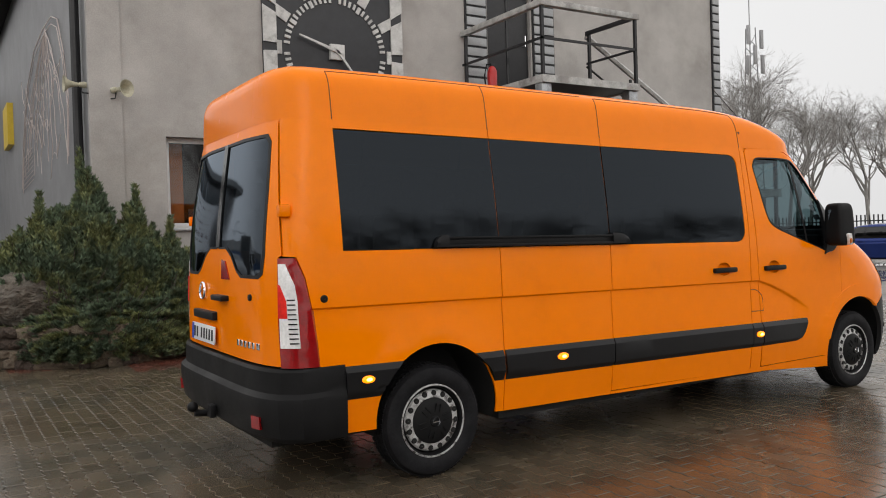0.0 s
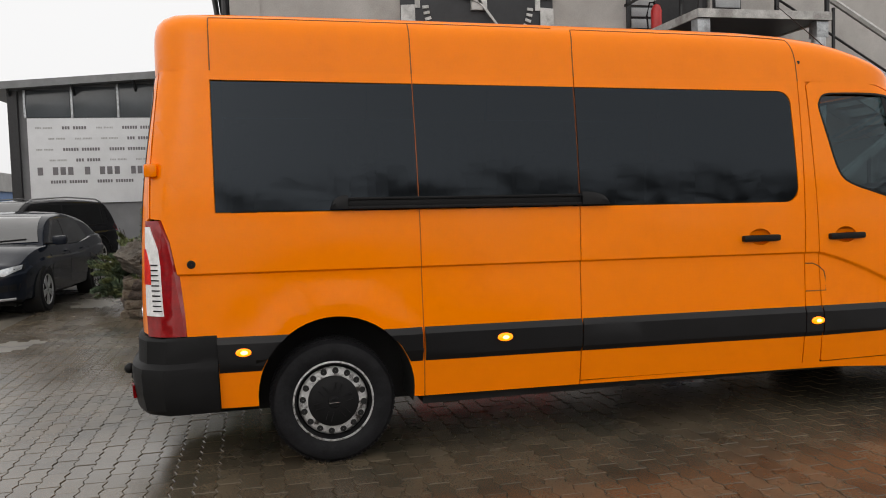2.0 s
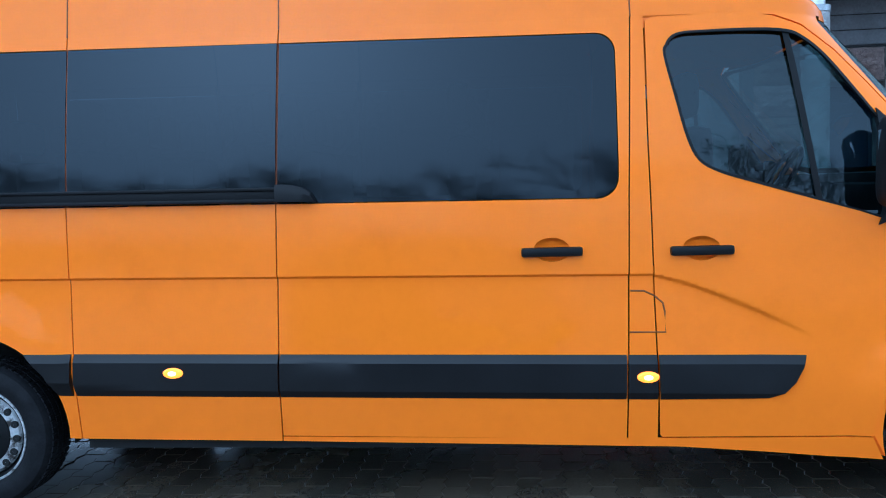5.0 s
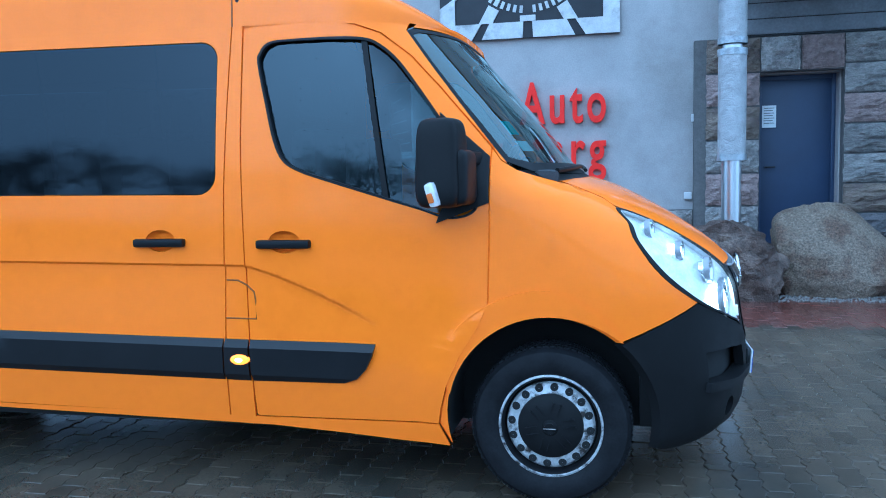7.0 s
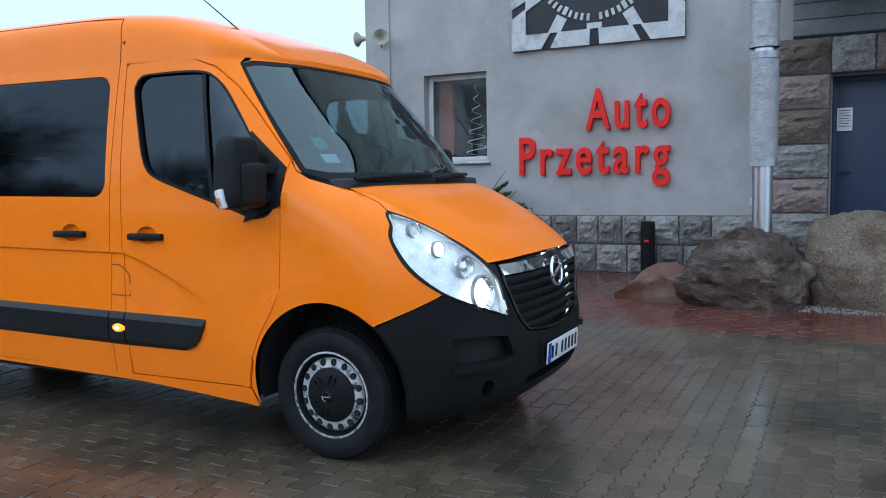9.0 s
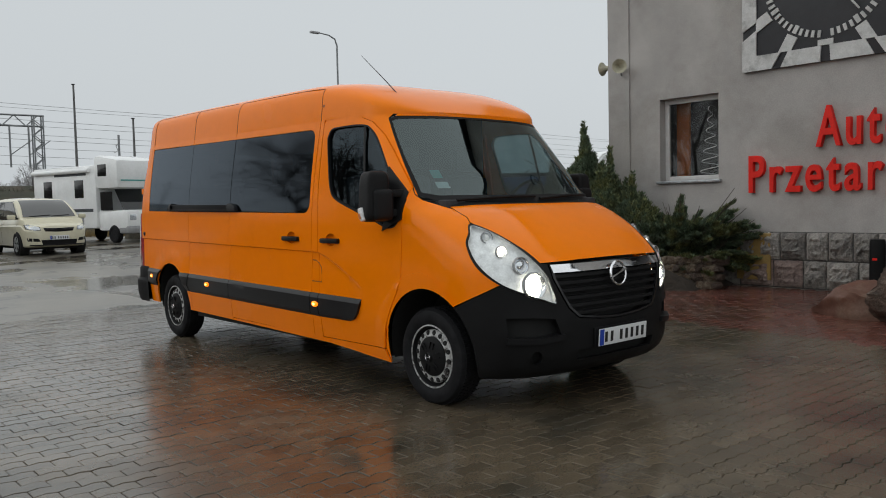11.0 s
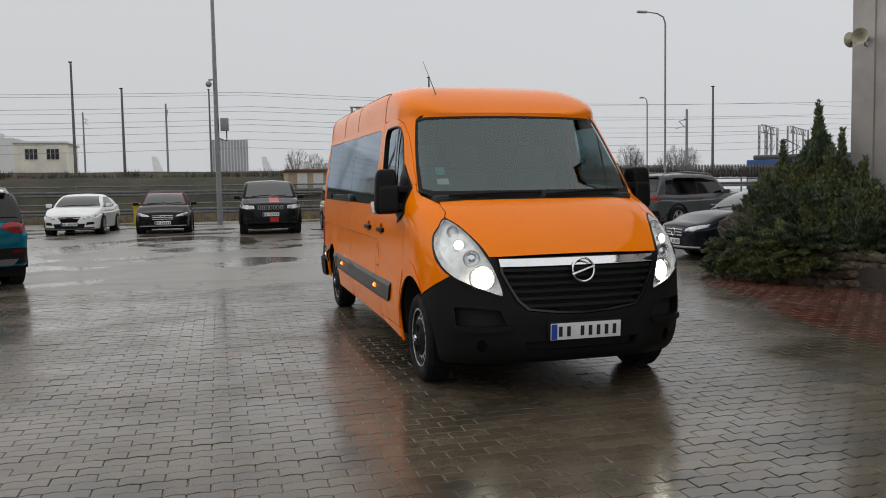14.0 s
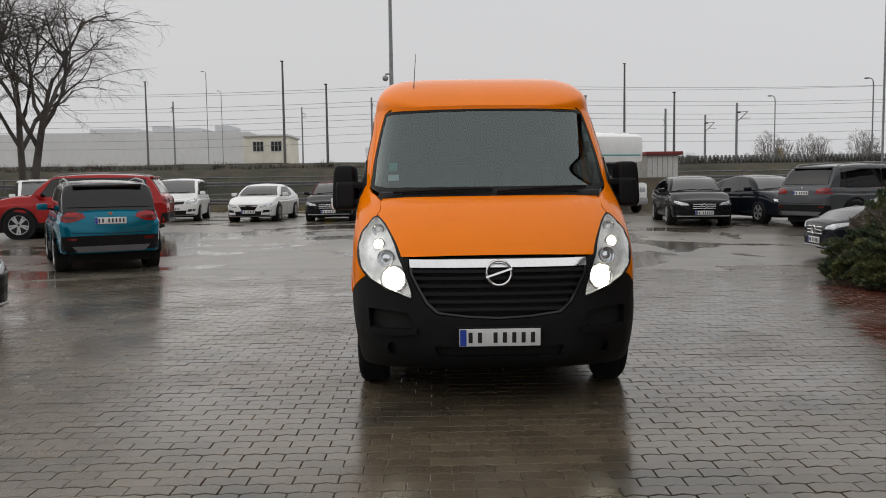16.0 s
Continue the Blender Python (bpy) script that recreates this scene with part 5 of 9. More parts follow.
# stone blocks: a plinth along the wall and a taller surround at the door
def rock_block(seed, sx, sy, sz):
    """A split stone with rough, bulging face."""
    r = random.Random(seed)
    bm = bmesh.new()
    n, k = 11, 9
    grid = []
    off = Vector((seed * 7.3, 0, seed * 3.1))
    for i in range(n + 1):
        for j in range(k + 1):
            u, v = i / n, j / k
            e = min(u, 1 - u, v, 1 - v)
            if e == 0:
                d = 0.30
            elif e < 0.13:
                d = 0.62 + 0.10 * r.random()
            else:
                q = Vector((u * 2.2, 0, v * 3.2)) + off
                d = 0.95 + 0.75 * noise.noise(q) + 0.45 * noise.noise(q * 3.1) + 0.12 * r.random() + 0.3 * (v - 0.5)
            jit = 0.0 if 0 < e else 0.012
            grid.append(bm.verts.new((sx * (u - 0.5) + r.uniform(-jit, jit), -sy * d, sz * (v - 0.5) + r.uniform(-jit, jit))))
    for i in range(n):
        for j in range(k):
            a = i * (k + 1) + j
            bm.faces.new((grid[a], grid[a + k + 1], grid[a + k + 2], grid[a + 1]))
    rim = [i * (k + 1) for i in range(n + 1)] + [n * (k + 1) + j for j in range(1, k + 1)] + [i * (k + 1) + k for i in range(n - 1, -1, -1)] + [j for j in range(k - 1, 0, -1)]
    back = [bm.verts.new((grid[i].co.x, 0.03, grid[i].co.z)) for i in rim]
    for p in range(len(rim)):
        q = (p + 1) % len(rim)
        bm.faces.new((grid[rim[p]], grid[rim[q]], back[q], back[p]))
    bmesh.ops.recalc_face_normals(bm, faces=bm.faces)
    me = bpy.data.meshes.new("stone_block")
    for f in bm.faces:
        f.smooth = False
    bm.to_mesh(me)
    bm.free()
    return me


block_meshes = [rock_block(s, 1.0, 0.085, 1.0) for s in range(9)]
for me in block_meshes:
    me.materials.append(STONE)
STONE_BROWN = material("rock_faced_brown_stone", (0.20, 0.16, 0.122), 0.75, vary=0.35, scale=6, fine=40, bump=0.9, depth=0.02, by_object=0.3, tint=(0.13, 0.10, 0.085), tint_at=0.54, tint_scale=3)
STONE_DARK = material("rock_faced_dark_stone", (0.14, 0.13, 0.13), 0.75, vary=0.35, scale=6, fine=40, bump=0.9, depth=0.02, by_object=0.3, tint=(0.08, 0.075, 0.075), tint_at=0.54, tint_scale=3)


def recoloured(meshes, mat):
    out = [me.copy() for me in meshes]
    for me in out:
        me.materials.clear()
        me.materials.append(mat)
    return out


pink_meshes, brown_meshes, dark_meshes = recoloured(block_meshes, STONE_PINK), recoloured(block_meshes, STONE_BROWN), recoloured(block_meshes, STONE_DARK)
plinth = part("stone_plinth", box((X0, WY - 0.05, -0.014), (5.56, WY - 0.002, 0.84)), MORTAR, None, smooth=False)
tagged(plinth, "plinth of rough split stone blocks", "plinth", kind="structure")
surround = part("stone_surround", slab_with_holes(5.56, -0.014, 8.6, 3.12, ([(6.4, 0.0), (7.435, 0.0), (7.435, 2.66), (6.4, 2.66)],), WY - 0.16, WY - 0.002), MORTAR, None, smooth=False)
tagged(surround, "rough stone surround of the side door", "surround", kind="structure")
rs = random.Random(11)


def lay(parent, x0, x1, z0, z1, y, skip=None, lo=0.32, hi=0.55, kinds=("pink", "brown", "dark", "grey", "grey")):
    rows = max(1, round((z1 - z0) / 0.41))
    h = (z1 - z0) / rows
    for r_ in range(rows):
        x = x0
        while x < x1 - 0.05:
            w = rs.uniform(lo, hi)
            if x1 - x - w < 0.2:
                w = x1 - x
            a, b = x, x + w
            x = b
            zc = z0 + (r_ + 0.5) * h
            if skip and b > skip[0] and a < skip[1] and zc < skip[2]:
                if a < skip[0] - 0.12:
                    b = skip[0]
                elif b > skip[1] + 0.12:
                    a = skip[1]
                else:
                    continue
            ob = new("stone_block", rs.choice({"pink": pink_meshes, "brown": brown_meshes, "dark": dark_meshes, "grey": block_meshes}[rs.choice(kinds)]))
            ob.parent = parent
            ob.matrix_local = Matrix.LocRotScale(((a + b) / 2, y, zc), None, (b - a - 0.025, 1.0, h - 0.025))


lay(plinth, X0, 5.56, 0.0, 0.84, WY - 0.05, kinds=("grey", "grey", "grey", "grey", "pink"))
lay(surround, 5.70, 6.40, 0.0, 2.66, WY - 0.16, None, 0.9, 1.0)
lay(surround, 7.435, 8.6, 0.0, 3.12, WY - 0.16, None, 0.82, 0.95)
lay(surround, 5.70, 6.40, 2.66, 3.12, WY - 0.16, None, 0.9, 1.0)
lay(surround, 6.40, 7.435, 2.66, 3.12, WY - 0.16, None, 0.5, 0.53)
part("meter_box", box((1.95, WY - 0.12, 0.1), (2.5, WY - 0.08, 0.82), 0.01), material("ochre_hatch", (0.33, 0.22, 0.07), 0.7, vary=0.2, scale=6))
tagged(bpy.data.objects["meter_box"], "rusty ochre metal hatch set in the stone plinth", "hatch")
bpy.data.objects["meter_box"].location.y = 0.0
# louvred cladding
cladding = thing("louvre_cladding", "grey horizontal slats above the side door", "cladding", kind="structure")
for k in range(4):
    part("slat", box((5.95, WY - 0.2, 3.15 + 0.205 * k), (9.6, WY - 0.17, 3.15 + 0.205 * k + 0.195), 0.008, None), BOARD_GREY, cladding)
part("backing", box((5.95, WY - 0.17, 3.13), (9.6, WY - 0.002, 3.96)), BLACK_STEEL, cladding, smooth=False)
for nm, xa, xb, za, zb in (("louvre_strip", 5.95, 6.44, 4.02, 7.9), ("louvre_strip", 7.54, 8.08, 4.02, 7.9), ("louvre_strip", 12.78, 13.05, 0.5, 7.9)):
    st = thing(nm, "narrow strip of pale grey louvres on the wall", "louvre", "louvre strips", kind="structure")
    part("frame", box((xa, WY - 0.03, za), (xb, WY - 0.002, zb)), BLACK_STEEL, st, smooth=False)
    k = 0
    while za + 0.02 + k * 0.19 < zb - 0.1:
        z = za + 0.02 + k * 0.19
        part("slat", box((xa + 0.03, WY - 0.06, z), (xb - 0.03, WY - 0.03, z + 0.15), 0.008), LOUVRE, st)
        k += 1
door_2 = thing("door_2", "black steel door onto the platform", "door", kind="structure")
part("door_leaf", box((6.5, WY + 0.06, 4.03), (7.47, WY + 0.12, 6.18), 0.006), BLACK_STEEL, door_2)
part("door_frame", box((6.95, WY + 0.045, 4.03), (6.99, WY + 0.07, 6.18)), BLACK_GLOSS, door_2)
part("door_handle", tube([(7.36, WY + 0.05, 5.1), (7.36, WY - 0.02, 5.1), (7.36, WY - 0.02, 5.3)], 0.014, 6), CHROME, door_2)

# the big clock
clock = thing("wall_clock", "large square wall clock with chequered white rays", "clock")
CX, CZ, HS = 3.30, 4.585, 1.275
part("backboard", box((CX - HS, WY - 0.05, CZ - HS), (CX + HS, WY - 0.002, CZ + HS), 0.005), CLOCK_DARK, clock)


def clock_plate(points, depth, mat, name):
    bm = bmesh.new()
    f = bm.faces.new([bm.verts.new((CX + u, WY - 0.05, CZ + v)) for u, v in points])
    out = bmesh.ops.extrude_face_region(bm, geom=[f])
    for v in out["geom"]:
        if isinstance(v, bmesh.types.BMVert):
            v.co.y -= depth
    bmesh.ops.recalc_face_normals(bm, faces=bm.faces)
    return part(name, bm, mat, clock, smooth=False)


R2 = 0.965
for q in range(4):
    turn = lambda u, v: [(u, v), (-v, u), (-u, -v), (v, -u)][q]
    e, i = HS, HS - 0.225
    for a, b in ((-e, -0.81), (-0.665, -0.075), (0.075, 0.665), (0.81, e)):
        clock_plate([turn(a, e), turn(b, e), turn(b * i / e, i), turn(a * i / e, i)], 0.03, CLOCK_WHITE, "border_plate")
    for ang in (30, 60):
        a0 = radians(ang)
        c, s = math.cos(a0), math.sin(a0)
        rr, w0 = i / max(c, s), 0.085
        far_ = [(i, (rr * s + k * w0 / c)) if c > s else ((rr * c - k * w0 / s), i) for k in (-1, 1)]
        clock_plate([turn(R2 * c + w0 * s, R2 * s - w0 * c), turn(*far_[0]), turn(*far_[1]), turn(R2 * c - w0 * s, R2 * s + w0 * c)], 0.025, CLOCK_WHITE, "ray")
    clock_plate([turn(R2, -0.11), turn(i - 0.004, -0.11), turn(i - 0.004, 0.11), turn(R2, 0.11)], 0.025, CLOCK_WHITE, "hour_block")
for k in range(60):
    if k % 15 == 0:
        continue
    a = 2 * math.pi * k / 60
    w, r0 = (0.022, 0.83) if k % 5 else (0.032, 0.81)
    c, s = math.cos(a), math.sin(a)
    clock_plate([(r0 * c - w * s, r0 * s + w * c), (r0 * c + w * s, r0 * s - w * c), (0.93 * c + w * s, 0.93 * s - w * c), (0.93 * c - w * s, 0.93 * s + w * c)], 0.02, CLOCK_WHITE, "minute_mark")
part("hub", box((CX - 0.13, WY - 0.12, CZ - 0.13), (CX + 0.13, WY - 0.05, CZ + 0.13), 0.006), CLOCK_WHITE, clock)
for ang, ln, w in ((162, 0.72, 0.03), (-52, 0.8, 0.024)):
    bm = box((-0.1, -0.012, -w), (ln, 0.012, w), 0.004)
    for v in bm.verts:
        v.co.z *= 1 - 0.5 * max(v.co.x, 0) / ln
    bmesh.ops.transform(bm, matrix=pose(CX, WY - 0.135, CZ) @ Matrix.Rotation(radians(-ang), 4, "Y"), verts=bm.verts)
    part("clock_hand", bm, CLOCK_WHITE, clock)
# the red sign: two lines of raised letters
sign = thing("wall_sign", "raised red letters on the grey wall", "sign")


def letters(words, x_left, x_right, z_base, cap):
    ob = text_mesh(words, 1.0, 0.03, "lettering", SIGN_RED, Matrix(), sign, bold=0.016, gap=1.24)
    us = [v.co.x for v in ob.data.vertices]
    caps = 0.73
    sx = (x_right - x_left) / (max(us) - min(us))
    ob.matrix_local = Matrix.Translation((x_left - min(us) * sx, WY - 0.045, z_base)) @ Matrix.Rotation(radians(90), 4, "X") @ Matrix.Diagonal((sx, cap / caps, 1.4, 1))


letters("Auto", 3.17, 4.38, 2.10, 0.60)
letters("Przetarg", 2.13, 4.38, 1.455, 0.585)
# horns, sockets, ash bin
for (hx, hy, hz, yaw) in ((-0.24, WY, 3.70, 30), (X0 - 0.0, WY + 0.2, 3.80, -88)):
    h = thing("horn_loudspeaker", "weathered beige horn loudspeaker on a wall bracket", "loudspeaker", "horn loudspeakers")
    bm = lathe([(0.03, -0.0), (0.045, -0.1), (0.07, -0.2), (0.11, -0.27), (0.165, -0.32), (0.175, -0.325), (0.165, -0.31), (0.10, -0.25), (0.03, -0.16), (0.001, -0.16)], 24)
    part("horn", bm, HORN, h)
    part("driver", lathe([(0.001, 0.1), (0.06, 0.1), (0.07, 0.05), (0.05, -0.03), (0.03, -0.03)], 16), HORN, h)
    part("bracket", tube([(0, 0.0, -0.05), (0, 0.02, -0.16), (0, 0.16, -0.16)], 0.014, 6), BLACK_STEEL, h)
    h.matrix_world = pose(hx, hy - 0.12 if yaw == 30 else hy, hz, 0, 0, yaw) @ Matrix.Scale(0.72, 4)
    if yaw == -88:
        h.matrix_world = pose(hx - 0.1, hy, hz, 0, 0, yaw) @ Matrix.Scale(0.72, 4)
for x, z in ((5.58, 2.1), (5.49, 1.03)):
    tagged(part("socket_box", box((x - 0.05, WY - 0.06, z - 0.05), (x + 0.05, WY - 0.002, z + 0.05), 0.008), WHITE_FRAME), "small white electrical box on the wall", "electrical box", "wall boxes")
ash = thing("ash_bin", "slim black ash bin standing by the wall", "bin", at=pose(4.15, 7.08, -0.01))
part("body", lathe([(0.001, 0), (0.1, 0), (0.1, 0.72), (0.09, 0.78), (0.001, 0.79)], 20, "z"), BLACK_PLASTIC, ash)
part("slot", box((-0.03, -0.106, 0.5), (0.03, -0.094, 0.53)), SIGN_RED, ash)
# rope-light figure and yellow board on the side wall
net = thing("light_net", "pale rope light tangle hung on the side wall", "decoration")
rn = random.Random(3)
NET = material("pinkish_rope_light", (0.55, 0.47, 0.45), 0.5, vary=0.1)
def on_side(y, z):
    return (X0 - 0.035 - 0.0157 * (y - 7.79), y, z)


bell = [(9.55, 2.95), (9.35, 3.9), (9.7, 4.7), (10.3, 5.4), (11.03, 5.62), (12.2, 5.66), (13.7, 5.56), (15.0, 5.1), (15.7, 4.69), (16.5, 3.8), (17.0, 2.89)]
part("cord", tube([on_side(*q) for q in bell], 0.011, 5), NET, net)
part("cord", tube([on_side(q[0] * 0.96 + 0.5, q[1] - 0.12) for q in bell], 0.009, 5), NET, net)
for k in range(13):
    t = k / 12
    y1, z1 = 9.7 + 7.0 * t, 2.95 + 0.25 * rn.random() + (0.5 if k % 4 == 1 else 0)
    pts = [on_side(11.9 + (y1 - 11.9) * (1 - (1 - i / 14) ** 1.7) + 0.05 * math.sin(i * 1.7 + k), 5.6 + (z1 - 5.6) * (i / 14)) for i in range(15)]
    part("cord", tube(pts, 0.007, 4), NET, net)
for k in range(17):
    y0, z0 = rn.uniform(9.9, 15.2), rn.uniform(3.1, 4.9)
    pts = [on_side(y0 + 0.16 * i + 0.1 * math.sin(i * 1.3 + k), z0 + (0.22 if k % 2 else -0.12) * math.sin(i * 0.9 + k) + 0.05 * i * (1 if k % 3 else -1)) for i in range(11)]
    part("cord", tube(pts, 0.006, 4), NET, net)
for k in range(8):
    part("cord", tube([on_side(14.6, 2.95 + k * 0.1), on_side(16.6, 2.85 + k * 0.1)], 0.007, 4), NET, net)
downpipe = tagged(part("downpipe", tube([(X0 - 0.1, WY + 0.65, -0.02), (X0 - 0.1, WY + 0.65, 7.8)], 0.07, 10), BLACK_STEEL), "black downpipe at the wall corner", "pipe")
tagged(part("yellow_board", box((X0 - 0.32, 19.0, 4.2), (X0 - 0.16, 20.6, 5.3)), material("yellow_board", (0.6, 0.42, 0.03), 0.5, vary=0.1)), "yellow board fixed to the side wall", "sign")

# ---- platform and stairs ----
plat = thing("platform", "steel platform with a black railing and worn white edges", "platform")
PZ, PX0, PX1, PY = 4.0, 5.86, 7.98, 5.1
part("deck", box((PX0, PY, PZ - 0.1), (PX1, WY - 0.07, PZ - 0.03)), BLACK_STEEL, plat, smooth=False)
for k in range(18):
    part("grating_bar", box((PX0 + 0.02, PY + 0.1 + k * 0.125, PZ - 0.03), (PX1 - 0.02, PY + 0.115 + k * 0.125, PZ - 0.002)), BLACK_STEEL, plat)
for a, b in (((PX0, PY - 0.03, PZ - 0.12), (PX1, PY, PZ)), ((PX0 - 0.03, PY - 0.03, PZ - 0.12), (PX0, WY - 0.1, PZ)), ((PX1, PY - 0.03, PZ - 0.12), (PX1 + 0.03, WY - 0.1, PZ))):
    part("edge_beam", box(a, b), WORN_WHITE, plat)
for x, y in ((PX0, PY), (PX1 - 0.04, PY), (PX1 - 0.04, WY - 1.2), (PX0, WY - 0.15)):
    part("post", box((x, y, PZ), (x + 0.05, y + 0.05, PZ + 1.15)), BLACK_STEEL, plat)
part("top_rail", box((PX0 - 0.03, PY - 0.03, PZ + 1.12), (PX1 + 0.05, PY + 0.09, PZ + 1.22), 0.01), WORN_WHITE, plat)
part("top_rail", box((PX0 - 0.03, PY + 0.09, PZ + 1.12), (PX0 + 0.07, WY - 0.03, PZ + 1.22), 0.01), WORN_WHITE, plat)
part("top_rail", box((PX1 - 0.05, PY + 0.09, PZ + 1.12), (PX1 + 0.0, WY - 1.1, PZ + 1.2), 0.01), BLACK_STEEL, plat)
part("mid_rail", box((PX0, PY, PZ + 0.58), (PX1, PY + 0.03, PZ + 0.62)), BLACK_STEEL, plat)
part("mid_rail", box((PX0, PY + 0.03, PZ + 0.58), (PX0 + 0.03, WY - 0.03, PZ + 0.62)), BLACK_STEEL, plat)
part("mid_rail", box((PX1 - 0.03, PY, PZ + 0.58), (PX1, WY - 1.1, PZ + 0.62)), BLACK_STEEL, plat)
for x in (PX0 - 0.01, PX1 - 0.19):
    part("bracket", box((x, PY + 0.02, PZ - 0.36), (x + 0.2, PY + 0.2, PZ - 0.12), 0.01), ZINC, plat)
col = thing("cased_column", "galvanised column with rough grey casing under the platform", "column")
CXP, CYP = 5.79, 5.19
part("shaft", tube([(CXP, CYP, -0.01), (CXP, CYP, PZ - 0.36)], 0.105, 24), material("smooth_bright_steel", (0.6, 0.61, 0.63), 0.28, 0.95, vary=0.06, scale=3, fine=30), col, "bright smooth steel pipe")
for z0, z1 in ((1.5, 2.62), (2.74, 3.2)):
    part("casing", tube([(CXP, CYP, z0), (CXP, CYP, z1)], 0.15, 20), material("crumpled_foil_wrap", (0.40, 0.40, 0.4), 0.5, 0.25, vary=0.15, scale=9, fine=70, bump=0.9, depth=0.012), col, "rough grey wrapping")
for z in (1.48, 2.62, 2.74, 3.2):
    part("ring", tube([(CXP, CYP, z), (CXP, CYP, z + 0.07)], 0.158, 20), ZINC, col)
col2 = tagged(part("column", tube([(PX1 - 0.1, PY + 0.1, -0.01), (PX1 - 0.1, PY + 0.1, PZ - 0.36)], 0.1, 16), ZINC), "galvanised steel column under the platform", "column")
ext = thing("fire_extinguisher", "red fire extinguisher standing on the platform", "extinguisher", at=pose(6.22, 7.0, PZ))
part("body", lathe([(0.001, 0), (0.085, 0), (0.09, 0.03), (0.09, 0.42), (0.06, 0.5), (0.025, 0.53), (0.001, 0.53)], 18, "z"), EXT_RED, ext)
part("hose", tube([(0, 0, 0.56), (-0.12, 0, 0.55), (-0.17, 0, 0.35), (-0.15, 0, 0.1)], 0.014, 6), BLACK_PLASTIC, ext)
part("valve", box((-0.04, -0.03, 0.52), (0.05, 0.03, 0.58), 0.008), BLACK_STEEL, ext)
stairs = thing("stairs", "steel stairs with worn white stringers beside the wall", "stairs")
SX0, SZ0, SX1, SZ1 = 7.98, 4.0, 11.25, 2.2
slope = (SZ1 - SZ0) / (SX1 - SX0)
for y in (WY - 1.1, WY - 0.2):
    bm = bmesh.new()
    vs = [bm.verts.new((x, y + dy, z)) for dy in (0, 0.05) for x, z in ((SX0, SZ0), (SX1, SZ1), (SX1, SZ1 - 0.24), (SX0, SZ0 - 0.24))]
    for f in ((0, 1, 2, 3), (7, 6, 5, 4), (0, 4, 5, 1), (1, 5, 6, 2), (2, 6, 7, 3), (3, 7, 4, 0)):
        bm.faces.new([vs[i] for i in f])
    bmesh.ops.recalc_face_normals(bm, faces=bm.faces)
    part("stringer", bm, WORN_WHITE, stairs, smooth=False)
for k in range(11):
    x = SX0 + 0.15 + k * 0.29
    part("tread", box((x, WY - 1.05, SZ0 + slope * (x - SX0) - 0.14), (x + 0.27, WY - 0.2, SZ0 + slope * (x - SX0) - 0.11)), BLACK_STEEL, stairs)
for x in (SX0 + 0.05, SX0 + 1.1, SX0 + 2.2, SX1 - 0.05):
    z = SZ0 + slope * (x - SX0)
    part("post", box((x, WY - 1.1, z - 0.1), (x + 0.04, WY - 1.06, z + 1.0)), BLACK_STEEL, stairs)
bm = bmesh.new()
for up_ in (1.02,):
    tube_into(bm, [(SX0, WY - 1.08, SZ0 + up_ + 0.1), (SX1, WY - 1.08, SZ1 + up_ + 0.1)], 0.055, 6)
part("hand_rail", bm, WORN_WHITE, stairs)
part("mid_rail", tube([(SX0, WY - 1.08, SZ0 + 0.55), (SX1, WY - 1.08, SZ1 + 0.55)], 0.02, 6), BLACK_STEEL, stairs)
LX, LY = SX1 + 1.3, 5.6
landing = part("landing", box((SX1, LY, SZ1 - 0.05), (LX, WY - 0.07, SZ1)), BLACK_STEEL, stairs)
for a, b in (((SX1, LY - 0.03, SZ1 - 0.14), (LX, LY, SZ1 + 0.02)), ((LX, LY - 0.03, SZ1 - 0.14), (LX + 0.03, WY - 0.1, SZ1 + 0.02))):
    part("edge_beam", box(a, b), WORN_WHITE, stairs)
for x, y in ((SX1 + 0.02, LY + 0.02), (LX - 0.08, LY + 0.02), (LX - 0.08, WY - 0.3)):
    part("leg", box((x, y, -0.01), (x + 0.06, y + 0.06, SZ1 + 1.2)), BLACK_STEEL, stairs)
part("landing_rail", box((SX1, LY - 0.03, SZ1 + 1.17), (LX + 0.05, LY + 0.09, SZ1 + 1.27), 0.01), WORN_WHITE, stairs)
part("landing_rail", box((LX - 0.07, LY + 0.09, SZ1 + 1.17), (LX + 0.05, WY - 0.1, SZ1 + 1.27), 0.01), WORN_WHITE, stairs)
part("landing_rail", box((SX1 + 0.08, LY + 0.03, SZ1 + 0.58), (LX - 0.08, LY + 0.06, SZ1 + 0.62)), BLACK_STEEL, stairs)
part("landing_rail", box((LX - 0.07, LY + 0.09, SZ1 + 0.58), (LX - 0.04, WY - 0.3, SZ1 + 0.62)), BLACK_STEEL, stairs)
# the lower flight doubles back in front of the upper one
FX = 7.9
fall = SZ1 / (SX1 - FX)
for y in (LY, LY + 0.78):
    bm = bmesh.new()
    vs = [bm.verts.new((x, y + dy, z)) for dy in (0, 0.05) for x, z in ((SX1, SZ1), (FX, 0.0), (FX + 0.36, 0.0), (SX1, SZ1 - 0.22))]
    for f in ((0, 1, 2, 3), (7, 6, 5, 4), (0, 4, 5, 1), (1, 5, 6, 2), (2, 6, 7, 3), (3, 7, 4, 0)):
        bm.faces.new([vs[i] for i in f])
    bmesh.ops.recalc_face_normals(bm, faces=bm.faces)
    part("stringer", bm, WORN_WHITE, stairs, smooth=False)
for k in range(11):
    x = FX + 0.3 + k * 0.28
    part("tread", box((x, LY + 0.05, fall * (x - FX) - 0.05), (x + 0.27, LY + 0.78, fall * (x - FX) - 0.02)), BLACK_STEEL, stairs)
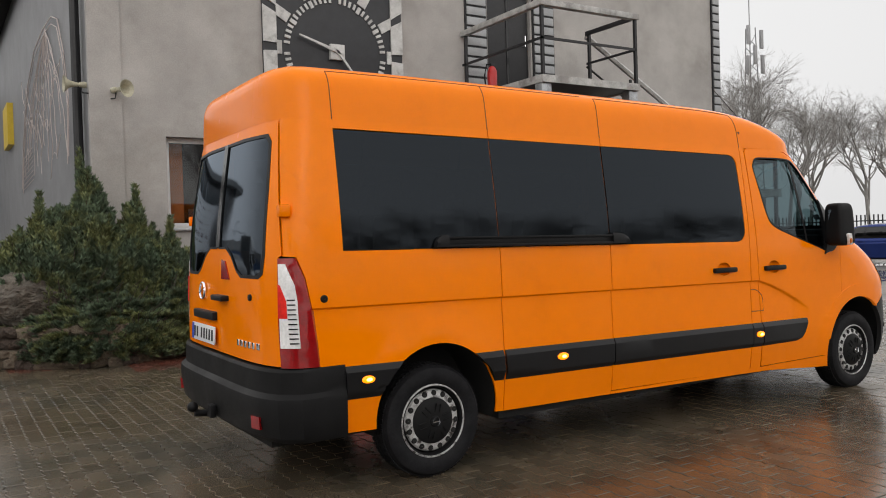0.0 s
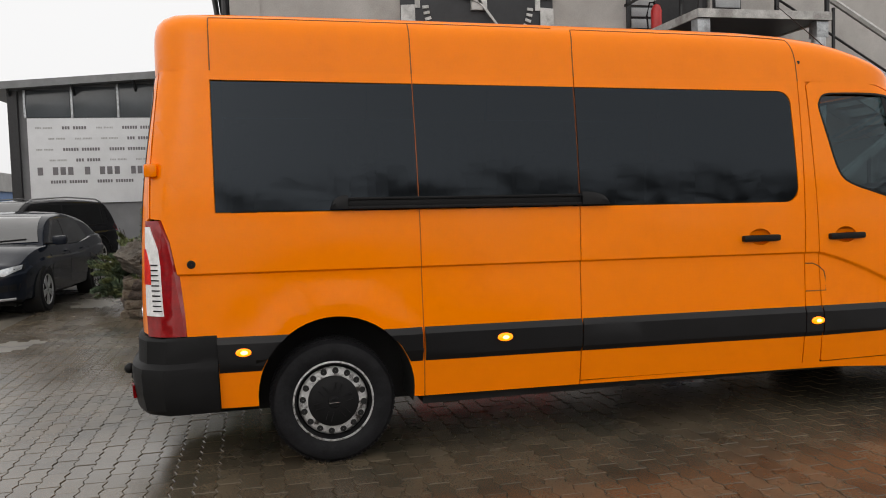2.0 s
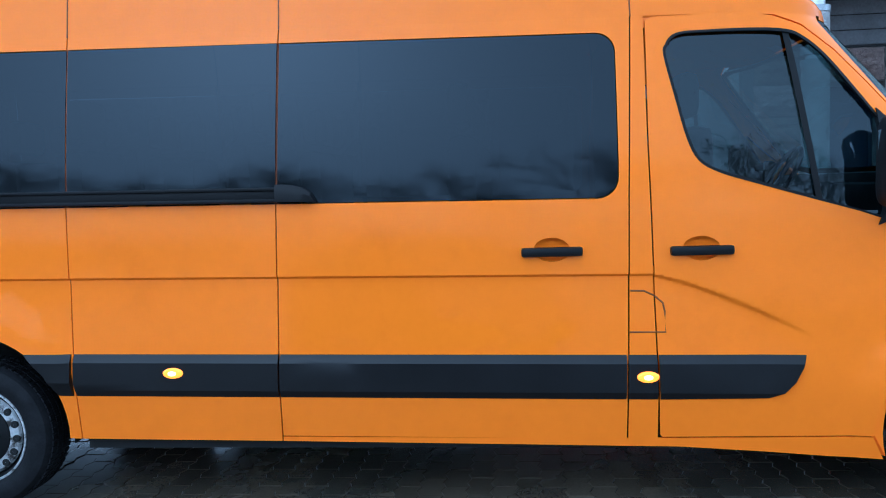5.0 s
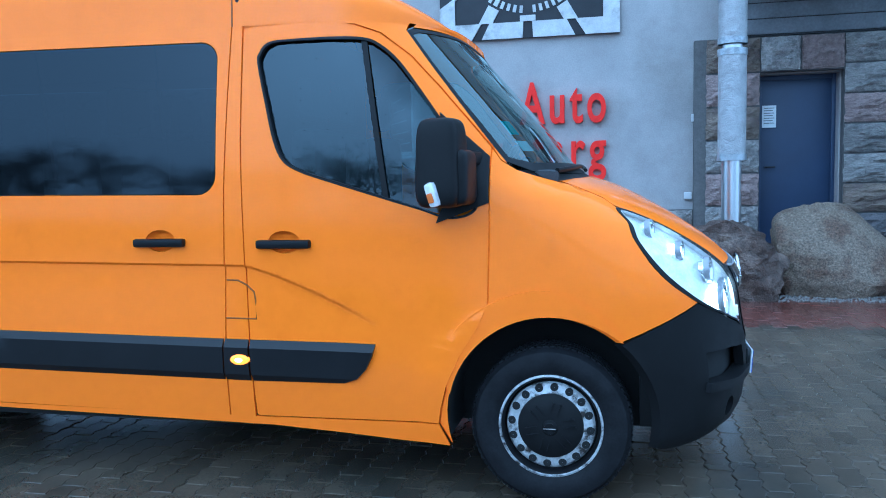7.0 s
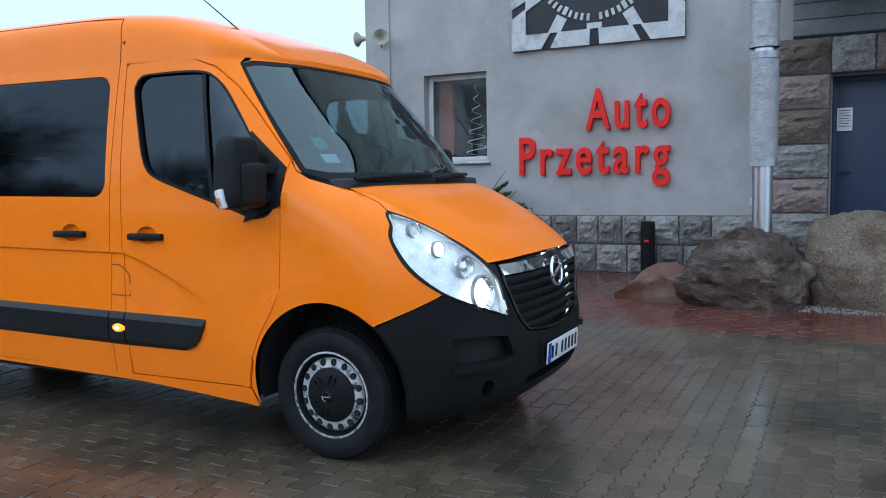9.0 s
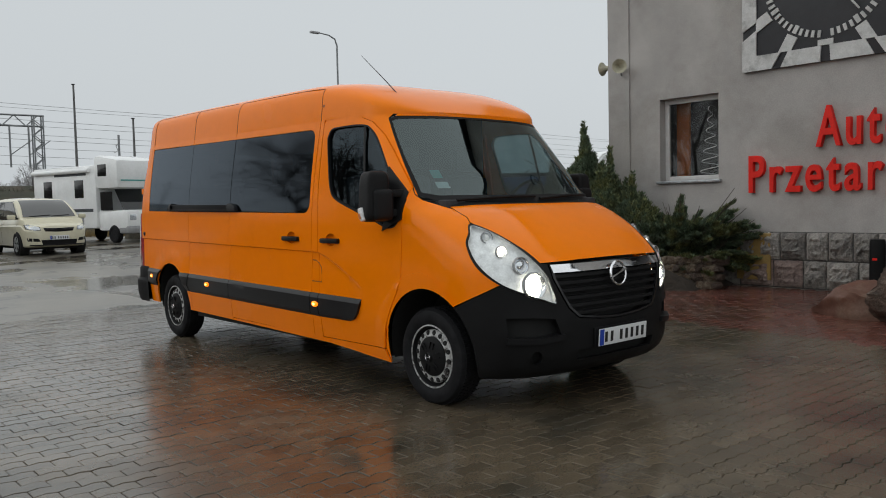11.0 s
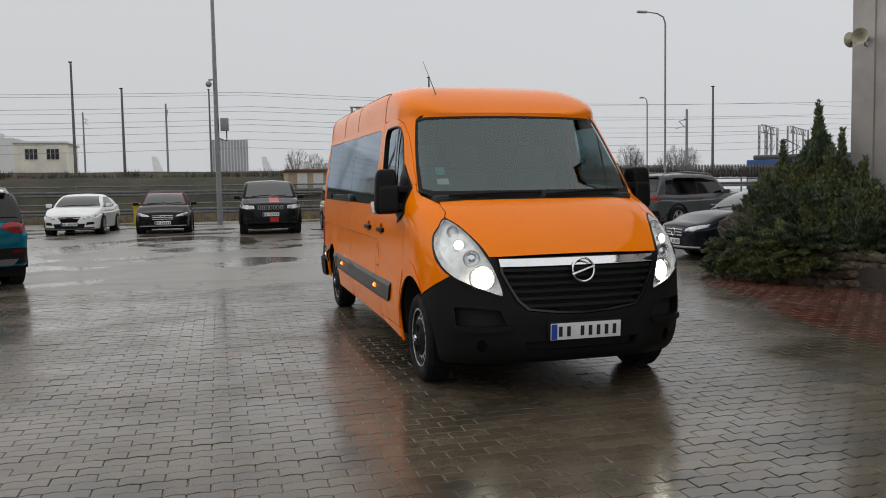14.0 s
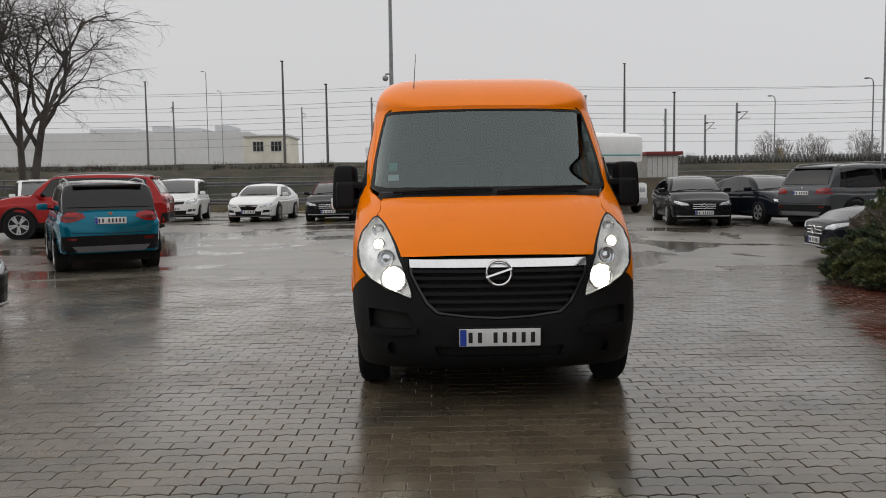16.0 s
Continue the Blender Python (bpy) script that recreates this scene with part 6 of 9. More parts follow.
for x in (FX + 0.1, FX + 1.2, FX + 2.3):
    z = fall * (x - FX)
    part("post", box((x, LY + 0.005, max(z - 0.1, -0.01)), (x + 0.04, LY + 0.045, z + 1.15)), BLACK_STEEL, stairs)
bm = bmesh.new()
vs = [bm.verts.new((x, LY - 0.03 + dy, z)) for dy in (0, 0.12) for x, z in ((SX1, SZ1 + 1.27), (FX + 0.05, 1.2), (FX + 0.05, 1.08), (SX1, SZ1 + 1.15))]
for f in ((0, 1, 2, 3), (7, 6, 5, 4), (0, 4, 5, 1), (1, 5, 6, 2), (2, 6, 7, 3), (3, 7, 4, 0)):
    bm.faces.new([vs[i] for i in f])
bmesh.ops.recalc_face_normals(bm, faces=bm.faces)
part("hand_rail", bm, WORN_WHITE, stairs, smooth=False)
part("mid_rail", tube([(SX1, LY + 0.02, SZ1 + 0.6), (FX + 0.1, LY + 0.02, 0.62)], 0.018, 6), BLACK_STEEL, stairs)

# ---- boulders, rubble wall, junipers ----
ROCK_DARK = material("dark_boulder", (0.078, 0.052, 0.038), 0.55, vary=0.5, scale=9, fine=60, bump=1.0, depth=0.016, tint=(0.15, 0.112, 0.086), tint_at=0.58, tint_scale=3.0)
ROCK_PALE = material("speckled_granite_boulder", (0.205, 0.16, 0.112), 0.65, vary=0.55, scale=45, fine=150, bump=1.0, depth=0.008, tint=(0.125, 0.08, 0.05), tint_at=0.54, tint_scale=2.5)
ROCK_RED = material("smooth_reddish_stone", (0.155, 0.074, 0.05), 0.5, vary=0.25, scale=3, fine=40, bump=0.2, tint=(0.18, 0.115, 0.085), tint_at=0.56, tint_scale=3)
PEBBLE = material("pale_gravel", (0.16, 0.152, 0.135), 0.7, vary=0.25, scale=9, by_island=0.4)


def boulder(name, label, at, size, seed, mat, angular=0.3, turn=0.0, sub=5, skew=0.0, layers=0.0):
    """A field boulder: a ball cut by split faces, roughened at three scales, with bedding ridges where it is layered."""
    bm = bmesh.new()
    bmesh.ops.create_icosphere(bm, subdivisions=sub, radius=1)
    r = random.Random(seed)
    planes = [(Vector((r.uniform(-1, 1), r.uniform(-1, 1), r.uniform(-0.7, 1))).normalized(), r.uniform(0.60, 0.9)) for _ in range(13)]
    off = Vector((seed * 3.1, seed * 1.7, 0))
    for v in bm.verts:
        p = v.co.copy()
        for no, d in planes:
            k = p.dot(no) - d
            if k > 0:
                p -= no * k * min(0.55 + angular, 1.0)
        p *= 1 + 0.13 * noise.noise(p * 1.6 + off) + angular * 0.09 * noise.noise(p * 4 + off) + 0.04 * noise.noise(p * 11 + off) + 0.014 * noise.noise(p * 30 + off)
        if layers:
            bed = Vector((p.x * 1.3, p.y * 1.3, p.z * 9 + p.x * 2.5)) + off
            p *= 1 - layers * abs(noise.noise(bed)) - 0.4 * layers * abs(noise.noise(bed * 2.3))
        p.z = max(p.z, -0.55)
        p.z += skew * p.x * max(p.z + 0.2, 0)
        v.co = Vector((p.x * size[0], p.y * size[1], (p.z + 0.5) * size[2]))
    ob = part(name, bm, mat, None, sharp=38 if angular > 0.2 else 80)
    ob.matrix_world = pose(at[0], at[1], -0.02, 0, 0, turn)
    return tagged(ob, label, "boulder", "boulders by the wall")


boulder("boulder", "dark angular boulder lying on the red paving", (5.61, 4.93), (0.76, 0.60, 0.67), 11, ROCK_DARK, 1.3, 20, 5, 0.22, 0.10)
boulder("boulder", "large rounded speckled granite boulder", (7.02, 5.42), (0.96, 0.66, 0.63), 5, ROCK_PALE, 0.3, 16, 5, -0.26)
boulder("boulder", "small smooth reddish boulder", (4.66, 4.95), (0.46, 0.30, 0.29), 9, ROCK_RED, 0.7, -15, 4, 0.75)
boulder("boulder", "rounded granite boulder behind the gravel strip", (8.2, 5.0), (0.5, 0.42, 0.5), 7, ROCK_PALE, 0.25, 30, 5, 0.0)
ROCK_GREY = material("weathered_grey_rock", (0.12, 0.105, 0.086), 0.8, vary=0.5, scale=4, fine=40, bump=1.0, depth=0.03, tint=(0.07, 0.055, 0.042), tint_at=0.5, tint_scale=5)
boulder("boulder", "long weathered grey rock lying on the bed wall", (-1.6, 6.2), (0.70, 0.38, 0.42), 14, ROCK_GREY, 0.6, -12, 5, -0.25, 0.14).location.z = 0.52
gravel_v, gravel_f = [], []
rg = random.Random(8)
for k in range(1500):
    x, y = rg.uniform(6.15, 8.4), rg.uniform(4.62, 5.5)
    s = rg.uniform(0.009, 0.023)
    i = len(gravel_v)
    gravel_v += [(x + s, y, 0.0), (x - 0.4 * s, y + 0.8 * s, 0.0), (x - 0.4 * s, y - 0.8 * s, 0.0), (x + rg.uniform(-0.3, 0.3) * s, y, s)]
    gravel_f += [(i, i + 1, i + 3), (i + 1, i + 2, i + 3), (i + 2, i, i + 3)]
me = bpy.data.meshes.new("gravel")
me.from_pydata(gravel_v, [], gravel_f)
me.materials.append(PEBBLE)
tagged(new("gravel", me), "pale gravel strewn between the boulders", "gravel", kind="stuff")

EARTH = material("dark_bed_soil", (0.035, 0.027, 0.02), 0.95, vary=0.4, scale=5, bump=0.6, depth=0.03)
bm = bmesh.new()
bmesh.ops.create_grid(bm, x_segments=26, y_segments=10, size=1)
for v in bm.verts:
    u, w = v.co.x, v.co.y
    v.co = Vector((-0.1 + u * 2.0, 6.5 + w * (0.95 if w > 0 else 0.5 + 0.75 * max(0, 1 - abs(u + 0.35) * 1.4)), (0.46 if u < 0.3 else 0.46 - 0.25 * (u - 0.3)) * (1 - abs(u) ** 8) * (1 - abs(w) ** 8) + 0.04 * noise.noise(v.co * 6) - 0.02))
tagged(part("planting_bed", bm, EARTH), "dark soil bed under the junipers", "bed", kind="structure")
wall_r = thing("rubble_wall", "low dry wall of rough field stones", "wall")
rw_ = random.Random(21)
rub = []
for s in range(6):
    bm = bmesh.new()
    bmesh.ops.create_icosphere(bm, subdivisions=2, radius=0.5)
    for v in bm.verts:
        v.co *= 1 + 0.35 * noise.noise(v.co * 2.3 + Vector((s * 5, 0, 0)))
        v.co = Vector([max(min(c, 0.4), -0.4) for c in v.co])
    me = bpy.data.meshes.new("field_stone")
    bm.to_mesh(me)
    bm.free()
    me.materials.append(ROCK_PALE if s % 3 else ROCK_DARK)
    rub.append(me)
for layer in range(4):
    for k in range(26):
        t = (k + 0.5 * (layer % 2)) / 26
        x, y = 0.35 + 1.75 * t, 5.75 + 0.85 * t + layer * 0.04
        ob = new("field_stone", rw_.choice(rub))
        ob.parent = wall_r
        ob.matrix_local = Matrix.LocRotScale((x, y, 0.05 + layer * 0.125), Euler((rw_.uniform(-0.4, 0.4), rw_.uniform(-0.3, 0.3), rw_.uniform(0, 6))), (rw_.uniform(0.16, 0.3), rw_.uniform(0.16, 0.26), rw_.uniform(0.12, 0.19)))
for (xa, ya), (xb, yb), n_, big in (((-2.02, 6.02), (-0.8, 5.2), 11, 1.35), ((-0.74, 5.2), (0.33, 5.75), 12, 1.1), ((-2.02, 6.1), (-2.1, 7.3), 9, 1.3)):
    for layer in range(4):
        for k in range(n_):
            t = (k + 0.5 * (layer % 2)) / n_
            ob = new("field_stone", rw_.choice(rub))
            ob.parent = wall_r
            ob.matrix_local = Matrix.LocRotScale((xa + (xb - xa) * t, ya + (yb - ya) * t + layer * 0.02, 0.05 + layer * 0.125), Euler((rw_.uniform(-0.3, 0.3), rw_.uniform(-0.2, 0.2), rw_.uniform(-0.5, 0.5))), (rw_.uniform(0.17, 0.25) * big, rw_.uniform(0.16, 0.24) * big, rw_.uniform(0.14, 0.19)))
JUNIPER = material("juniper_needles", (0.10, 0.138, 0.088), 0.6, vary=0.4, scale=2.5, fine=30, by_island=0.55, tint=(0.15, 0.165, 0.07), tint_at=0.52, tint_scale=2.2, spec=0.2)
BARK = material("brown_bark", (0.06, 0.045, 0.035), 0.9, vary=0.3, scale=10, bump=0.5)


def spray_mesh(branches, seed):
    """Needled plumes: slim blades along each branch, close to its axis and densest towards the tip."""
    r = random.Random(seed)
    vs, fs = [], []
    for base, tip, droop, wide, flat, per in branches:
        base, tip = Vector(base), Vector(tip)
        axis = (tip - base).normalized()
        side = axis.cross(Vector((0, 0, 1)))
        side = side.normalized() if side.length > 0.05 else Vector((1, 0, 0))
        up = side.cross(axis)
        steps = max(5, int((tip - base).length / 0.028))
        for i in range(steps):
            t = (i + r.random()) / steps
            p = base.lerp(tip, t) + Vector((0, 0, -droop * t * t))
            spread = wide * (1 - t) ** 0.8 + 0.012
            for _ in range(per):
                a, q = r.uniform(0, 2 * math.pi), math.sqrt(r.random())
                o = side * math.cos(a) * q + up * math.sin(a) * q * flat
                c = p + o * spread
                d = (axis * r.uniform(0.7, 1.2) + o * 0.9 + Vector((r.gauss(0, 0.2), r.gauss(0, 0.2), r.gauss(0.08, 0.2)))).normalized()
                ln = r.uniform(0.04, 0.085)
                w = d.cross(Vector((r.gauss(0, 1), r.gauss(0, 1), r.gauss(0, 1)))).normalized() * ln * r.uniform(0.16, 0.28)
                k = len(vs)
                vs += [c - w, c + w, c + d * ln]
                fs.append((k, k + 1, k + 2))
    me = bpy.data.meshes.new("foliage")
    me.from_pydata([tuple(v) for v in vs], [], fs)
    me.materials.append(JUNIPER)
    return me


def juniper(label, at, height, radius, upright, seed, count, lean=(0, 0)):
    r = random.Random(seed)
    j = thing("juniper", label, "bush", "junipers at the wall corner", at=pose(at[0], at[1], 0.1))
    br = []
    for k in range(count):
        a = r.uniform(0, 2 * math.pi)
        if upright:
            q = math.sqrt(r.random())
            crest = height * (1 - 0.5 * q ** 1.5) * (0.88 + 0.2 * noise.noise(Vector((2.2 * q * math.cos(a) + seed, 2.2 * q * math.sin(a), 0))))
            top_ = crest * (1 if r.random() < 0.4 else r.uniform(0.3, 1.0))
            ln = r.uniform(0.28, 0.6) * (1.25 if q < 0.3 else 1)
            rad = radius * q * (0.75 + 0.35 * (1 - top_ / height))
            out = 0.35 * ln * q * (1.6 - top_ / height)
            base = (rad * math.cos(a), rad * math.sin(a), max(top_ - ln, 0.02))
            br.append((base, (base[0] + out * math.cos(a) + lean[0] * top_, base[1] + out * math.sin(a) + lean[1] * top_, top_), 0, r.uniform(0.06, 0.11), 1.0, 15))
        else:
            far_ = radius * r.uniform(0.4, 1.0)
            z = height * r.uniform(0.2, 1.0) * (1.15 - 0.55 * far_ / radius)
            n_ = far_ * r.uniform(0.25, 0.55)
            base = (n_ * math.cos(a), n_ * math.sin(a) * 0.8, z * 0.55)
            tip = (far_ * math.cos(a) + lean[0], far_ * math.sin(a) * 0.8 + lean[1], z + 0.10)
            br.append((base, tip, 0.22, r.uniform(0.09, 0.17), 0.3, 24))
    if upright:
        for k in range(9):
            z = height * (0.55 + 0.055 * k)
            a = r.uniform(0, 6.3)
            br.append(((0, 0, z - 0.25), (0.1 * (1 - k / 9) * math.cos(a), 0.1 * (1 - k / 9) * math.sin(a), z + 0.16), 0, 0.09 - 0.006 * k, 1.0, 16))
    ob = new("foliage", spray_mesh(br, seed + 1))
    ob.parent = j
    bm = bmesh.new()
    tube_into(bm, [(0, 0, -0.12), (0, 0, height * (0.85 if upright else 0.3))], 0.05, 6, 0.012)
    for b in br[::3]:
        tube_into(bm, [(b[0][0] * 0.3, b[0][1] * 0.3, b[0][2] * 0.4), b[0], b[1]], 0.012, 4, 0.004)
    part("branch_work", bm, BARK, j)


juniper("tall dark green juniper growing by the wall corner", (-0.80, 7.0), 2.55, 0.62, True, 31, 330)
juniper("pointed juniper in front of the grey wall", (-0.12, 6.85), 2.05, 0.55, True, 32, 260)
juniper("upright juniper with feathery tips", (-1.35, 6.75), 1.95, 0.66, True, 33, 300)
juniper("rounded juniper beside the window", (0.35, 6.85), 1.6, 0.62, True, 39, 260)
juniper("spreading juniper over the bed edge", (-0.75, 5.85), 0.9, 1.0, False, 34, 230)
juniper("spreading juniper over the bed edge", (0.0, 6.0), 1.0, 1.05, False, 35, 210)
juniper("spreading juniper over the bed edge", (0.7, 6.75), 1.15, 0.8, False, 36, 160, (0.1, 0))
juniper("low juniper hanging over the bed wall", (-1.05, 5.75), 0.55, 0.62, False, 41, 170)
juniper("low juniper hanging over the bed wall", (-0.4, 5.55), 0.6, 0.62, False, 42, 180)
juniper("low juniper hanging over the bed wall", (0.05, 5.95), 0.65, 0.5, False, 43, 130)
juniper("low juniper trailing down to the paving", (-1.25, 5.85), 0.5, 0.5, False, 51, 170, (0.0, -0.05))
juniper("low juniper trailing down to the paving", (-0.75, 5.55), 0.5, 0.6, False, 52, 230, (0.0, -0.05))
juniper("low juniper trailing down to the paving", (-0.2, 5.65), 0.5, 0.6, False, 53, 220, (0.0, -0.05))
juniper("low juniper spreading behind the grey rock", (-1.95, 6.95), 1.25, 0.75, False, 40, 110)
juniper("low juniper reaching along the wall", (1.3, 7.0), 1.6, 0.9, False, 37, 170, (0.3, 0.0))
juniper("spreading juniper over the field stones", (-1.0, 6.5), 1.3, 0.8, False, 38, 150, (0.1, -0.1))

# ---- parked vehicles ----
from mathutils import bvhtree
CAR_GLASS = glass("car_window_glass", (0.05, 0.058, 0.062), 0.03, 1.6)
CAR_SCREEN = glass("car_windscreen", (0.07, 0.082, 0.084), 0.02, 2.25)
ALLOY = material("silver_alloy", (0.5, 0.51, 0.52), 0.35, 0.6, vary=0.1, scale=9)
CAR_LAMP = material("clear_car_lamp", (0.62, 0.65, 0.68), 0.12, 0.5, vary=0.3, scale=22, fine=60, bump=0.2)
RED_CAR_LAMP = material("dull_red_lamp", (0.30, 0.008, 0.012), 0.15, vary=0.25, scale=20)
SILVER_PLASTIC = material("silver_plastic", (0.3, 0.3, 0.31), 0.45, 0.2, vary=0.1)


DARK_RED = material("dark_red_reflector", (0.12, 0.006, 0.008), 0.2, vary=0.2)
PAINT_DULL = material("dull_grey_plastic", (0.1, 0.1, 0.105), 0.5, vary=0.15)


def car_paint(name, colour, metal=0.35, spec=0.45):
    return material(name, colour, 0.11, metal, vary=0.05, scale=2, fine=14, rough_vary=0.04, spec=spec)


BODIES = {
    # length, width, roof height, wheelbase, wheel radius; heights of the shoulder, nose, bonnet's end, boot and sill;
    # lengths from the middle: windscreen foot, roof front, roof rear, rear glass foot
    "sedan": dict(L=4.65, W=1.80, H=1.44, wb=2.70, r=0.32, belt=0.95, nose=0.72, bonnet=0.97, boot=1.05, sill=0.20, xa=1.12, xb=0.30, xc=-0.95, xd=-1.85),
    "coupe": dict(L=4.70, W=1.84, H=1.39, wb=2.73, r=0.34, belt=0.94, nose=0.70, bonnet=0.94, boot=1.02, sill=0.18, xa=0.95, xb=0.10, xc=-0.85, xd=-1.90),
    "suv": dict(L=4.18, W=1.78, H=1.61, wb=2.50, r=0.34, belt=1.06, nose=0.92, bonnet=1.08, boot=1.10, sill=0.30, xa=0.98, xb=0.38, xc=-1.70, xd=-1.98),
    "big_suv": dict(L=4.80, W=1.94, H=1.74, wb=2.90, r=0.38, belt=1.12, nose=0.98, bonnet=1.17, boot=1.16, sill=0.30, xa=1.15, xb=0.50, xc=-1.90, xd=-2.25),
    "mpv": dict(L=4.45, W=1.80, H=1.65, wb=2.72, r=0.32, belt=1.03, nose=0.84, bonnet=1.06, boot=1.05, sill=0.22, xa=1.50, xb=0.55, xc=-1.80, xd=-2.08),
}
# headlamp, tail lamp and grille outlines: shares of the half width, and heights over the nose or boot line
FACES = {
    "sedan": dict(head=[(0.44, -0.14), (0.50, -0.075), (0.80, 0.0), (0.90, 0.02), (0.90, -0.05), (0.72, -0.14)], tail=[(0.50, -0.27), (0.52, -0.15), (0.93, -0.12), (0.95, -0.26), (0.75, -0.30)], grille=[(0.0, -0.06), (0.40, -0.065), (0.43, -0.13), (0.36, -0.24), (0.0, -0.26)]),
    "coupe": dict(head=[(0.46, -0.16), (0.50, -0.10), (0.86, 0.0), (0.92, -0.02), (0.84, -0.10), (0.64, -0.15)], tail=[(0.45, -0.27), (0.48, -0.17), (0.93, -0.13), (0.95, -0.24), (0.75, -0.29)], grille=[(0.0, -0.07), (0.40, -0.08), (0.27, -0.25), (0.47, -0.46), (0.0, -0.47)]),
    "suv": dict(head=[(0.52, -0.16), (0.54, -0.04), (0.90, 0.0), (0.93, -0.12), (0.75, -0.17)], tail=[(0.46, -0.13), (0.50, -0.055), (0.72, -0.02), (0.965, -0.035), (0.975, -0.14), (0.82, -0.21), (0.66, -0.20)], grille=[(0.0, -0.05), (0.49, -0.05), (0.47, -0.17), (0.0, -0.18)]),
    "big_suv": dict(head=[(0.50, -0.17), (0.52, -0.05), (0.90, -0.02), (0.93, -0.13), (0.74, -0.18)], tail=[(0.50, -0.20), (0.54, -0.09), (0.96, -0.04), (0.97, -0.19), (0.80, -0.22)], grille=[(0.0, -0.05), (0.46, -0.05), (0.44, -0.20), (0.0, -0.21)]),
    "mpv": dict(head=[(0.53, -0.13), (0.56, -0.03), (0.84, 0.05), (0.91, 0.03), (0.89, -0.09), (0.70, -0.14)], tail=[(0.66, -0.25), (0.68, 0.05), (0.92, 0.25), (0.95, 0.0), (0.93, -0.25)], grille=[(0.0, -0.07), (0.46, -0.06), (0.42, -0.16), (0.0, -0.18)]),
}


def car(kind, paint, at, label, rails=False, name="parked_car", stripe=None, black_roof=False, grille_chrome=False, lower=None, bars=0, slots=0, roof_mat=None):
    """A parked car: a lofted body with its cabin, onto whose skin lamps, grilles, glass and mouldings are laid."""
    p, face = BODIES[kind], FACES[kind]
    L, W, H, belt, r = p["L"], p["W"], p["H"], p["belt"], p["r"]
    half, tall = L / 2, kind in ("suv", "big_suv", "mpv")
    c = thing(name, label, "car", "parked cars", at=pose(0, 0, lot(at.translation.x)) @ at)
    top = curve([-half, -half + 0.03, -half + 0.12, max(p["xd"] + 0.1, -half + 0.3), p["xc"] + 0.5, p["xa"] + 0.05, (p["xa"] + half) / 2, half - 0.32, half - 0.10, half - 0.03, half],
                [p["boot"] - 0.16, p["boot"] - 0.07, p["boot"] - 0.02, p["boot"], belt, p["bonnet"], p["bonnet"] * 0.55 + p["nose"] * 0.45 + 0.05, p["nose"] + 0.045, p["nose"], p["nose"] - 0.05, p["nose"] - 0.14])
    width = curve([-half, -half + 0.03, -half + 0.12, -half + 0.45, -0.2, half - 0.95, half - 0.5, half - 0.25, half - 0.1, half - 0.03, half], [0.76, 0.86, 0.94, 0.985, 1.0, 0.995, 0.965, 0.90, 0.79, 0.68, 0.56])
    xs = sorted([-half, -half + 0.015, -half + 0.04, -half + 0.09, -half + 0.18, -half + 0.35, half, half - 0.015, half - 0.04, half - 0.09, half - 0.18, half - 0.32] + [float(v) for v in np.linspace(-half + 0.55, half - 0.5, 15)])
    bm = bmesh.new()
    rows = []
    for x in xs:
        w, t = W / 2 * width(x), top(x)
        e = max(0.0, 1 - (half - abs(x)) / 0.25)
        lo = p["sill"] + 0.05 * e
        arch = max([0.018 * max(0.0, 1 - abs(x - s * p["wb"] / 2) / (r * 1.5)) for s in (1, -1)])
        sh = t - lo
        pts = [(0.70, lo), (0.90, lo + 0.015), (0.955, lo + 0.05), (0.965, lo + 0.16 * sh), (0.975 + arch, lo + 0.34 * sh), (0.985 + arch, lo + 0.52 * sh), (0.998 + arch, lo + 0.66 * sh), (1.0, lo + 0.73 * sh), (0.972, lo + 0.77 * sh), (0.955, lo + 0.88 * sh), (0.925, lo + 0.955 * sh), (0.87, lo + 0.99 * sh), (0.72, t + 0.006), (0.36, t + 0.022), (0, t + 0.027)]
        rows.append([bm.verts.new((x, y * w, z)) for y, z in pts] + [bm.verts.new((x, -y * w, z)) for y, z in reversed(pts[:-1])])
    for a, b in zip(rows, rows[1:]):
        for i in range(len(a) - 1):
            bm.faces.new((a[i], a[i + 1], b[i + 1], b[i]))
        bm.faces.new((a[-1], a[0], b[0], b[-1]))
    bm.faces.new(rows[0])
    bm.faces.new(rows[-1][::-1])
    roof_z = curve([p["xd"] - 0.03, (p["xd"] + p["xc"]) / 2, p["xc"], p["xc"] * 0.5 + p["xb"] * 0.5, p["xb"], (p["xb"] * 0.45 + p["xa"] * 0.55), p["xa"]],
                   [p["boot"] - 0.03, (p["boot"] + H) / 2 + 0.05, H - 0.065, H, H - 0.05, (H + p["bonnet"]) / 2 + 0.03, p["bonnet"] - 0.02])
    base = curve([p["xd"] - 0.1, p["xc"], 0, p["xa"]], [p["boot"] - 0.1, belt - 0.06, belt - 0.06, p["bonnet"] - 0.1])
    inset = 0.80 if tall else 0.74

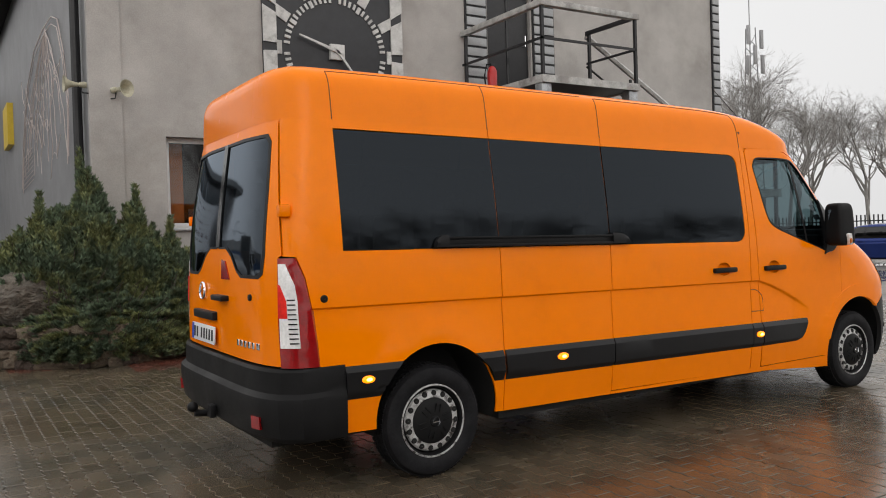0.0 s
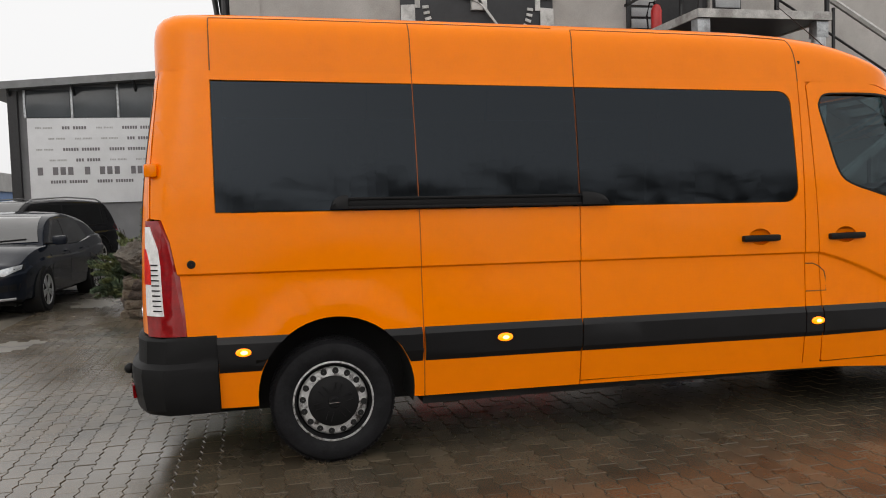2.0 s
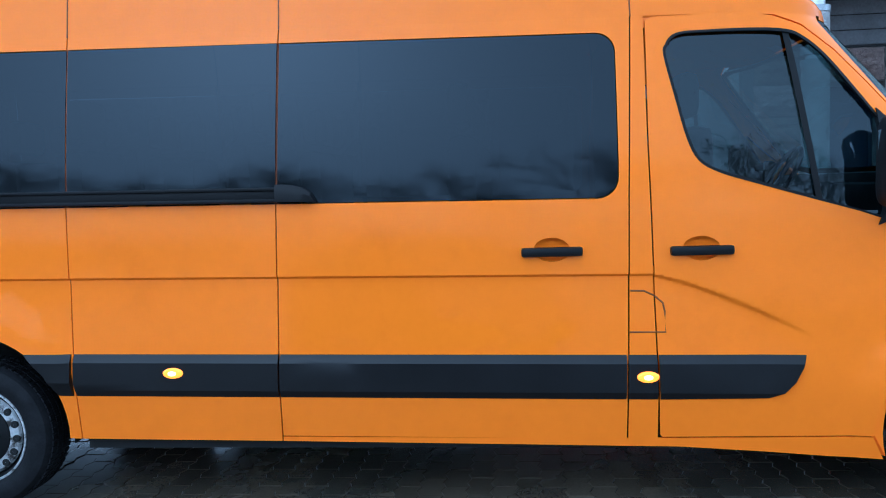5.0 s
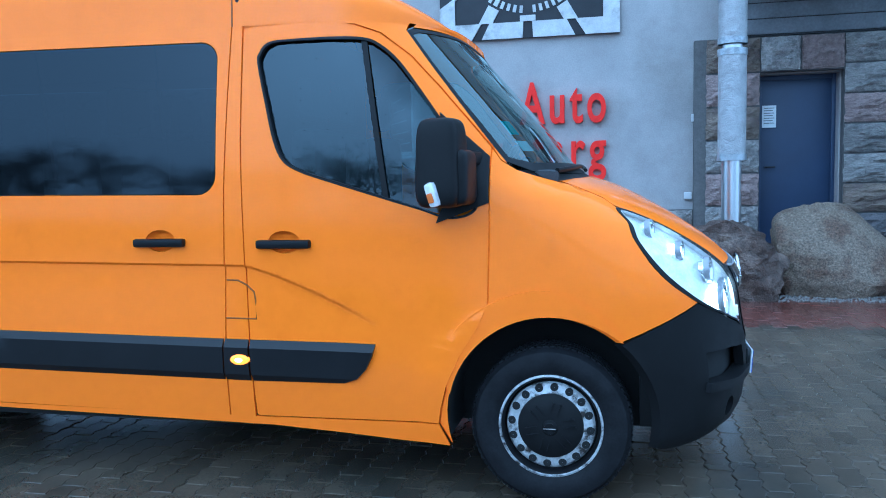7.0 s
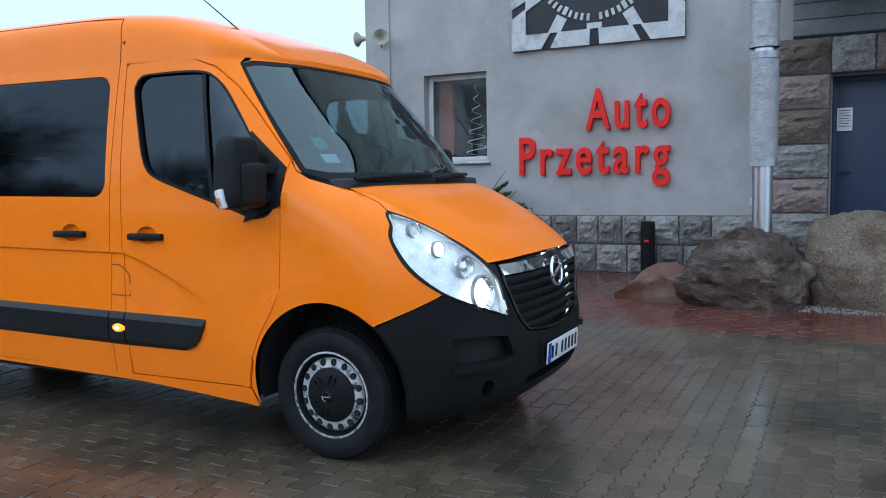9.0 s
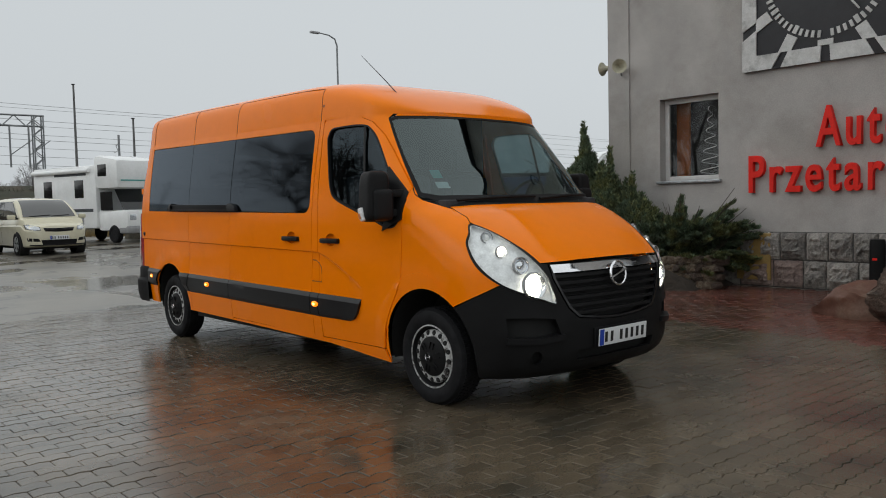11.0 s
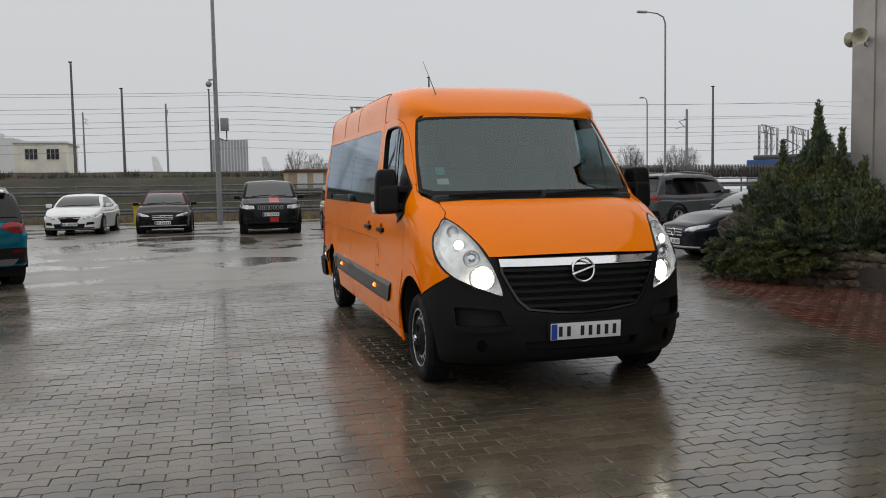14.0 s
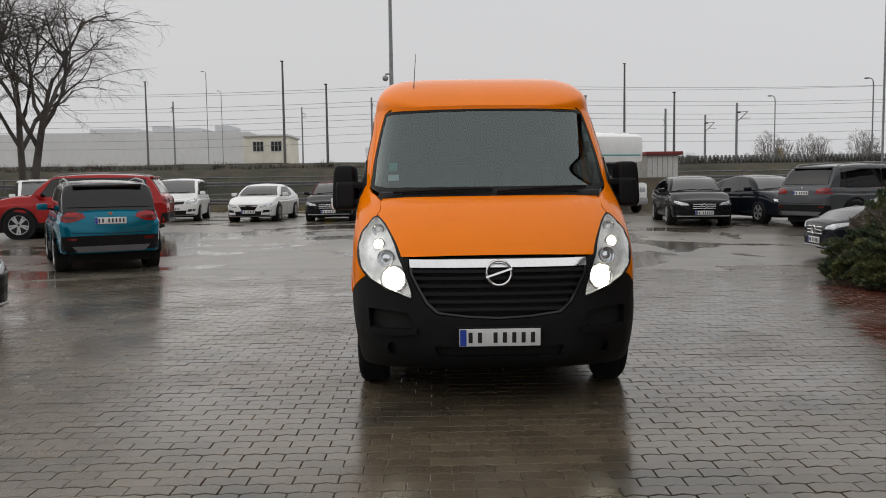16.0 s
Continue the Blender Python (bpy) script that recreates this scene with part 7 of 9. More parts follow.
    def ring(x):
        zr = roof_z(x)
        b0 = min(base(x), zr - 0.01)
        k = (zr - b0) / (H - belt + 0.06)
        wb_ = 0.925 * W / 2 * min(width(x), 0.99)
        wr = wb_ + (inset * W / 2 - wb_) * min(k, 1)
        ss = [(wb_, b0), (wb_ * 0.8 + wr * 0.2, b0 + 0.24 * (zr - b0)), (wb_ * 0.5 + wr * 0.5, b0 + 0.55 * (zr - b0)), (wb_ * 0.22 + wr * 0.78, b0 + 0.80 * (zr - b0)), (wr * 1.0, b0 + 0.91 * (zr - b0)), (wr * 0.95, b0 + 0.965 * (zr - b0)), (wr * 0.82, zr), (wr * 0.4, zr + 0.022 * min(k, 1)), (0, zr + 0.03 * min(k, 1))]
        return ss
    gx = [p["xd"] - 0.03 + (p["xc"] - p["xd"] + 0.03) * t for t in (0, 0.15, 0.35, 0.55, 0.75, 0.9)] + [p["xc"] + (p["xb"] - p["xc"]) * t for t in (0, 0.08, 0.25, 0.5, 0.75, 0.92)] + [p["xb"] + (p["xa"] - p["xb"]) * t for t in (0, 0.1, 0.3, 0.5, 0.7, 0.88, 1)]
    cab_bm = bmesh.new()
    rows = []
    for x in gx:
        ss = ring(x)
        rows.append([cab_bm.verts.new((x, y, z)) for y, z in ss] + [cab_bm.verts.new((x, -y, z)) for y, z in reversed(ss[:-1])])
    for a, b in zip(rows, rows[1:]):
        for i in range(len(a) - 1):
            cab_bm.faces.new((a[i], a[i + 1], b[i + 1], b[i]))
    for m_ in (bm, cab_bm):
        bmesh.ops.recalc_face_normals(m_, faces=m_.faces)
    tree_b, tree_c = bvhtree.BVHTree.FromBMesh(bm), bvhtree.BVHTree.FromBMesh(cab_bm)
    part("body", bm, paint, c, sharp=24)
    part("roof", cab_bm, paint, c, sharp=50, label="black painted roof" if black_roof else "")
    if black_roof or roof_mat:
        c.children[-1].data.materials[0] = roof_mat or BLACK_GLOSS

    def skin(tree, way):
        def place(u, v, inwards):
            o, d = {"front": (Vector((9, u, v)), Vector((-1, 0, 0))), "rear": (Vector((-9, u, v)), Vector((1, 0, 0))), "left": (Vector((u, 9, v)), Vector((0, -1, 0))), "right": (Vector((u, -9, v)), Vector((0, 1, 0))), "top": (Vector((u, v, 9)), Vector((0, 0, -1)))}[way]
            hit = tree.ray_cast(o, d)[0]
            if hit is None:
                hit = tree.find_nearest(o + d * (9 - (half if way in ("front", "rear") else W / 2)))[0]
            return hit + d * inwards
        return place

    def laid(nm, outline, way, mat, tree=None, proud=0.004, thick=0.02, step=0.07, holes=(), parent=None, lab=""):
        return part(nm, sheet([(outline, holes)], skin(tree or tree_b, way), step=step, thick=thick, proud=proud), mat, parent or c, lab)

    def wide(half_loop, z0):
        pts = [(f * W / 2, z0 + dz) for f, dz in half_loop]
        return pts + [(-y, z) for y, z in reversed(pts) if y > 1e-6]
    # glass
    zf0, zf1, zr0 = p["bonnet"] + 0.035, H - 0.065, p["boot"] + 0.05
    wb_, wr = 0.80 * W / 2, inset * W / 2 * 0.86
    laid("windscreen", [(-wb_, zf0), (0, zf0 - 0.01), (wb_, zf0), (wr, zf1), (0, zf1 + 0.012), (-wr, zf1)], "front", CAR_SCREEN, tree_c, 0.02, 0.03, 0.045)
    laid("rear_window", [(-wb_ * 0.97, zr0), (wb_ * 0.97, zr0), (wr * 1.02, H - 0.14), (wr * 0.85, H - 0.10), (-wr * 0.85, H - 0.10), (-wr * 1.02, H - 0.14)], "rear", CAR_GLASS if not black_roof else BLACK_GLOSS, tree_c, 0.02, 0.03, 0.05)
    zlo, zhi = belt + 0.015, H - 0.13
    xf0, xf1 = p["xa"] - 0.26, p["xb"] + 0.05
    xr0, xr1 = (p["xd"] + 0.32, p["xc"] + 0.12) if tall else (p["xc"] - 0.28, p["xc"] + 0.12)
    mid = (p["xa"] + p["xc"]) / 2 - 0.02
    for way in ("left", "right"):
        laid("window_frame", [(xr0 - 0.05, zlo - 0.03), (xf0 + 0.07, zlo - 0.03), (xf1 + 0.02, zhi + 0.035), (xr1 - 0.02, zhi + 0.035)], way, BLACK_GLOSS, tree_c, 0.003, 0.01)
        for a, b, a2, b2 in ((mid + 0.035, xf0, mid + 0.035, xf1), (p["xc"] + 0.18 if tall else xr0, mid - 0.035, p["xc"] + 0.2 if tall else xr1, mid - 0.035)) + (((xr0, p["xc"] + 0.12, xr1 - 0.1, p["xc"] + 0.14),) if tall else ()):
            laid("side_window", [(a, zlo), (b, zlo), (b2, zhi), (a2, zhi)], way, CAR_GLASS, tree_c, 0.007, 0.01)
        sg = 1 if way == "left" else -1
        bm = box((-0.075, -0.10, -0.065), (0.065, 0.10, 0.065), 0.035)
        for v in bm.verts:
            v.co.x -= 0.25 * max(0, v.co.y * sg)
        bmesh.ops.transform(bm, matrix=pose(xf0 + 0.02, sg * (W / 2 + 0.075), belt + 0.065), verts=bm.verts)
        mir = part("door_mirror", bm, paint, c)
        part("mirror_foot", tube([(xf0 + 0.05, sg * W / 2 * 0.88, belt + 0.02), (xf0 + 0.03, sg * (W / 2 + 0.03), belt + 0.03)], 0.022, 6), BLACK_TRIM, mir)
        place = skin(tree_b, way)
        for x in (mid, p["xa"] - 0.13, mid - (mid + p["wb"] / 2 - r * 0.9)):
            part("door_seam", tube([place(x, z, 0.001) for z in np.linspace(p["sill"] + 0.12, belt - 0.03, 7)], 0.004, 4), DARK, c)
        for x in (mid + 0.14, mid - 0.75):
            part("door_handle", tube([place(x - 0.09, belt - 0.12, -0.012), place(x, belt - 0.12, -0.03), place(x + 0.09, belt - 0.12, -0.012)], 0.012, 5), paint, c)
        if rails:
            pts = [(x, sg * inset * W / 2 * 0.90, roof_z(x) + dz) for x, dz in ((p["xc"] - 0.05, 0.0), (p["xc"] + 0.15, 0.05), ((p["xb"] + p["xc"]) / 2, 0.055), (p["xb"] - 0.1, 0.05), (p["xb"] + 0.08, 0.0))]
            part("roof_rail", tube(pts, 0.018, 6), SILVER_PLASTIC, c)
        # lamps
        lamp = laid("headlamp", [(f * sg * W / 2, p["nose"] + dz) for f, dz in face["head"]], "front", BLACK_GLOSS, None, 0.003, 0.02, 0.05)
        cx, cz = sum(f for f, _ in face["head"]) / len(face["head"]), sum(d for _, d in face["head"]) / len(face["head"])
        laid("lens", [((cx + (f - cx) * 0.9) * sg * W / 2, p["nose"] + cz + (dz - cz) * 0.84) for f, dz in face["head"]], "front", CAR_LAMP, None, 0.008, 0.02, 0.05, parent=lamp)
        cx2, cz2 = sum(f for f, _ in face["tail"]) / len(face["tail"]), sum(d for _, d in face["tail"]) / len(face["tail"])
        tl = laid("tail_lamp", [(f * sg * W / 2, p["boot"] + dz) for f, dz in face["tail"]], "rear", RED_CAR_LAMP, None if kind != "mpv" else tree_c, 0.012, 0.03, 0.05)
        laid("clear_lens", [((cx2 + (f - cx2) * 0.6) * sg * W / 2, p["boot"] + cz2 + (dz - cz2) * 0.3 - 0.02) for f, dz in face["tail"]], "rear", DARK_RED, None if kind != "mpv" else tree_c, 0.016, 0.02, 0.05, parent=tl)
        zb = p["sill"] + 0.17
        laid("fog_recess", [(sg * 0.56 * W / 2, zb), (sg * 0.86 * W / 2, zb + 0.02), (sg * 0.88 * W / 2, zb + 0.11), (sg * 0.60 * W / 2, zb + 0.09)], "front", BLACK_PLASTIC, None, 0.004, 0.02, 0.05)
        for wx in (p["wb"] / 2, -p["wb"] / 2):
            yo = abs(place(wx, r + 0.25, 0).y)
            # Black disc on the body side, in place of the arch opening's shade.
            bm = lathe([(0.001, 0), (r * 1.13, 0), (r * 1.15, 0.012), (r * 1.16, 0.25)], 30)
            bmesh.ops.transform(bm, matrix=pose(wx, sg * (yo + 0.006), r + 0.01, 0, 0, 180 if sg > 0 else 0), verts=bm.verts)
            part("wheel_arch", bm, DARK, c)
            if "suv" in kind:
                bm = bmesh.new()
                tube_into(bm, [(wx + r * 1.19 * math.cos(radians(a)), sg * (yo + 0.0), r + 0.01 + r * 1.19 * math.sin(radians(a))) for a in range(-8, 189, 14)], 0.038, 6)
                part("arch_moulding", bm, BLACK_PLASTIC if lower is None else lower, c)
            w_ = part("wheel", lathe([(0.66 * r, -0.085), (0.72 * r, -0.108), (0.9 * r, -0.108), (0.975 * r, -0.085), (r, -0.05), (r, 0.07), (0.9 * r, 0.1)], 36), RUBBER, c)
            part("rim_dish", lathe([(0.70 * r, -0.096), (0.685 * r, -0.104), (0.66 * r, -0.095), (0.64 * r, -0.03), (0.001, -0.03)], 30), BLACK_TRIM, w_)
            bm = lathe([(0.70 * r, -0.10), (0.685 * r, -0.108), (0.655 * r, -0.10), (0.645 * r, -0.085)], 30)
            for k in range(5):
                for o in (-9, 9):
                    box_into(bm, (0.03, -0.104, -0.020 * r / 0.33), (0.66 * r, -0.072, 0.020 * r / 0.33), 0.0, pose(0, 0, 0, 0, k * 72 + 20 + o, 0))
            part("rim", bm, ALLOY, w_)
            w_.matrix_local = pose(wx, sg * (yo - 0.085), r, 0, 0, 0 if sg < 0 else 180)
    nz = p["nose"]
    gl = wide(face["grille"], nz)
    grille = laid("grille", gl, "front", BLACK_GLOSS, None, 0.003, 0.02, 0.06)
    if grille_chrome or bars:
        zc = [z for _, z in gl]
        n_ = bars or 3
        for k in range(n_):
            z = min(zc) + (max(zc) - min(zc)) * (k + 0.7) / (n_ + 0.4)
            w_ = 0.36 * W / 2
            part("grille_bar", tube([skin(tree_b, "front")(y, z, -0.012) for y in np.linspace(-w_, w_, 9)], 0.009, 5), CHROME, grille)
        bm = lathe([(0.06, -0.004), (0.07, 0.008), (0.082, 0.004), (0.084, -0.01)], 20, "x")
        bmesh.ops.transform(bm, matrix=Matrix.Translation(skin(tree_b, "front")(0, (min(zc) + max(zc)) / 2, -0.03)), verts=bm.verts)
        part("badge", bm, CHROME, grille, "plain chrome ring badge")
    for k in range(slots):
        y = (k - (slots - 1) / 2) * 0.112
        laid("grille_slot", [(y - 0.042, nz - 0.185), (y + 0.042, nz - 0.185), (y + 0.042, nz - 0.065), (y - 0.042, nz - 0.065)], "front", SILVER_PLASTIC, None, 0.010, 0.02, 0.06, holes=([(y - 0.03, nz - 0.173), (y + 0.03, nz - 0.173), (y + 0.03, nz - 0.077), (y - 0.03, nz - 0.077)],), parent=grille)
    zb = p["sill"] + 0.09
    laid("lower_intake", [(-0.5 * W / 2, zb), (0.5 * W / 2, zb), (0.54 * W / 2, zb + 0.13), (-0.54 * W / 2, zb + 0.13)], "front", BLACK_PLASTIC, None, 0.004, 0.02, 0.06)
    part("front_lip", tube([skin(tree_b, "front")(y, p["sill"] + 0.075, -0.008) for y in np.linspace(-0.82 * W / 2, 0.82 * W / 2, 13)], 0.02, 6), BLACK_PLASTIC if not grille_chrome else SILVER_PLASTIC, c)
    hi = 0.34 if "suv" in kind else 0.13
    ap = [(-0.93 * W / 2, p["sill"] + 0.04), (0.93 * W / 2, p["sill"] + 0.04), (0.97 * W / 2, p["sill"] + hi), (0.70 * W / 2, p["sill"] + hi + 0.01), (-0.70 * W / 2, p["sill"] + hi + 0.01), (-0.97 * W / 2, p["sill"] + hi)]
    laid("rear_apron", ap, "rear", lower or BLACK_PLASTIC, None, 0.02, 0.03, 0.08)
    if "suv" in kind:
        for sg in (1, -1):
            part("sill_moulding", box((-p["wb"] / 2 + r, sg * W / 2 * 0.955 - 0.02, p["sill"] - 0.02), (p["wb"] / 2 - r, sg * W / 2 * 0.985 + 0.015, p["sill"] + 0.13), 0.02), BLACK_PLASTIC, c)
            laid("reflector", [(sg * 0.62 * W / 2, p["sill"] + 0.27), (sg * 0.80 * W / 2, p["sill"] + 0.28), (sg * 0.80 * W / 2, p["sill"] + 0.32), (sg * 0.62 * W / 2, p["sill"] + 0.31)], "rear", DARK_RED, None, 0.026, 0.02)
        laid("skid_plate", [(-0.62 * W / 2, p["sill"] + 0.07), (0.62 * W / 2, p["sill"] + 0.07), (0.72 * W / 2, p["sill"] + 0.17), (-0.72 * W / 2, p["sill"] + 0.17)], "rear", PAINT_DULL, None, 0.035, 0.04)
        part("tailgate_seam", tube([skin(tree_b, "rear")(y, z, 0.0) for y, z in [(-0.74 * W / 2, p["boot"] - 0.2), (-0.72 * W / 2, p["sill"] + hi + 0.06), (0.0, p["sill"] + hi + 0.045), (0.72 * W / 2, p["sill"] + hi + 0.06), (0.74 * W / 2, p["boot"] - 0.2)]], 0.005, 4), DARK, c)
        part("spoiler", box((p["xc"] - 0.16, -inset * W / 2 * 0.8, H - 0.115), (p["xc"] + 0.1, inset * W / 2 * 0.8, H - 0.06), 0.02), BLACK_GLOSS if black_roof else paint, c)
    part("rear_badge", lathe([(0.001, -0.006), (0.03, -0.005), (0.035, 0.004)], 14, "x"), CHROME, c).location = skin(tree_b, "rear")(0, p["boot"] - 0.07, -0.004)
    number_plate(c, Matrix.Translation(skin(tree_b, "front")(0, nz - (0.34 if kind != "coupe" else 0.32), -0.02)) @ pose(0, 0, 0, 0, 0, 90))
    number_plate(c, Matrix.Translation(skin(tree_b, "rear")(0, p["boot"] - (0.19 if "suv" in kind else 0.24), -0.014)) @ pose(0, 0, 0, 0, 0, -90))
    if stripe:
        laid("stripe", [(p["xa"] + 0.06, -0.03), (half - 0.14, -0.03), (half - 0.14, 0.27), (p["xa"] + 0.06, 0.27)], "top", stripe, None, 0.004, 0.005, 0.1)
        laid("stripe", [(p["xc"] + 0.1, -0.03), (p["xb"] - 0.05, -0.03), (p["xb"] - 0.05, 0.27), (p["xc"] + 0.1, 0.27)], "top", stripe, tree_c, 0.004, 0.005, 0.1)
        laid("stripe", [(-0.03, p["sill"] + 0.1), (0.24, p["sill"] + 0.1), (0.24, nz - 0.42), (-0.03, nz - 0.42)], "front", stripe, None, 0.012, 0.02, 0.06)
    for y0, y1 in ((-0.55, 0.02), (0.05, 0.55)):
        part("wiper", tube([skin(tree_c, "front")(y0 + (y1 - y0) * t, zf0 + 0.015 + 0.03 * t, -0.03) for t in (0, 0.33, 0.66, 1)], 0.009, 5), BLACK_TRIM, c)
    part("underbody", box((-half + 0.3, -W / 2 * 0.76, 0.17), (half - 0.3, W / 2 * 0.76, p["sill"] + 0.2)), DARK, c, smooth=False)
    return c


Z0 = -0.014
TEAL = car_paint("teal_paint", (0.0, 0.155, 0.24))
PAINT_RED = car_paint("red_car_paint", (0.36, 0.012, 0.012), 0.2)
PAINT_WHITE = car_paint("white_car_paint", (0.84, 0.85, 0.85), 0.0)
PAINT_CREAM = car_paint("cream_car_paint", (0.66, 0.62, 0.47), 0.0)
PAINT_BLACK = car_paint("black_car_paint", (0.01, 0.01, 0.0115), 0.0, 0.16)
PAINT_NAVY = car_paint("navy_car_paint", (0.01, 0.013, 0.02), 0.0, 0.18)
PAINT_GREY = car_paint("grey_car_paint", (0.098, 0.105, 0.113), 0.1, 0.22)
PAINT_BLUE = car_paint("blue_car_paint", (0.012, 0.03, 0.16), 0.3)
STRIPE = car_paint("red_stripe", (0.45, 0.03, 0.025), 0.0)
car("suv", TEAL, pose(-5.8, -7.1, Z0, 0, 0, 208), "teal compact suv with a black roof, seen from behind", True, black_roof=True)
car("big_suv", PAINT_RED, pose(-13.0, -10.5, Z0, 0, 0, -80), "bright red suv parked side on", True)
car("mpv", PAINT_WHITE, pose(-22.4, -10.6, Z0, 0, 0, 9), "white family van facing the yard")
car("coupe", PAINT_WHITE, pose(-21.6, -7.1, Z0, 0, 0, -3), "white low coupe with a black grille")
car("sedan", PAINT_BLACK, pose(-20.8, -4.2, Z0, 0, 0, 0), "black convertible with a dark red soft top", grille_chrome=True, roof_mat=material("dark_red_soft_top", (0.07, 0.012, 0.014), 0.85, vary=0.15, scale=8, fine=120, bump=0.1))
car("big_suv", PAINT_BLACK, pose(-18.3, -0.70, Z0, 0, 0, -2), "black suv with a red stripe down the bonnet", stripe=STRIPE, slots=7)
car("mpv", PAINT_CREAM, pose(-18.2, 2.2, Z0, 0, 0, 2), "cream family van with its bonnet to the yard")
car("sedan", PAINT_BLACK, pose(-15.2, 7.65, Z0, 0, 0, -7), "black saloon with a barred chrome grille", grille_chrome=True)
car("sedan", PAINT_NAVY, pose(-15.6, 10.1, Z0, 0, 0, 9), "dark navy saloon parked at an angle")
car("big_suv", PAINT_GREY, pose(-12.5, 11.8, Z0, 0, 0, 112), "grey suv with roof rails, seen from behind", True)
car("sedan", PAINT_NAVY, pose(-4.15, 8.85, Z0, 0, 0, -94), "black saloon beside the juniper bed", grille_chrome=True)
car("big_suv", PAINT_BLACK, pose(-5.7, 15.5, Z0, 0, 0, -118), "black estate with silver roof rails", True)
car("mpv", PAINT_WHITE, pose(-11.0, 27.0, Z0, 0, 0, -100), "white delivery van far back in the yard")
car("sedan", PAINT_BLACK, pose(1.15, -7.15, Z0 + 0.014, 0, 0, 55), "black saloon parked with its nose to the van", grille_chrome=True)
car("sedan", PAINT_BLUE, pose(26.5, 11.6, Z0, 0, 0, 100), "dark blue car near the fence")
car("mpv", PAINT_WHITE, pose(-19.0, -14.6, Z0, 0, 0, 30), "white car at the end of the row")
car("coupe", PAINT_GREY, pose(-15.5, 18.5, Z0, 0, 0, 140), "grey car behind the junipers")
car("sedan", PAINT_WHITE, pose(-13.0, 17.2, Z0, 0, 0, 140), "white car behind the junipers")

# box lorry
lorry = thing("box_lorry", "white lorry cab with a grey box body", "lorry", at=pose(-13.0, 23.2, lot(-13), 0, 0, -104))
part("box_body", box((-4.2, -1.05, 0.75), (0.2, 1.05, 3.25), 0.04), material("grey_tarpaulin", (0.16, 0.165, 0.17), 0.7, vary=0.15, scale=2, bump=0.2, depth=0.03), lorry)
bm = bmesh.new()
prof_l = [(0.25, 0.45), (2.45, 0.45), (2.5, 0.95), (2.35, 1.15), (1.75, 1.35), (1.1, 2.15), (0.9, 2.3), (0.25, 2.3)]
for y in (-0.98, 0.98):
    [bm.verts.new((x, y, z)) for x, z in prof_l]
bm.verts.ensure_lookup_table()
n = len(prof_l)
for i in range(n):
    j = (i + 1) % n
    bm.faces.new((bm.verts[i], bm.verts[j], bm.verts[n + j], bm.verts[n + i]))
bm.faces.new(bm.verts[:n][::-1])
bm.faces.new(bm.verts[n:])
bmesh.ops.bevel(bm, geom=list(bm.edges), offset=0.06, segments=2, affect="EDGES")
part("cab", bm, PAINT_WHITE, lorry)
bm = bmesh.new()
prof_r = [(0.25, 2.3), (1.15, 2.3), (1.2, 2.5), (0.8, 3.1), (0.25, 3.3)]
for y in (-0.95, 0.95):
    [bm.verts.new((x, y, z)) for x, z in prof_r]
bm.verts.ensure_lookup_table()
n = len(prof_r)
for i in range(n):
    j = (i + 1) % n
    bm.faces.new((bm.verts[i], bm.verts[j], bm.verts[n + j], bm.verts[n + i]))
bm.faces.new(bm.verts[:n][::-1])
bm.faces.new(bm.verts[n:])
bmesh.ops.recalc_face_normals(bm, faces=bm.faces)
bmesh.ops.bevel(bm, geom=list(bm.edges), offset=0.08, segments=2, affect="EDGES")
part("wind_deflector", bm, PAINT_WHITE, lorry)
bm = bmesh.new()
bm.faces.new([bm.verts.new(v) for v in ((1.78, -0.8, 1.38), (1.78, 0.8, 1.38), (1.17, 0.74, 2.12), (1.17, -0.74, 2.12))])
bmesh.ops.translate(bm, vec=(0.025, 0, 0.02), verts=bm.verts)
part("windscreen", bm, CAR_GLASS, lorry)
for sg in (1, -1):
    part("side_window", box((0.55, sg * 0.985 - 0.004, 1.35), (1.25, sg * 0.985 + 0.004, 2.05)), CAR_GLASS, lorry)
    part("headlamp", box((2.2, sg * 0.8 - 0.15, 0.85), (2.47, sg * 0.8 + 0.15, 1.1), 0.05), CAR_LAMP, lorry)
    part("door_mirror", box((1.25, sg * 1.15 - 0.1, 1.45), (1.4, sg * 1.15 + 0.1, 1.85), 0.04), BLACK_PLASTIC, lorry)
    for wx in (1.75, -2.6):
        w_ = part("wheel", lathe([(0.001, -0.1), (0.2, -0.1), (0.22, -0.12), (0.3, -0.11), (0.34, -0.07), (0.34, 0.08)], 24), RUBBER, lorry)
        w_.matrix_local = pose(wx, sg * 0.9, 0.34, 0, 0, 0 if sg < 0 else 180)
part("bumper", box((2.1, -0.97, 0.35), (2.56, 0.97, 0.75), 0.08), BLACK_PLASTIC, lorry)
part("grille", box((2.3, -0.45, 0.78), (2.53, 0.45, 1.02), 0.03), BLACK_GLOSS, lorry)
number_plate(lorry, pose(2.575, 0, 0.55, 0, 0, 90))
part("chassis", box((-4.0, -0.5, 0.4), (1.5, 0.5, 0.75)), DARK, lorry, smooth=False)

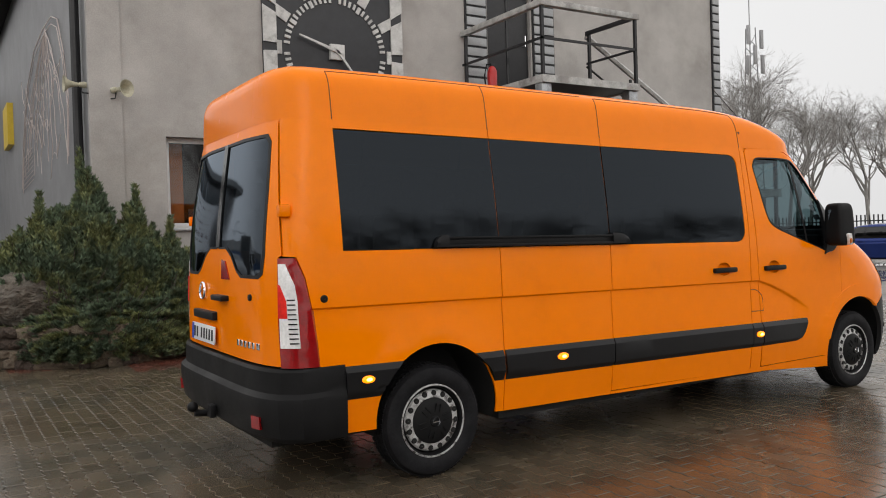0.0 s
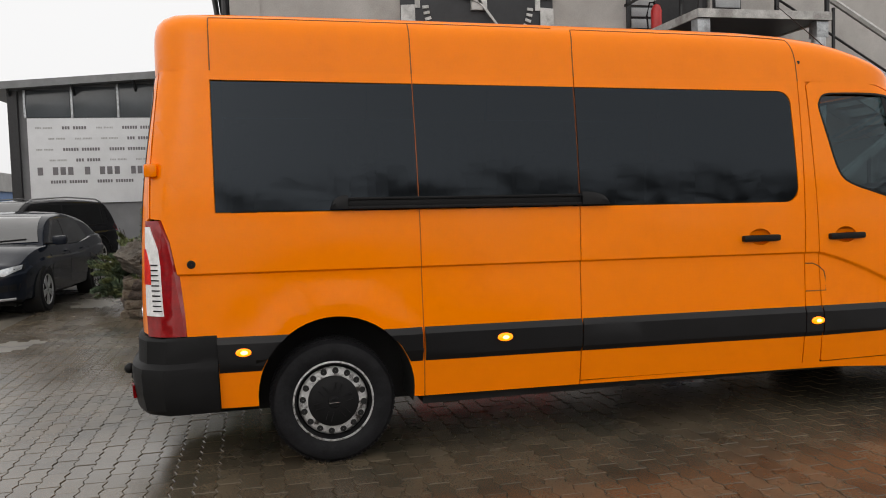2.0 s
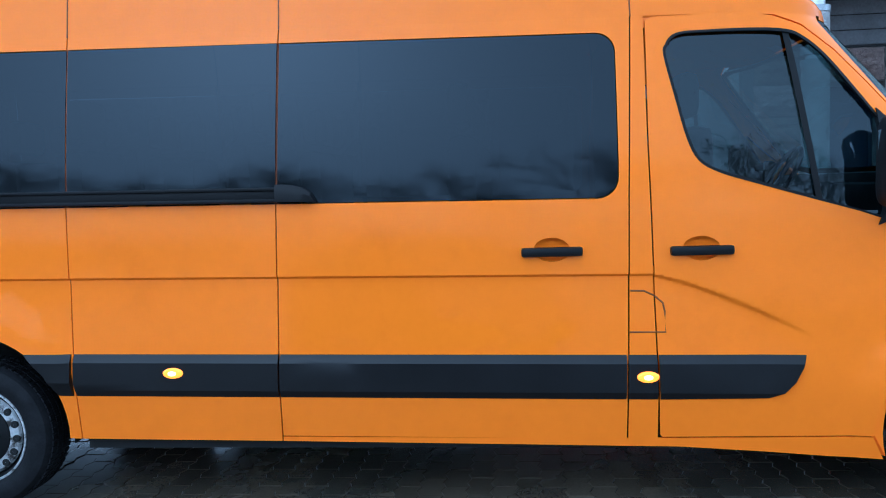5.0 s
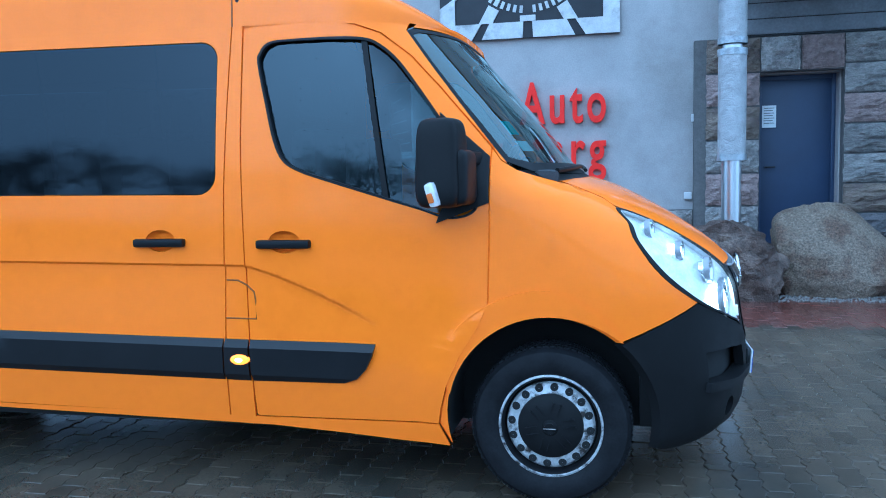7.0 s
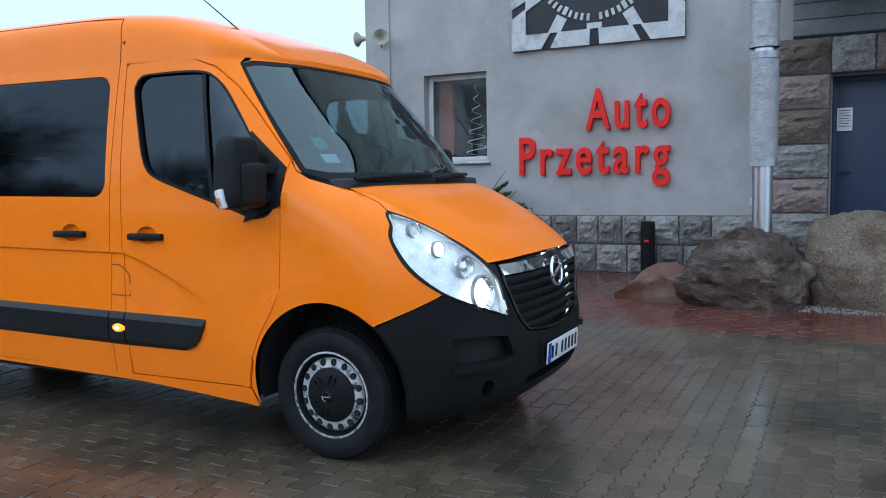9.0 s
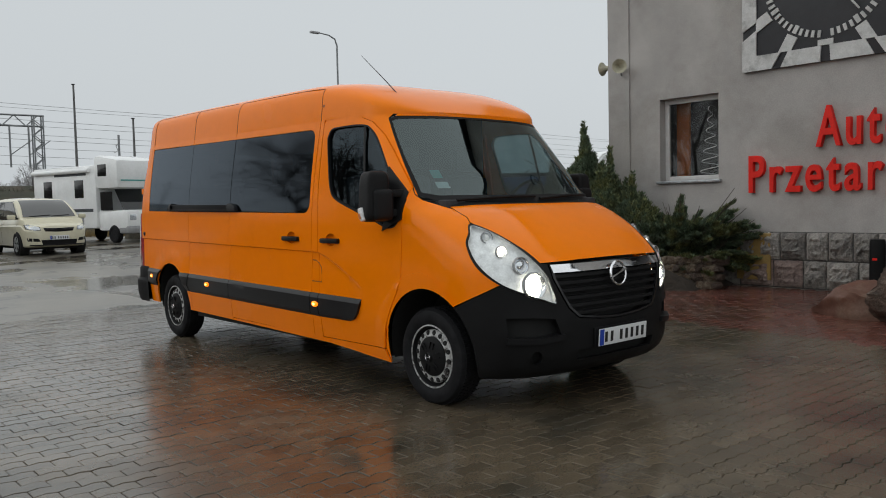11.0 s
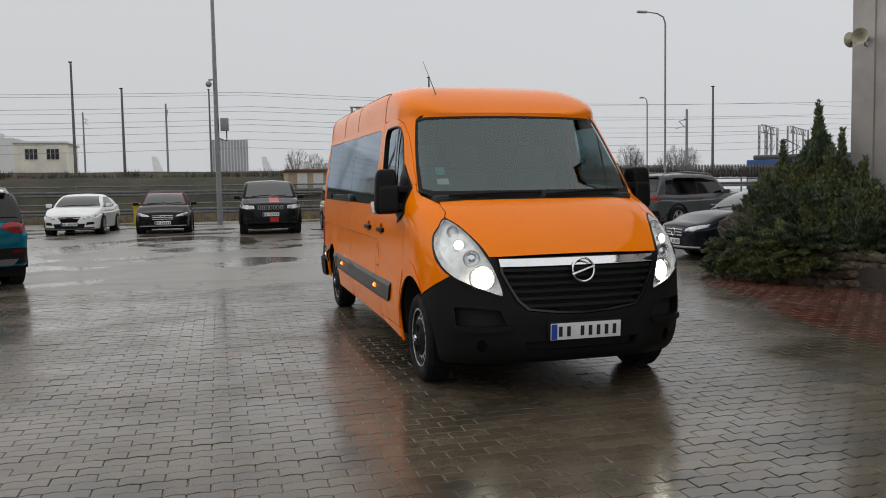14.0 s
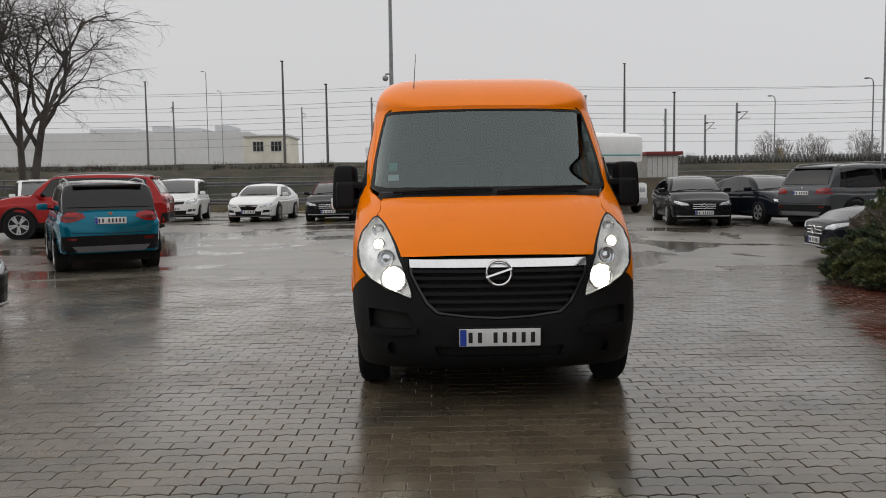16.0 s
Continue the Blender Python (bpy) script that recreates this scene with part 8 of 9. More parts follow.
# motorhome
camper = thing("motorhome", "white motorhome with a bulging bunk over the cab", "motorhome", at=pose(-24.4, 6.75, 0.19, 0, 0, 15))
part("body", box((-4.0, -1.1, 0.55), (0.4, 1.1, 3.0), 0.12), PAINT_WHITE, camper)
bm = box((0.2, -1.08, 2.05), (1.75, 1.08, 3.38), 0.25)
for v in bm.verts:
    v.co.z -= 0.25 * max(0, v.co.x - 0.9) if v.co.z > 2.5 else 0
part("bunk", bm, PAINT_WHITE, camper)
part("bunk_stripe", box((1.1, -0.9, 2.35), (1.766, 0.9, 2.4), 0.01), TEAL_INK, camper)
bm = box((0.3, -1.0, 0.45), (2.2, 1.0, 1.25), 0.15)
part("cab", bm, PAINT_WHITE, camper)
bm = bmesh.new()
bm.faces.new([bm.verts.new(v) for v in ((1.75, -0.85, 1.25), (1.75, 0.85, 1.25), (1.15, 0.8, 2.06), (1.15, -0.8, 2.06))])
part("windscreen", bm, CAR_GLASS, camper)
part("awning", tube([(-3.9, -1.16, 2.8), (0.1, -1.16, 2.8)], 0.09, 10), PAINT_WHITE, camper, "rolled white awning")
for sg in (1, -1):
    for x in (-2.9, -0.7):
        part("side_window", box((x - 0.3, sg * 1.1 - 0.012, 1.75), (x + 0.3, sg * 1.1 + 0.012, 2.45), 0.01), BLACK_GLOSS, camper)
    part("swoosh", box((-2.2, sg * 1.1 - 0.006, 1.2), (0.2, sg * 1.1 + 0.006, 1.32)), PAINT_GREY, camper)
    part("swoosh", box((-2.4, sg * 1.1 - 0.006, 2.62), (-0.2, sg * 1.1 + 0.006, 2.72)), PAINT_GREY, camper)
    part("locker_door", box((-0.9, sg * 1.1 - 0.008, 0.7), (-0.45, sg * 1.1 + 0.008, 1.05), 0.006), SILVER_PLASTIC, camper)
    part("bunk_window", box((0.55, sg * 1.08 - 0.012, 2.55), (1.1, sg * 1.08 + 0.012, 3.0), 0.01), BLACK_GLOSS, camper)
    part("cab_window", box((0.55, sg * 1.0 - 0.01, 1.25), (1.3, sg * 1.0 + 0.01, 1.95)), BLACK_GLOSS, camper)
    part("headlamp", box((1.9, sg * 0.75 - 0.14, 0.85), (2.21, sg * 0.75 + 0.14, 1.08), 0.04), CAR_LAMP, camper)
    for wx in (1.35, -2.5):
        w_ = part("wheel", lathe([(0.001, -0.1), (0.2, -0.1), (0.22, -0.12), (0.3, -0.11), (0.34, -0.07), (0.34, 0.08)], 24), RUBBER, camper)
        w_.matrix_local = pose(wx, sg * 0.93, 0.34, 0, 0, 0 if sg < 0 else 180)
part("bumper", box((1.6, -1.0, 0.35), (2.27, 1.0, 0.65), 0.1), SILVER_PLASTIC, camper)

# ---- showroom with a printed banner ----
show = thing("showroom", "dark glazed showroom with an overhanging roof", "building")
SY = 25.0
show.location.x = 1.0
eave = lambda x: 5.55 + 0.0753 * (x + 10.2)
bm = bmesh.new()
q = [bm.verts.new(v) for y in (SY, SY + 0.3) for v in ((-9.0, y, -0.014), (-1.2, y, -0.014), (-1.2, y, eave(-1.2)), (-9.0, y, eave(-9.0)))]
for f in ((0, 1, 2, 3), (7, 6, 5, 4), (0, 4, 5, 1), (1, 5, 6, 2), (2, 6, 7, 3), (3, 7, 4, 0)):
    bm.faces.new([q[i] for i in f])
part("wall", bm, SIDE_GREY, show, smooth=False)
DUSKY = material("dusky_showroom_glass", (0.075, 0.085, 0.095), 0.15, vary=0.15, scale=0.8)
for k in range(5):
    a = -8.75 + k * 1.5
    part("window", box((a, SY - 0.03, 4.72), (a + 1.38, SY - 0.004, eave(a) - 0.02), 0.005), DUSKY, show)
    part("mullion", box((a - 0.09, SY - 0.06, 4.7), (a - 0.02, SY - 0.004, eave(a - 0.1) - 0.01)), ZINC, show)
bm = bmesh.new()
vs = [bm.verts.new(v) for v in ((-10.2, SY - 0.55, 5.55), (-0.9, SY - 0.55, 6.25), (-0.9, SY + 6, 6.35), (-10.2, SY + 6, 5.65), (-10.2, SY - 0.55, 5.8), (-0.9, SY - 0.55, 6.5), (-0.9, SY + 6, 6.6), (-10.2, SY + 6, 5.9))]
for f in ((3, 2, 1, 0), (4, 5, 6, 7), (0, 1, 5, 4), (1, 2, 6, 5), (2, 3, 7, 6), (3, 0, 4, 7)):
    bm.faces.new([vs[i] for i in f])
part("roof", bm, material("grey_roof_sheet", (0.18, 0.185, 0.19), 0.5, 0.2, vary=0.15, scale=3), show, smooth=False)
for k in range(5):
    x = -9.2 + k * 2.0
    part("rafter", tube([(x, SY, eave(x) - 0.3), (x, SY - 0.5, eave(x) + 0.02)], 0.05, 6), BLACK_STEEL, show)
part("column", box((-9.3, SY - 0.2, -0.014), (-9.0, SY + 0.2, 5.6)), BLACK_STEEL, show, smooth=False)
part("back_wall", box((-9.0, SY + 5.7, -0.014), (-1.2, SY + 6, 5.6)), SIDE_GREY, show, smooth=False)
part("side_wall", box((-9.0, SY + 0.3, -0.014), (-8.7, SY + 5.7, 5.4)), SIDE_GREY, show, smooth=False)
banner = thing("banner", "large white printed banner with grey lines of lettering", "banner")
banner.location.x = 1.0
part("sheet", box((-8.75, SY - 0.09, 1.75), (-1.3, SY - 0.065, 4.68), 0.004), material("white_banner", (0.66, 0.67, 0.69), 0.6, vary=0.06, scale=1.5), banner)
rb = random.Random(4)
GREY_INK = material("grey_print", (0.16, 0.15, 0.16), 0.6, vary=0.1)
PALE_INK = material("pale_grey_print", (0.42, 0.42, 0.42), 0.6, vary=0.1)
for row in range(6):
    z = 4.35 - row * 0.37
    x = -8.5 + 0.4 * (row % 2)
    big = row == 4
    while x < -1.7:
        w = rb.choice((0.55, 0.8, 1.2)) * (2.2 if big else 1)
        h = 0.27 if big else (0.06 if w < 0.7 else 0.105)
        nchar = max(4, int(w / (h * 0.8)))
        for k in range(nchar):
            if k == nchar // 2 - 1 or x + (k + 0.8) * w / nchar > -1.4:
                continue
            part("print_bar", box((x + k * w / nchar, SY - 0.097, z - h / 2), (x + (k + 0.7) * w / nchar, SY - 0.0885, z + h / 2)), GREY_INK if w > 0.6 or big else PALE_INK, banner)
        x += w + 0.3

# ---- yard edge, railway and distance ----
# Greys of poles and masts, lightened in the colour for distance haze.
CONCRETE_POLE = material("haze_greyed_concrete_pole", (0.14, 0.14, 0.138), 0.85, vary=0.2, scale=4)
STEEL_POLE = material("grey_steel_pole", (0.24, 0.25, 0.26), 0.5, 0.4, vary=0.15, scale=5)
RAIL_STEEL = material("dull_guard_rail", (0.17, 0.172, 0.175), 0.55, 0.4, vary=0.25, scale=3)
GRASS = material("winter_grass", (0.034, 0.036, 0.02), 0.95, vary=0.35, scale=0.6, fine=8, bump=0.4, depth=0.05, tint=(0.06, 0.046, 0.028), tint_at=0.54, tint_scale=0.4)
HEDGE = material("bare_hedge", (0.058, 0.048, 0.041), 0.95, vary=0.4, scale=1.2, fine=9, bump=0.6, depth=0.1, by_island=0.3)
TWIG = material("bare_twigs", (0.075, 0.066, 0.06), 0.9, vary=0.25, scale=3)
# Twig colours of the next two are paled to carry distance haze.
HAZED_TWIG = material("haze_paled_twigs", (0.23, 0.22, 0.21), 0.95, vary=0.2, scale=1)
FAR_HAZED_TWIG = material("haze_paled_far_twigs", (0.17, 0.16, 0.155), 0.95, vary=0.2, scale=0.5)

bm = bmesh.new()
bmesh.ops.create_grid(bm, x_segments=24, y_segments=90, size=1)
for v in bm.verts:
    u, w = v.co.x, v.co.y
    v.co = Vector((-48 + u * 15.5, w * 150, (0.23 if u < 0.99 else 0.17) + (2.4 * max(0, min(1, (0.84 - u) / 0.45)) + (0.4 * max(0, min(1, (0.34 - u) / 0.06)) if w * 150 < 11 else 0)) * max(0, min(1, (36 - w * 150) / 6)) + 0.1 * noise.noise(Vector((u * 5, w * 40, 0)))))
tagged(part("railway_verge", bm, GRASS), "brown winter grass on the railway bank", "grass", kind="structure")
rg2 = random.Random(17)
vs, fs = [], []
for k in range(2600):
    x, y = -32.8 + rg2.uniform(-0.5, 0.7), rg2.uniform(-40, 40)
    for b_ in range(3):
        h, dx, dy = rg2.uniform(0.15, 0.5), rg2.uniform(-0.2, 0.2), rg2.uniform(-0.2, 0.2)
        i = len(vs)
        vs += [(x - 0.02, y, 0.16), (x + 0.02, y + 0.02, 0.16), (x + dx, y + dy, h + 0.2)]
        fs.append((i, i + 1, i + 2))
me = bpy.data.meshes.new("dry_grass")
me.from_pydata(vs, [], fs)
me.materials.append(material("dry_straw_grass", (0.24, 0.17, 0.07), 0.9, vary=0.3, scale=2, by_island=0.4))
tagged(new("dry_grass", me), "tufts of dry yellow grass along the yard edge", "grass", kind="stuff")
for x, z in ((-34.0, 0.55), (-38.0, 1.5)):
    g = thing("guard_rail", "long dull steel guard rail on posts", "guard rail", "guard rails")
    bm = bmesh.new()
    last = None
    for y in (-70, 70):
        row = [bm.verts.new((x + o, y, z + h)) for o, h in ((0, 0.0), (0.04, 0.04), (0.04, 0.1), (0, 0.155), (0.04, 0.21), (0.04, 0.27), (0, 0.31))]
        if last:
            for i in range(6):
                bm.faces.new((last[i], last[i + 1], row[i + 1], row[i]))
        last = row
    part("beam", bm, RAIL_STEEL, g)
    part("beam", tube([(x, -70, z + 0.55), (x, 70, z + 0.55)], 0.05, 6), RAIL_STEEL, g)
    for k in range(36):
        part("post", box((x - 0.12, -70 + k * 4, -0.02), (x - 0.02, -69.9 + k * 4, z + 0.55)), RAIL_STEEL, g)
# hedge of bare shrubs along the track
vs, fs = [], []
rh = random.Random(9)
for k in range(30000):
    y = rh.uniform(-75, 60)
    top_ = 2.95 + 0.45 * noise.noise(Vector((0, y * 0.1, 0))) + 0.25 * noise.noise(Vector((0, y * 0.6, 7)))
    x = -44 + rh.uniform(-1.5, 1.5)
    z0 = 2.2 + rh.uniform(0, 1) ** 1.5 * max(top_ - 2.4, 0.1)
    for _ in range(3):
        i = len(vs)
        d = Vector((rh.gauss(0, 0.25), rh.gauss(0, 0.35), rh.uniform(0.4, 1.0))).normalized() * rh.uniform(0.2, 0.55)
        p0 = Vector((x + rh.uniform(-0.1, 0.1), y + rh.uniform(-0.1, 0.1), z0))
        w_ = rh.uniform(0.008, 0.022)
        vs += [tuple(p0 - Vector((0, w_, 0))), tuple(p0 + Vector((0, w_, 0))), tuple(p0 + d)]
        fs.append((i, i + 1, i + 2))
me = bpy.data.meshes.new("bare_hedge")
me.from_pydata(vs, [], fs)
me.materials.append(HEDGE)
tagged(new("bare_hedge", me), "dense brown winter scrub beside the railway", "shrubs", kind="stuff")


def plain_pole(x, y, h, r=0.07, mat=CONCRETE_POLE, head=True):
    p_ = thing("concrete_pole", "tapered concrete pole beside the railway", "pole", "railway poles", at=pose(x, y, 0))
    part("shaft", tube([(0, 0, -0.02), (0, 0, h)], r * 1.25, 10, r * 0.7), mat, p_)
    if head:
        part("head", box((-0.08, -0.16, h), (0.1, 0.1, h + 0.08), 0.02), BLACK_STEEL, p_)
    return p_


for x, y, h in ((-57.9, -12.9, 11.85), (-58.6, -9.4, 10.0), (-80.0, -2.9, 12.7), (-76.4, -30.8, 12.7), (-62.1, 16.6, 11.9), (-57.2, 19.6, 8.8), (-50.0, 38.2, 9.9)):
    plain_pole(x, y, h, 0.11)


def catenary(x, y, h, arm=1):
    p_ = thing("catenary_mast", "grey steel catenary mast with a bracket arm", "mast", "catenary masts", at=pose(x, y, 0))
    part("mast", tube([(0, 0, -0.02), (0, 0, h)], 0.13, 8, 0.10), STEEL_POLE, p_)
    part("arm", tube([(0, 0, h - 1.6), (1.6 * arm, 0.3, h - 0.9)], 0.035, 6), STEEL_POLE, p_)
    part("arm", tube([(0, 0, h - 0.8), (1.7 * arm, 0.3, h - 0.85)], 0.03, 6), STEEL_POLE, p_)
    part("arm", tube([(0.5 * arm, 0.1, h - 1.35), (2.2 * arm, 0.3, h - 1.45)], 0.025, 6), STEEL_POLE, p_)
    part("insulator", tube([(0.15 * arm, 0.02, h - 0.8), (0.5 * arm, 0.1, h - 0.81)], 0.07, 8), BLACK_STEEL, p_)


for x, y, h, a in ((-83.6, -7.5, 11.6, 1), (-96.7, -34.4, 12.8, 1), (-106.8, -19.25, 12.85, -1), (-65.0, 21.1, 8.2, -1), (-67.4, 25.6, 7.8, 1), (-59.3, 25.6, 8.1, 1), (-50.0, 35.7, 8.0, -1)):
    catenary(x, y, h, a)


def street_lamp(x, y, h, side=1, r=0.07, reach=1.0):
    p_ = thing("street_lamp", "tall grey street lamp with a curved arm", "street lamp", "street lamps", at=pose(x, y, 0))
    part("column", tube([(0, 0, -0.02), (0, 0, h - 0.6), (0, side * 0.15 * reach, h - 0.2), (0, side * 0.6 * reach, h), (0, side * 1.5 * reach, h + 0.08)], r, 8, r * 0.5), STEEL_POLE, p_)
    y0, y1 = sorted((side * 1.35 * reach, side * (1.35 * reach + 0.65 * (0.4 + 0.6 * reach))))
    part("lamp_head", box((-0.12, y0, h - 0.02), (0.12, y1, h + 0.12), 0.04), SILVER_PLASTIC, p_)


for x, y, h, s in ((-130.0, -39.2, 21.3, -1), (-146.2, -40.9, 19.9, -1), (-75.5, 35.7, 10.3, -1), (-60.0, 37.7, 10.1, -1), (-36.7, 25.7, 12.6, -1), (-29.4, 47.2, 10.4, -1), (-20.7, 61.8, 7.6, -1)):
    street_lamp(x, y, h, s, 0.07, 0.3 if x < -50 else 1.0)
main = thing("camera_mast", "tall steel mast with a camera dome and cabinet", "mast", at=pose(-27.5, -2.32, 0))
part("shaft", tube([(0, 0, -0.02), (0, 0, 16)], 0.125, 12, 0.05), STEEL_POLE, main)
part("cabinet", box((-0.18, 0.16, 4.35), (0.18, 0.52, 4.9), 0.02), STEEL_POLE, main)
part("bracket", tube([(0, 0.1, 4.0), (0, 0.42, 3.9), (0, 0.42, 4.35)], 0.03, 6), BLACK_STEEL, main)
bm = bmesh.new()
bmesh.ops.create_icosphere(bm, subdivisions=2, radius=0.14, matrix=pose(0, -0.28, 6.4))
tube_into(bm, [(0, 0, 6.62), (0, -0.28, 6.58)], 0.04, 6)
part("camera_dome", bm, SILVER_PLASTIC, main)


def gantry(x, y, w, h, yaw):
    g = thing("signal_gantry", "lattice steel gantry over the tracks", "gantry", "gantries", at=pose(x, y, 0, 0, 0, yaw))
    for yy in (0, w):
        bm = bmesh.new()
        for dx, dy in ((-0.3, -0.28), (0.3, -0.28), (-0.3, 0.28), (0.3, 0.28)):
            tube_into(bm, [(dx, yy + dy, -0.02), (dx, yy + dy, h)], 0.05, 4)
        for k in range(int(h / 0.5)):
            o = 0.28 if k % 2 else -0.28
            for dx in (-0.3, 0.3):
                tube_into(bm, [(dx, yy - o, k * 0.5), (dx, yy + o, (k + 1) * 0.5)], 0.03, 4)
        part("leg", bm, STEEL_POLE, g)
    bm = bmesh.new()
    for zz in (h - 0.7, h):
        tube_into(bm, [(0, -0.4, zz), (0, w + 0.4, zz)], 0.06, 4)
    n_ = int(w / 0.7)
    for k in range(n_):
        tube_into(bm, [(0, k * w / n_, h - 0.7 if k % 2 else h), (0, (k + 1) * w / n_, h if k % 2 else h - 0.7)], 0.035, 4)
    part("beam", bm, STEEL_POLE, g)
    for k in range(2):
        part("hanger", tube([(0, w * (0.4 + 0.4 * k), h - 0.7), (0, w * (0.4 + 0.4 * k), h - 3.4)], 0.06, 6), STEEL_POLE, g)
        part("arm", tube([(0, w * (0.4 + 0.4 * k), h - 2.6), (0, w * (0.4 + 0.4 * k) + 1.3, h - 1.6)], 0.035, 6), STEEL_POLE, g)


gantry(-49.5, 7.65, 2.8, 7.8, -3)
gantry(-57.4, 48.7, 5.0, 7.4, 40)
gantry(-70.0, 62.0, 9.0, 8.4, 40)
wires = thing("overhead_wires", "thin dark overhead wires along the tracks", "wires", kind="stuff")
for x, z in ((-46, 7.4), (-46, 6.2), (-48, 8.6), (-50, 6.9), (-52, 5.6), (-54, 7.9), (-56, 6.5), (-58, 9.6), (-52, 5.0)):
    pts = []
    for k in range(0, 61):
        y = -150 + k * 5
        pts.append((x, y, z - 0.5 * math.sin(math.pi * ((y + 150) % 50) / 50)))
    part("wire", tube(pts, 0.012, 4), STEEL_POLE, wires)
    wires.children[-1]["kind"] = "stuff"
# palisade in front of the far tracks
fence = thing("palisade_fence", "long grey palisade fence by the tracks", "fence")
bm = bmesh.new()
for k in range(210):
    y = 12 + k * 0.26
    box_into(bm, (-43.05, y, 2.3), (-43.0, y + 0.14, 3.15))
for z in (2.45, 2.95):
    box_into(bm, (-43.0, 12, z), (-42.95, 67, z + 0.06))
ob = part("paling", bm, RAIL_STEEL, fence, smooth=False)
ob["kind"] = "stuff"
for k in range(12):
    part("post", box((-43.12, 12 + k * 4.8, -0.02), (-43.05, 12.1 + k * 4.8, 3.15)), RAIL_STEEL, fence)
# sheds and cabinets at the yard edge
# Hall grey is lightened so that the colour holds the haze.
HALL = material("haze_paled_grey_hall", (0.68, 0.69, 0.69), 0.8, vary=0.06, scale=0.1, fine=1)
CREAM = material("cream_render", (0.74, 0.71, 0.61), 0.85, vary=0.12, scale=0.6)
SUB_Y = 1.65
shed = thing("substation", "low cream substation with a rusty roof and white doors", "shed", at=pose(-40.0, SUB_Y, 1.1))
part("wall", box((-1.5, 0, -0.3), (1.5, 3.2, 1.72)), material("ochre_render", (0.42, 0.34, 0.23), 0.85, vary=0.15, scale=0.8), shed, smooth=False)
part("roof", box((-1.7, -0.15, 1.72), (1.7, 3.32, 1.85), 0.02), material("rusty_roof", (0.16, 0.075, 0.06), 0.8, vary=0.3, scale=3), shed)
for k in range(3):
    part("door", box((1.5, 0.55 + k * 0.95, 0.4), (1.53, 1.15 + k * 0.95, 1.6), 0.006), WHITE_FRAME, shed)
shed2 = thing("yard_shed", "small shed with pale boards and a red roof", "shed", at=pose(-26.6, 9.1, 0))
part("base", box((-1.05, -0.9, -0.02), (0.85, 1.45, 1.65)), material("stained_concrete", (0.17, 0.15, 0.11), 0.9, vary=0.3, scale=2), shed2, smooth=False)
part("wall", box((-1.0, 0, 1.65), (0.8, 1.4, 2.65)), material("pale_boards", (0.36, 0.35, 0.32), 0.8, vary=0.2, scale=4), shed2, smooth=False)
for k in range(6):
    part("board", box((0.8, 0.02 + k * 0.23, 1.68), (0.815, 0.21 + k * 0.23, 2.6)), WHITE_FRAME, shed2)
part("roof", box((-1.2, -0.12, 2.65), (1.0, 1.55, 2.8), 0.02), material("red_roof_sheet", (0.2, 0.03, 0.03), 0.6, vary=0.2), shed2)
grit = thing("grit_bin", "yellow plastic grit bin behind the parked cars", "bin", at=pose(-31.5, -6.0, 0.2))
part("body", box((-0.3, -0.32, -0.02), (0.3, 0.32, 0.75), 0.05), material("yellow_bin_plastic", (0.55, 0.36, 0.02), 0.5, vary=0.15, scale=5), grit)
part("lid", box((-0.34, -0.36, 0.75), (0.34, 0.36, 0.88), 0.04), grit.children[0].data.materials[0], grit)
cab = tagged(part("cable_cabinet", box((-33.6, 5.9, -0.02), (-33.2, 7.1, 1.5), 0.03), WHITE_FRAME), "grey cable cabinet by the rail", "cabinet")
# far buildings
hall = thing("long_hall", "long industrial hall, its grey paled for haze", "hall")
part("wall", box((-190, -140, -0.02), (-155, -38, 12.8)), HALL, hall, smooth=False)
for k, (y, w) in enumerate(((-72, 10), (-59, 3), (-56, 7), (-46, 3))):
    part("roof_unit", box((-170, y, 12.8), (-160, y + w, 14.0 + 0.5 * (k % 2))), material("roof_unit_grey", (0.54, 0.55, 0.57), 0.8), hall, smooth=False)
office = thing("office_block", "cream flat-roofed office block with two windows", "building")
part("wall", box((-122, -28.9, -0.02), (-112, -22.4, 9.1)), CREAM, office, smooth=False)
part("roof", box((-122.3, -29.2, 9.1), (-111.7, -22.1, 9.35)), HALL, office, smooth=False)
for y in (-27.6, -24.9):
    w_ = part("window", box((-112.0, y, 6.8), (-111.94, y + 1.7, 8.4)), WHITE_FRAME, office)
    for k in range(3):
        part("pane", box((-111.94, y + 0.1 + k * 0.53, 6.9), (-111.9, y + 0.55 + k * 0.53, 8.3)), BLACK_GLOSS, w_)
part("canopy", box((-111.9, -31, 4.6), (-109.5, -22, 5.0)), DARK, office, smooth=False)
hoard = thing("far_hoarding", "grey box-like hall far beyond the tracks", "hall")
part("wall", box((-136, -3.2, -0.02), (-130, 2.8, 10.8)), material("ribbed_grey_sheet", (0.36, 0.38, 0.4), 0.7, vary=0.1, scale=0.4), hoard, smooth=False)
for k in range(12):
    part("rib", box((-130, -3.1 + k * 0.5, 0), (-129.9, -2.95 + k * 0.5, 10.7)), HALL, hoard, smooth=False)
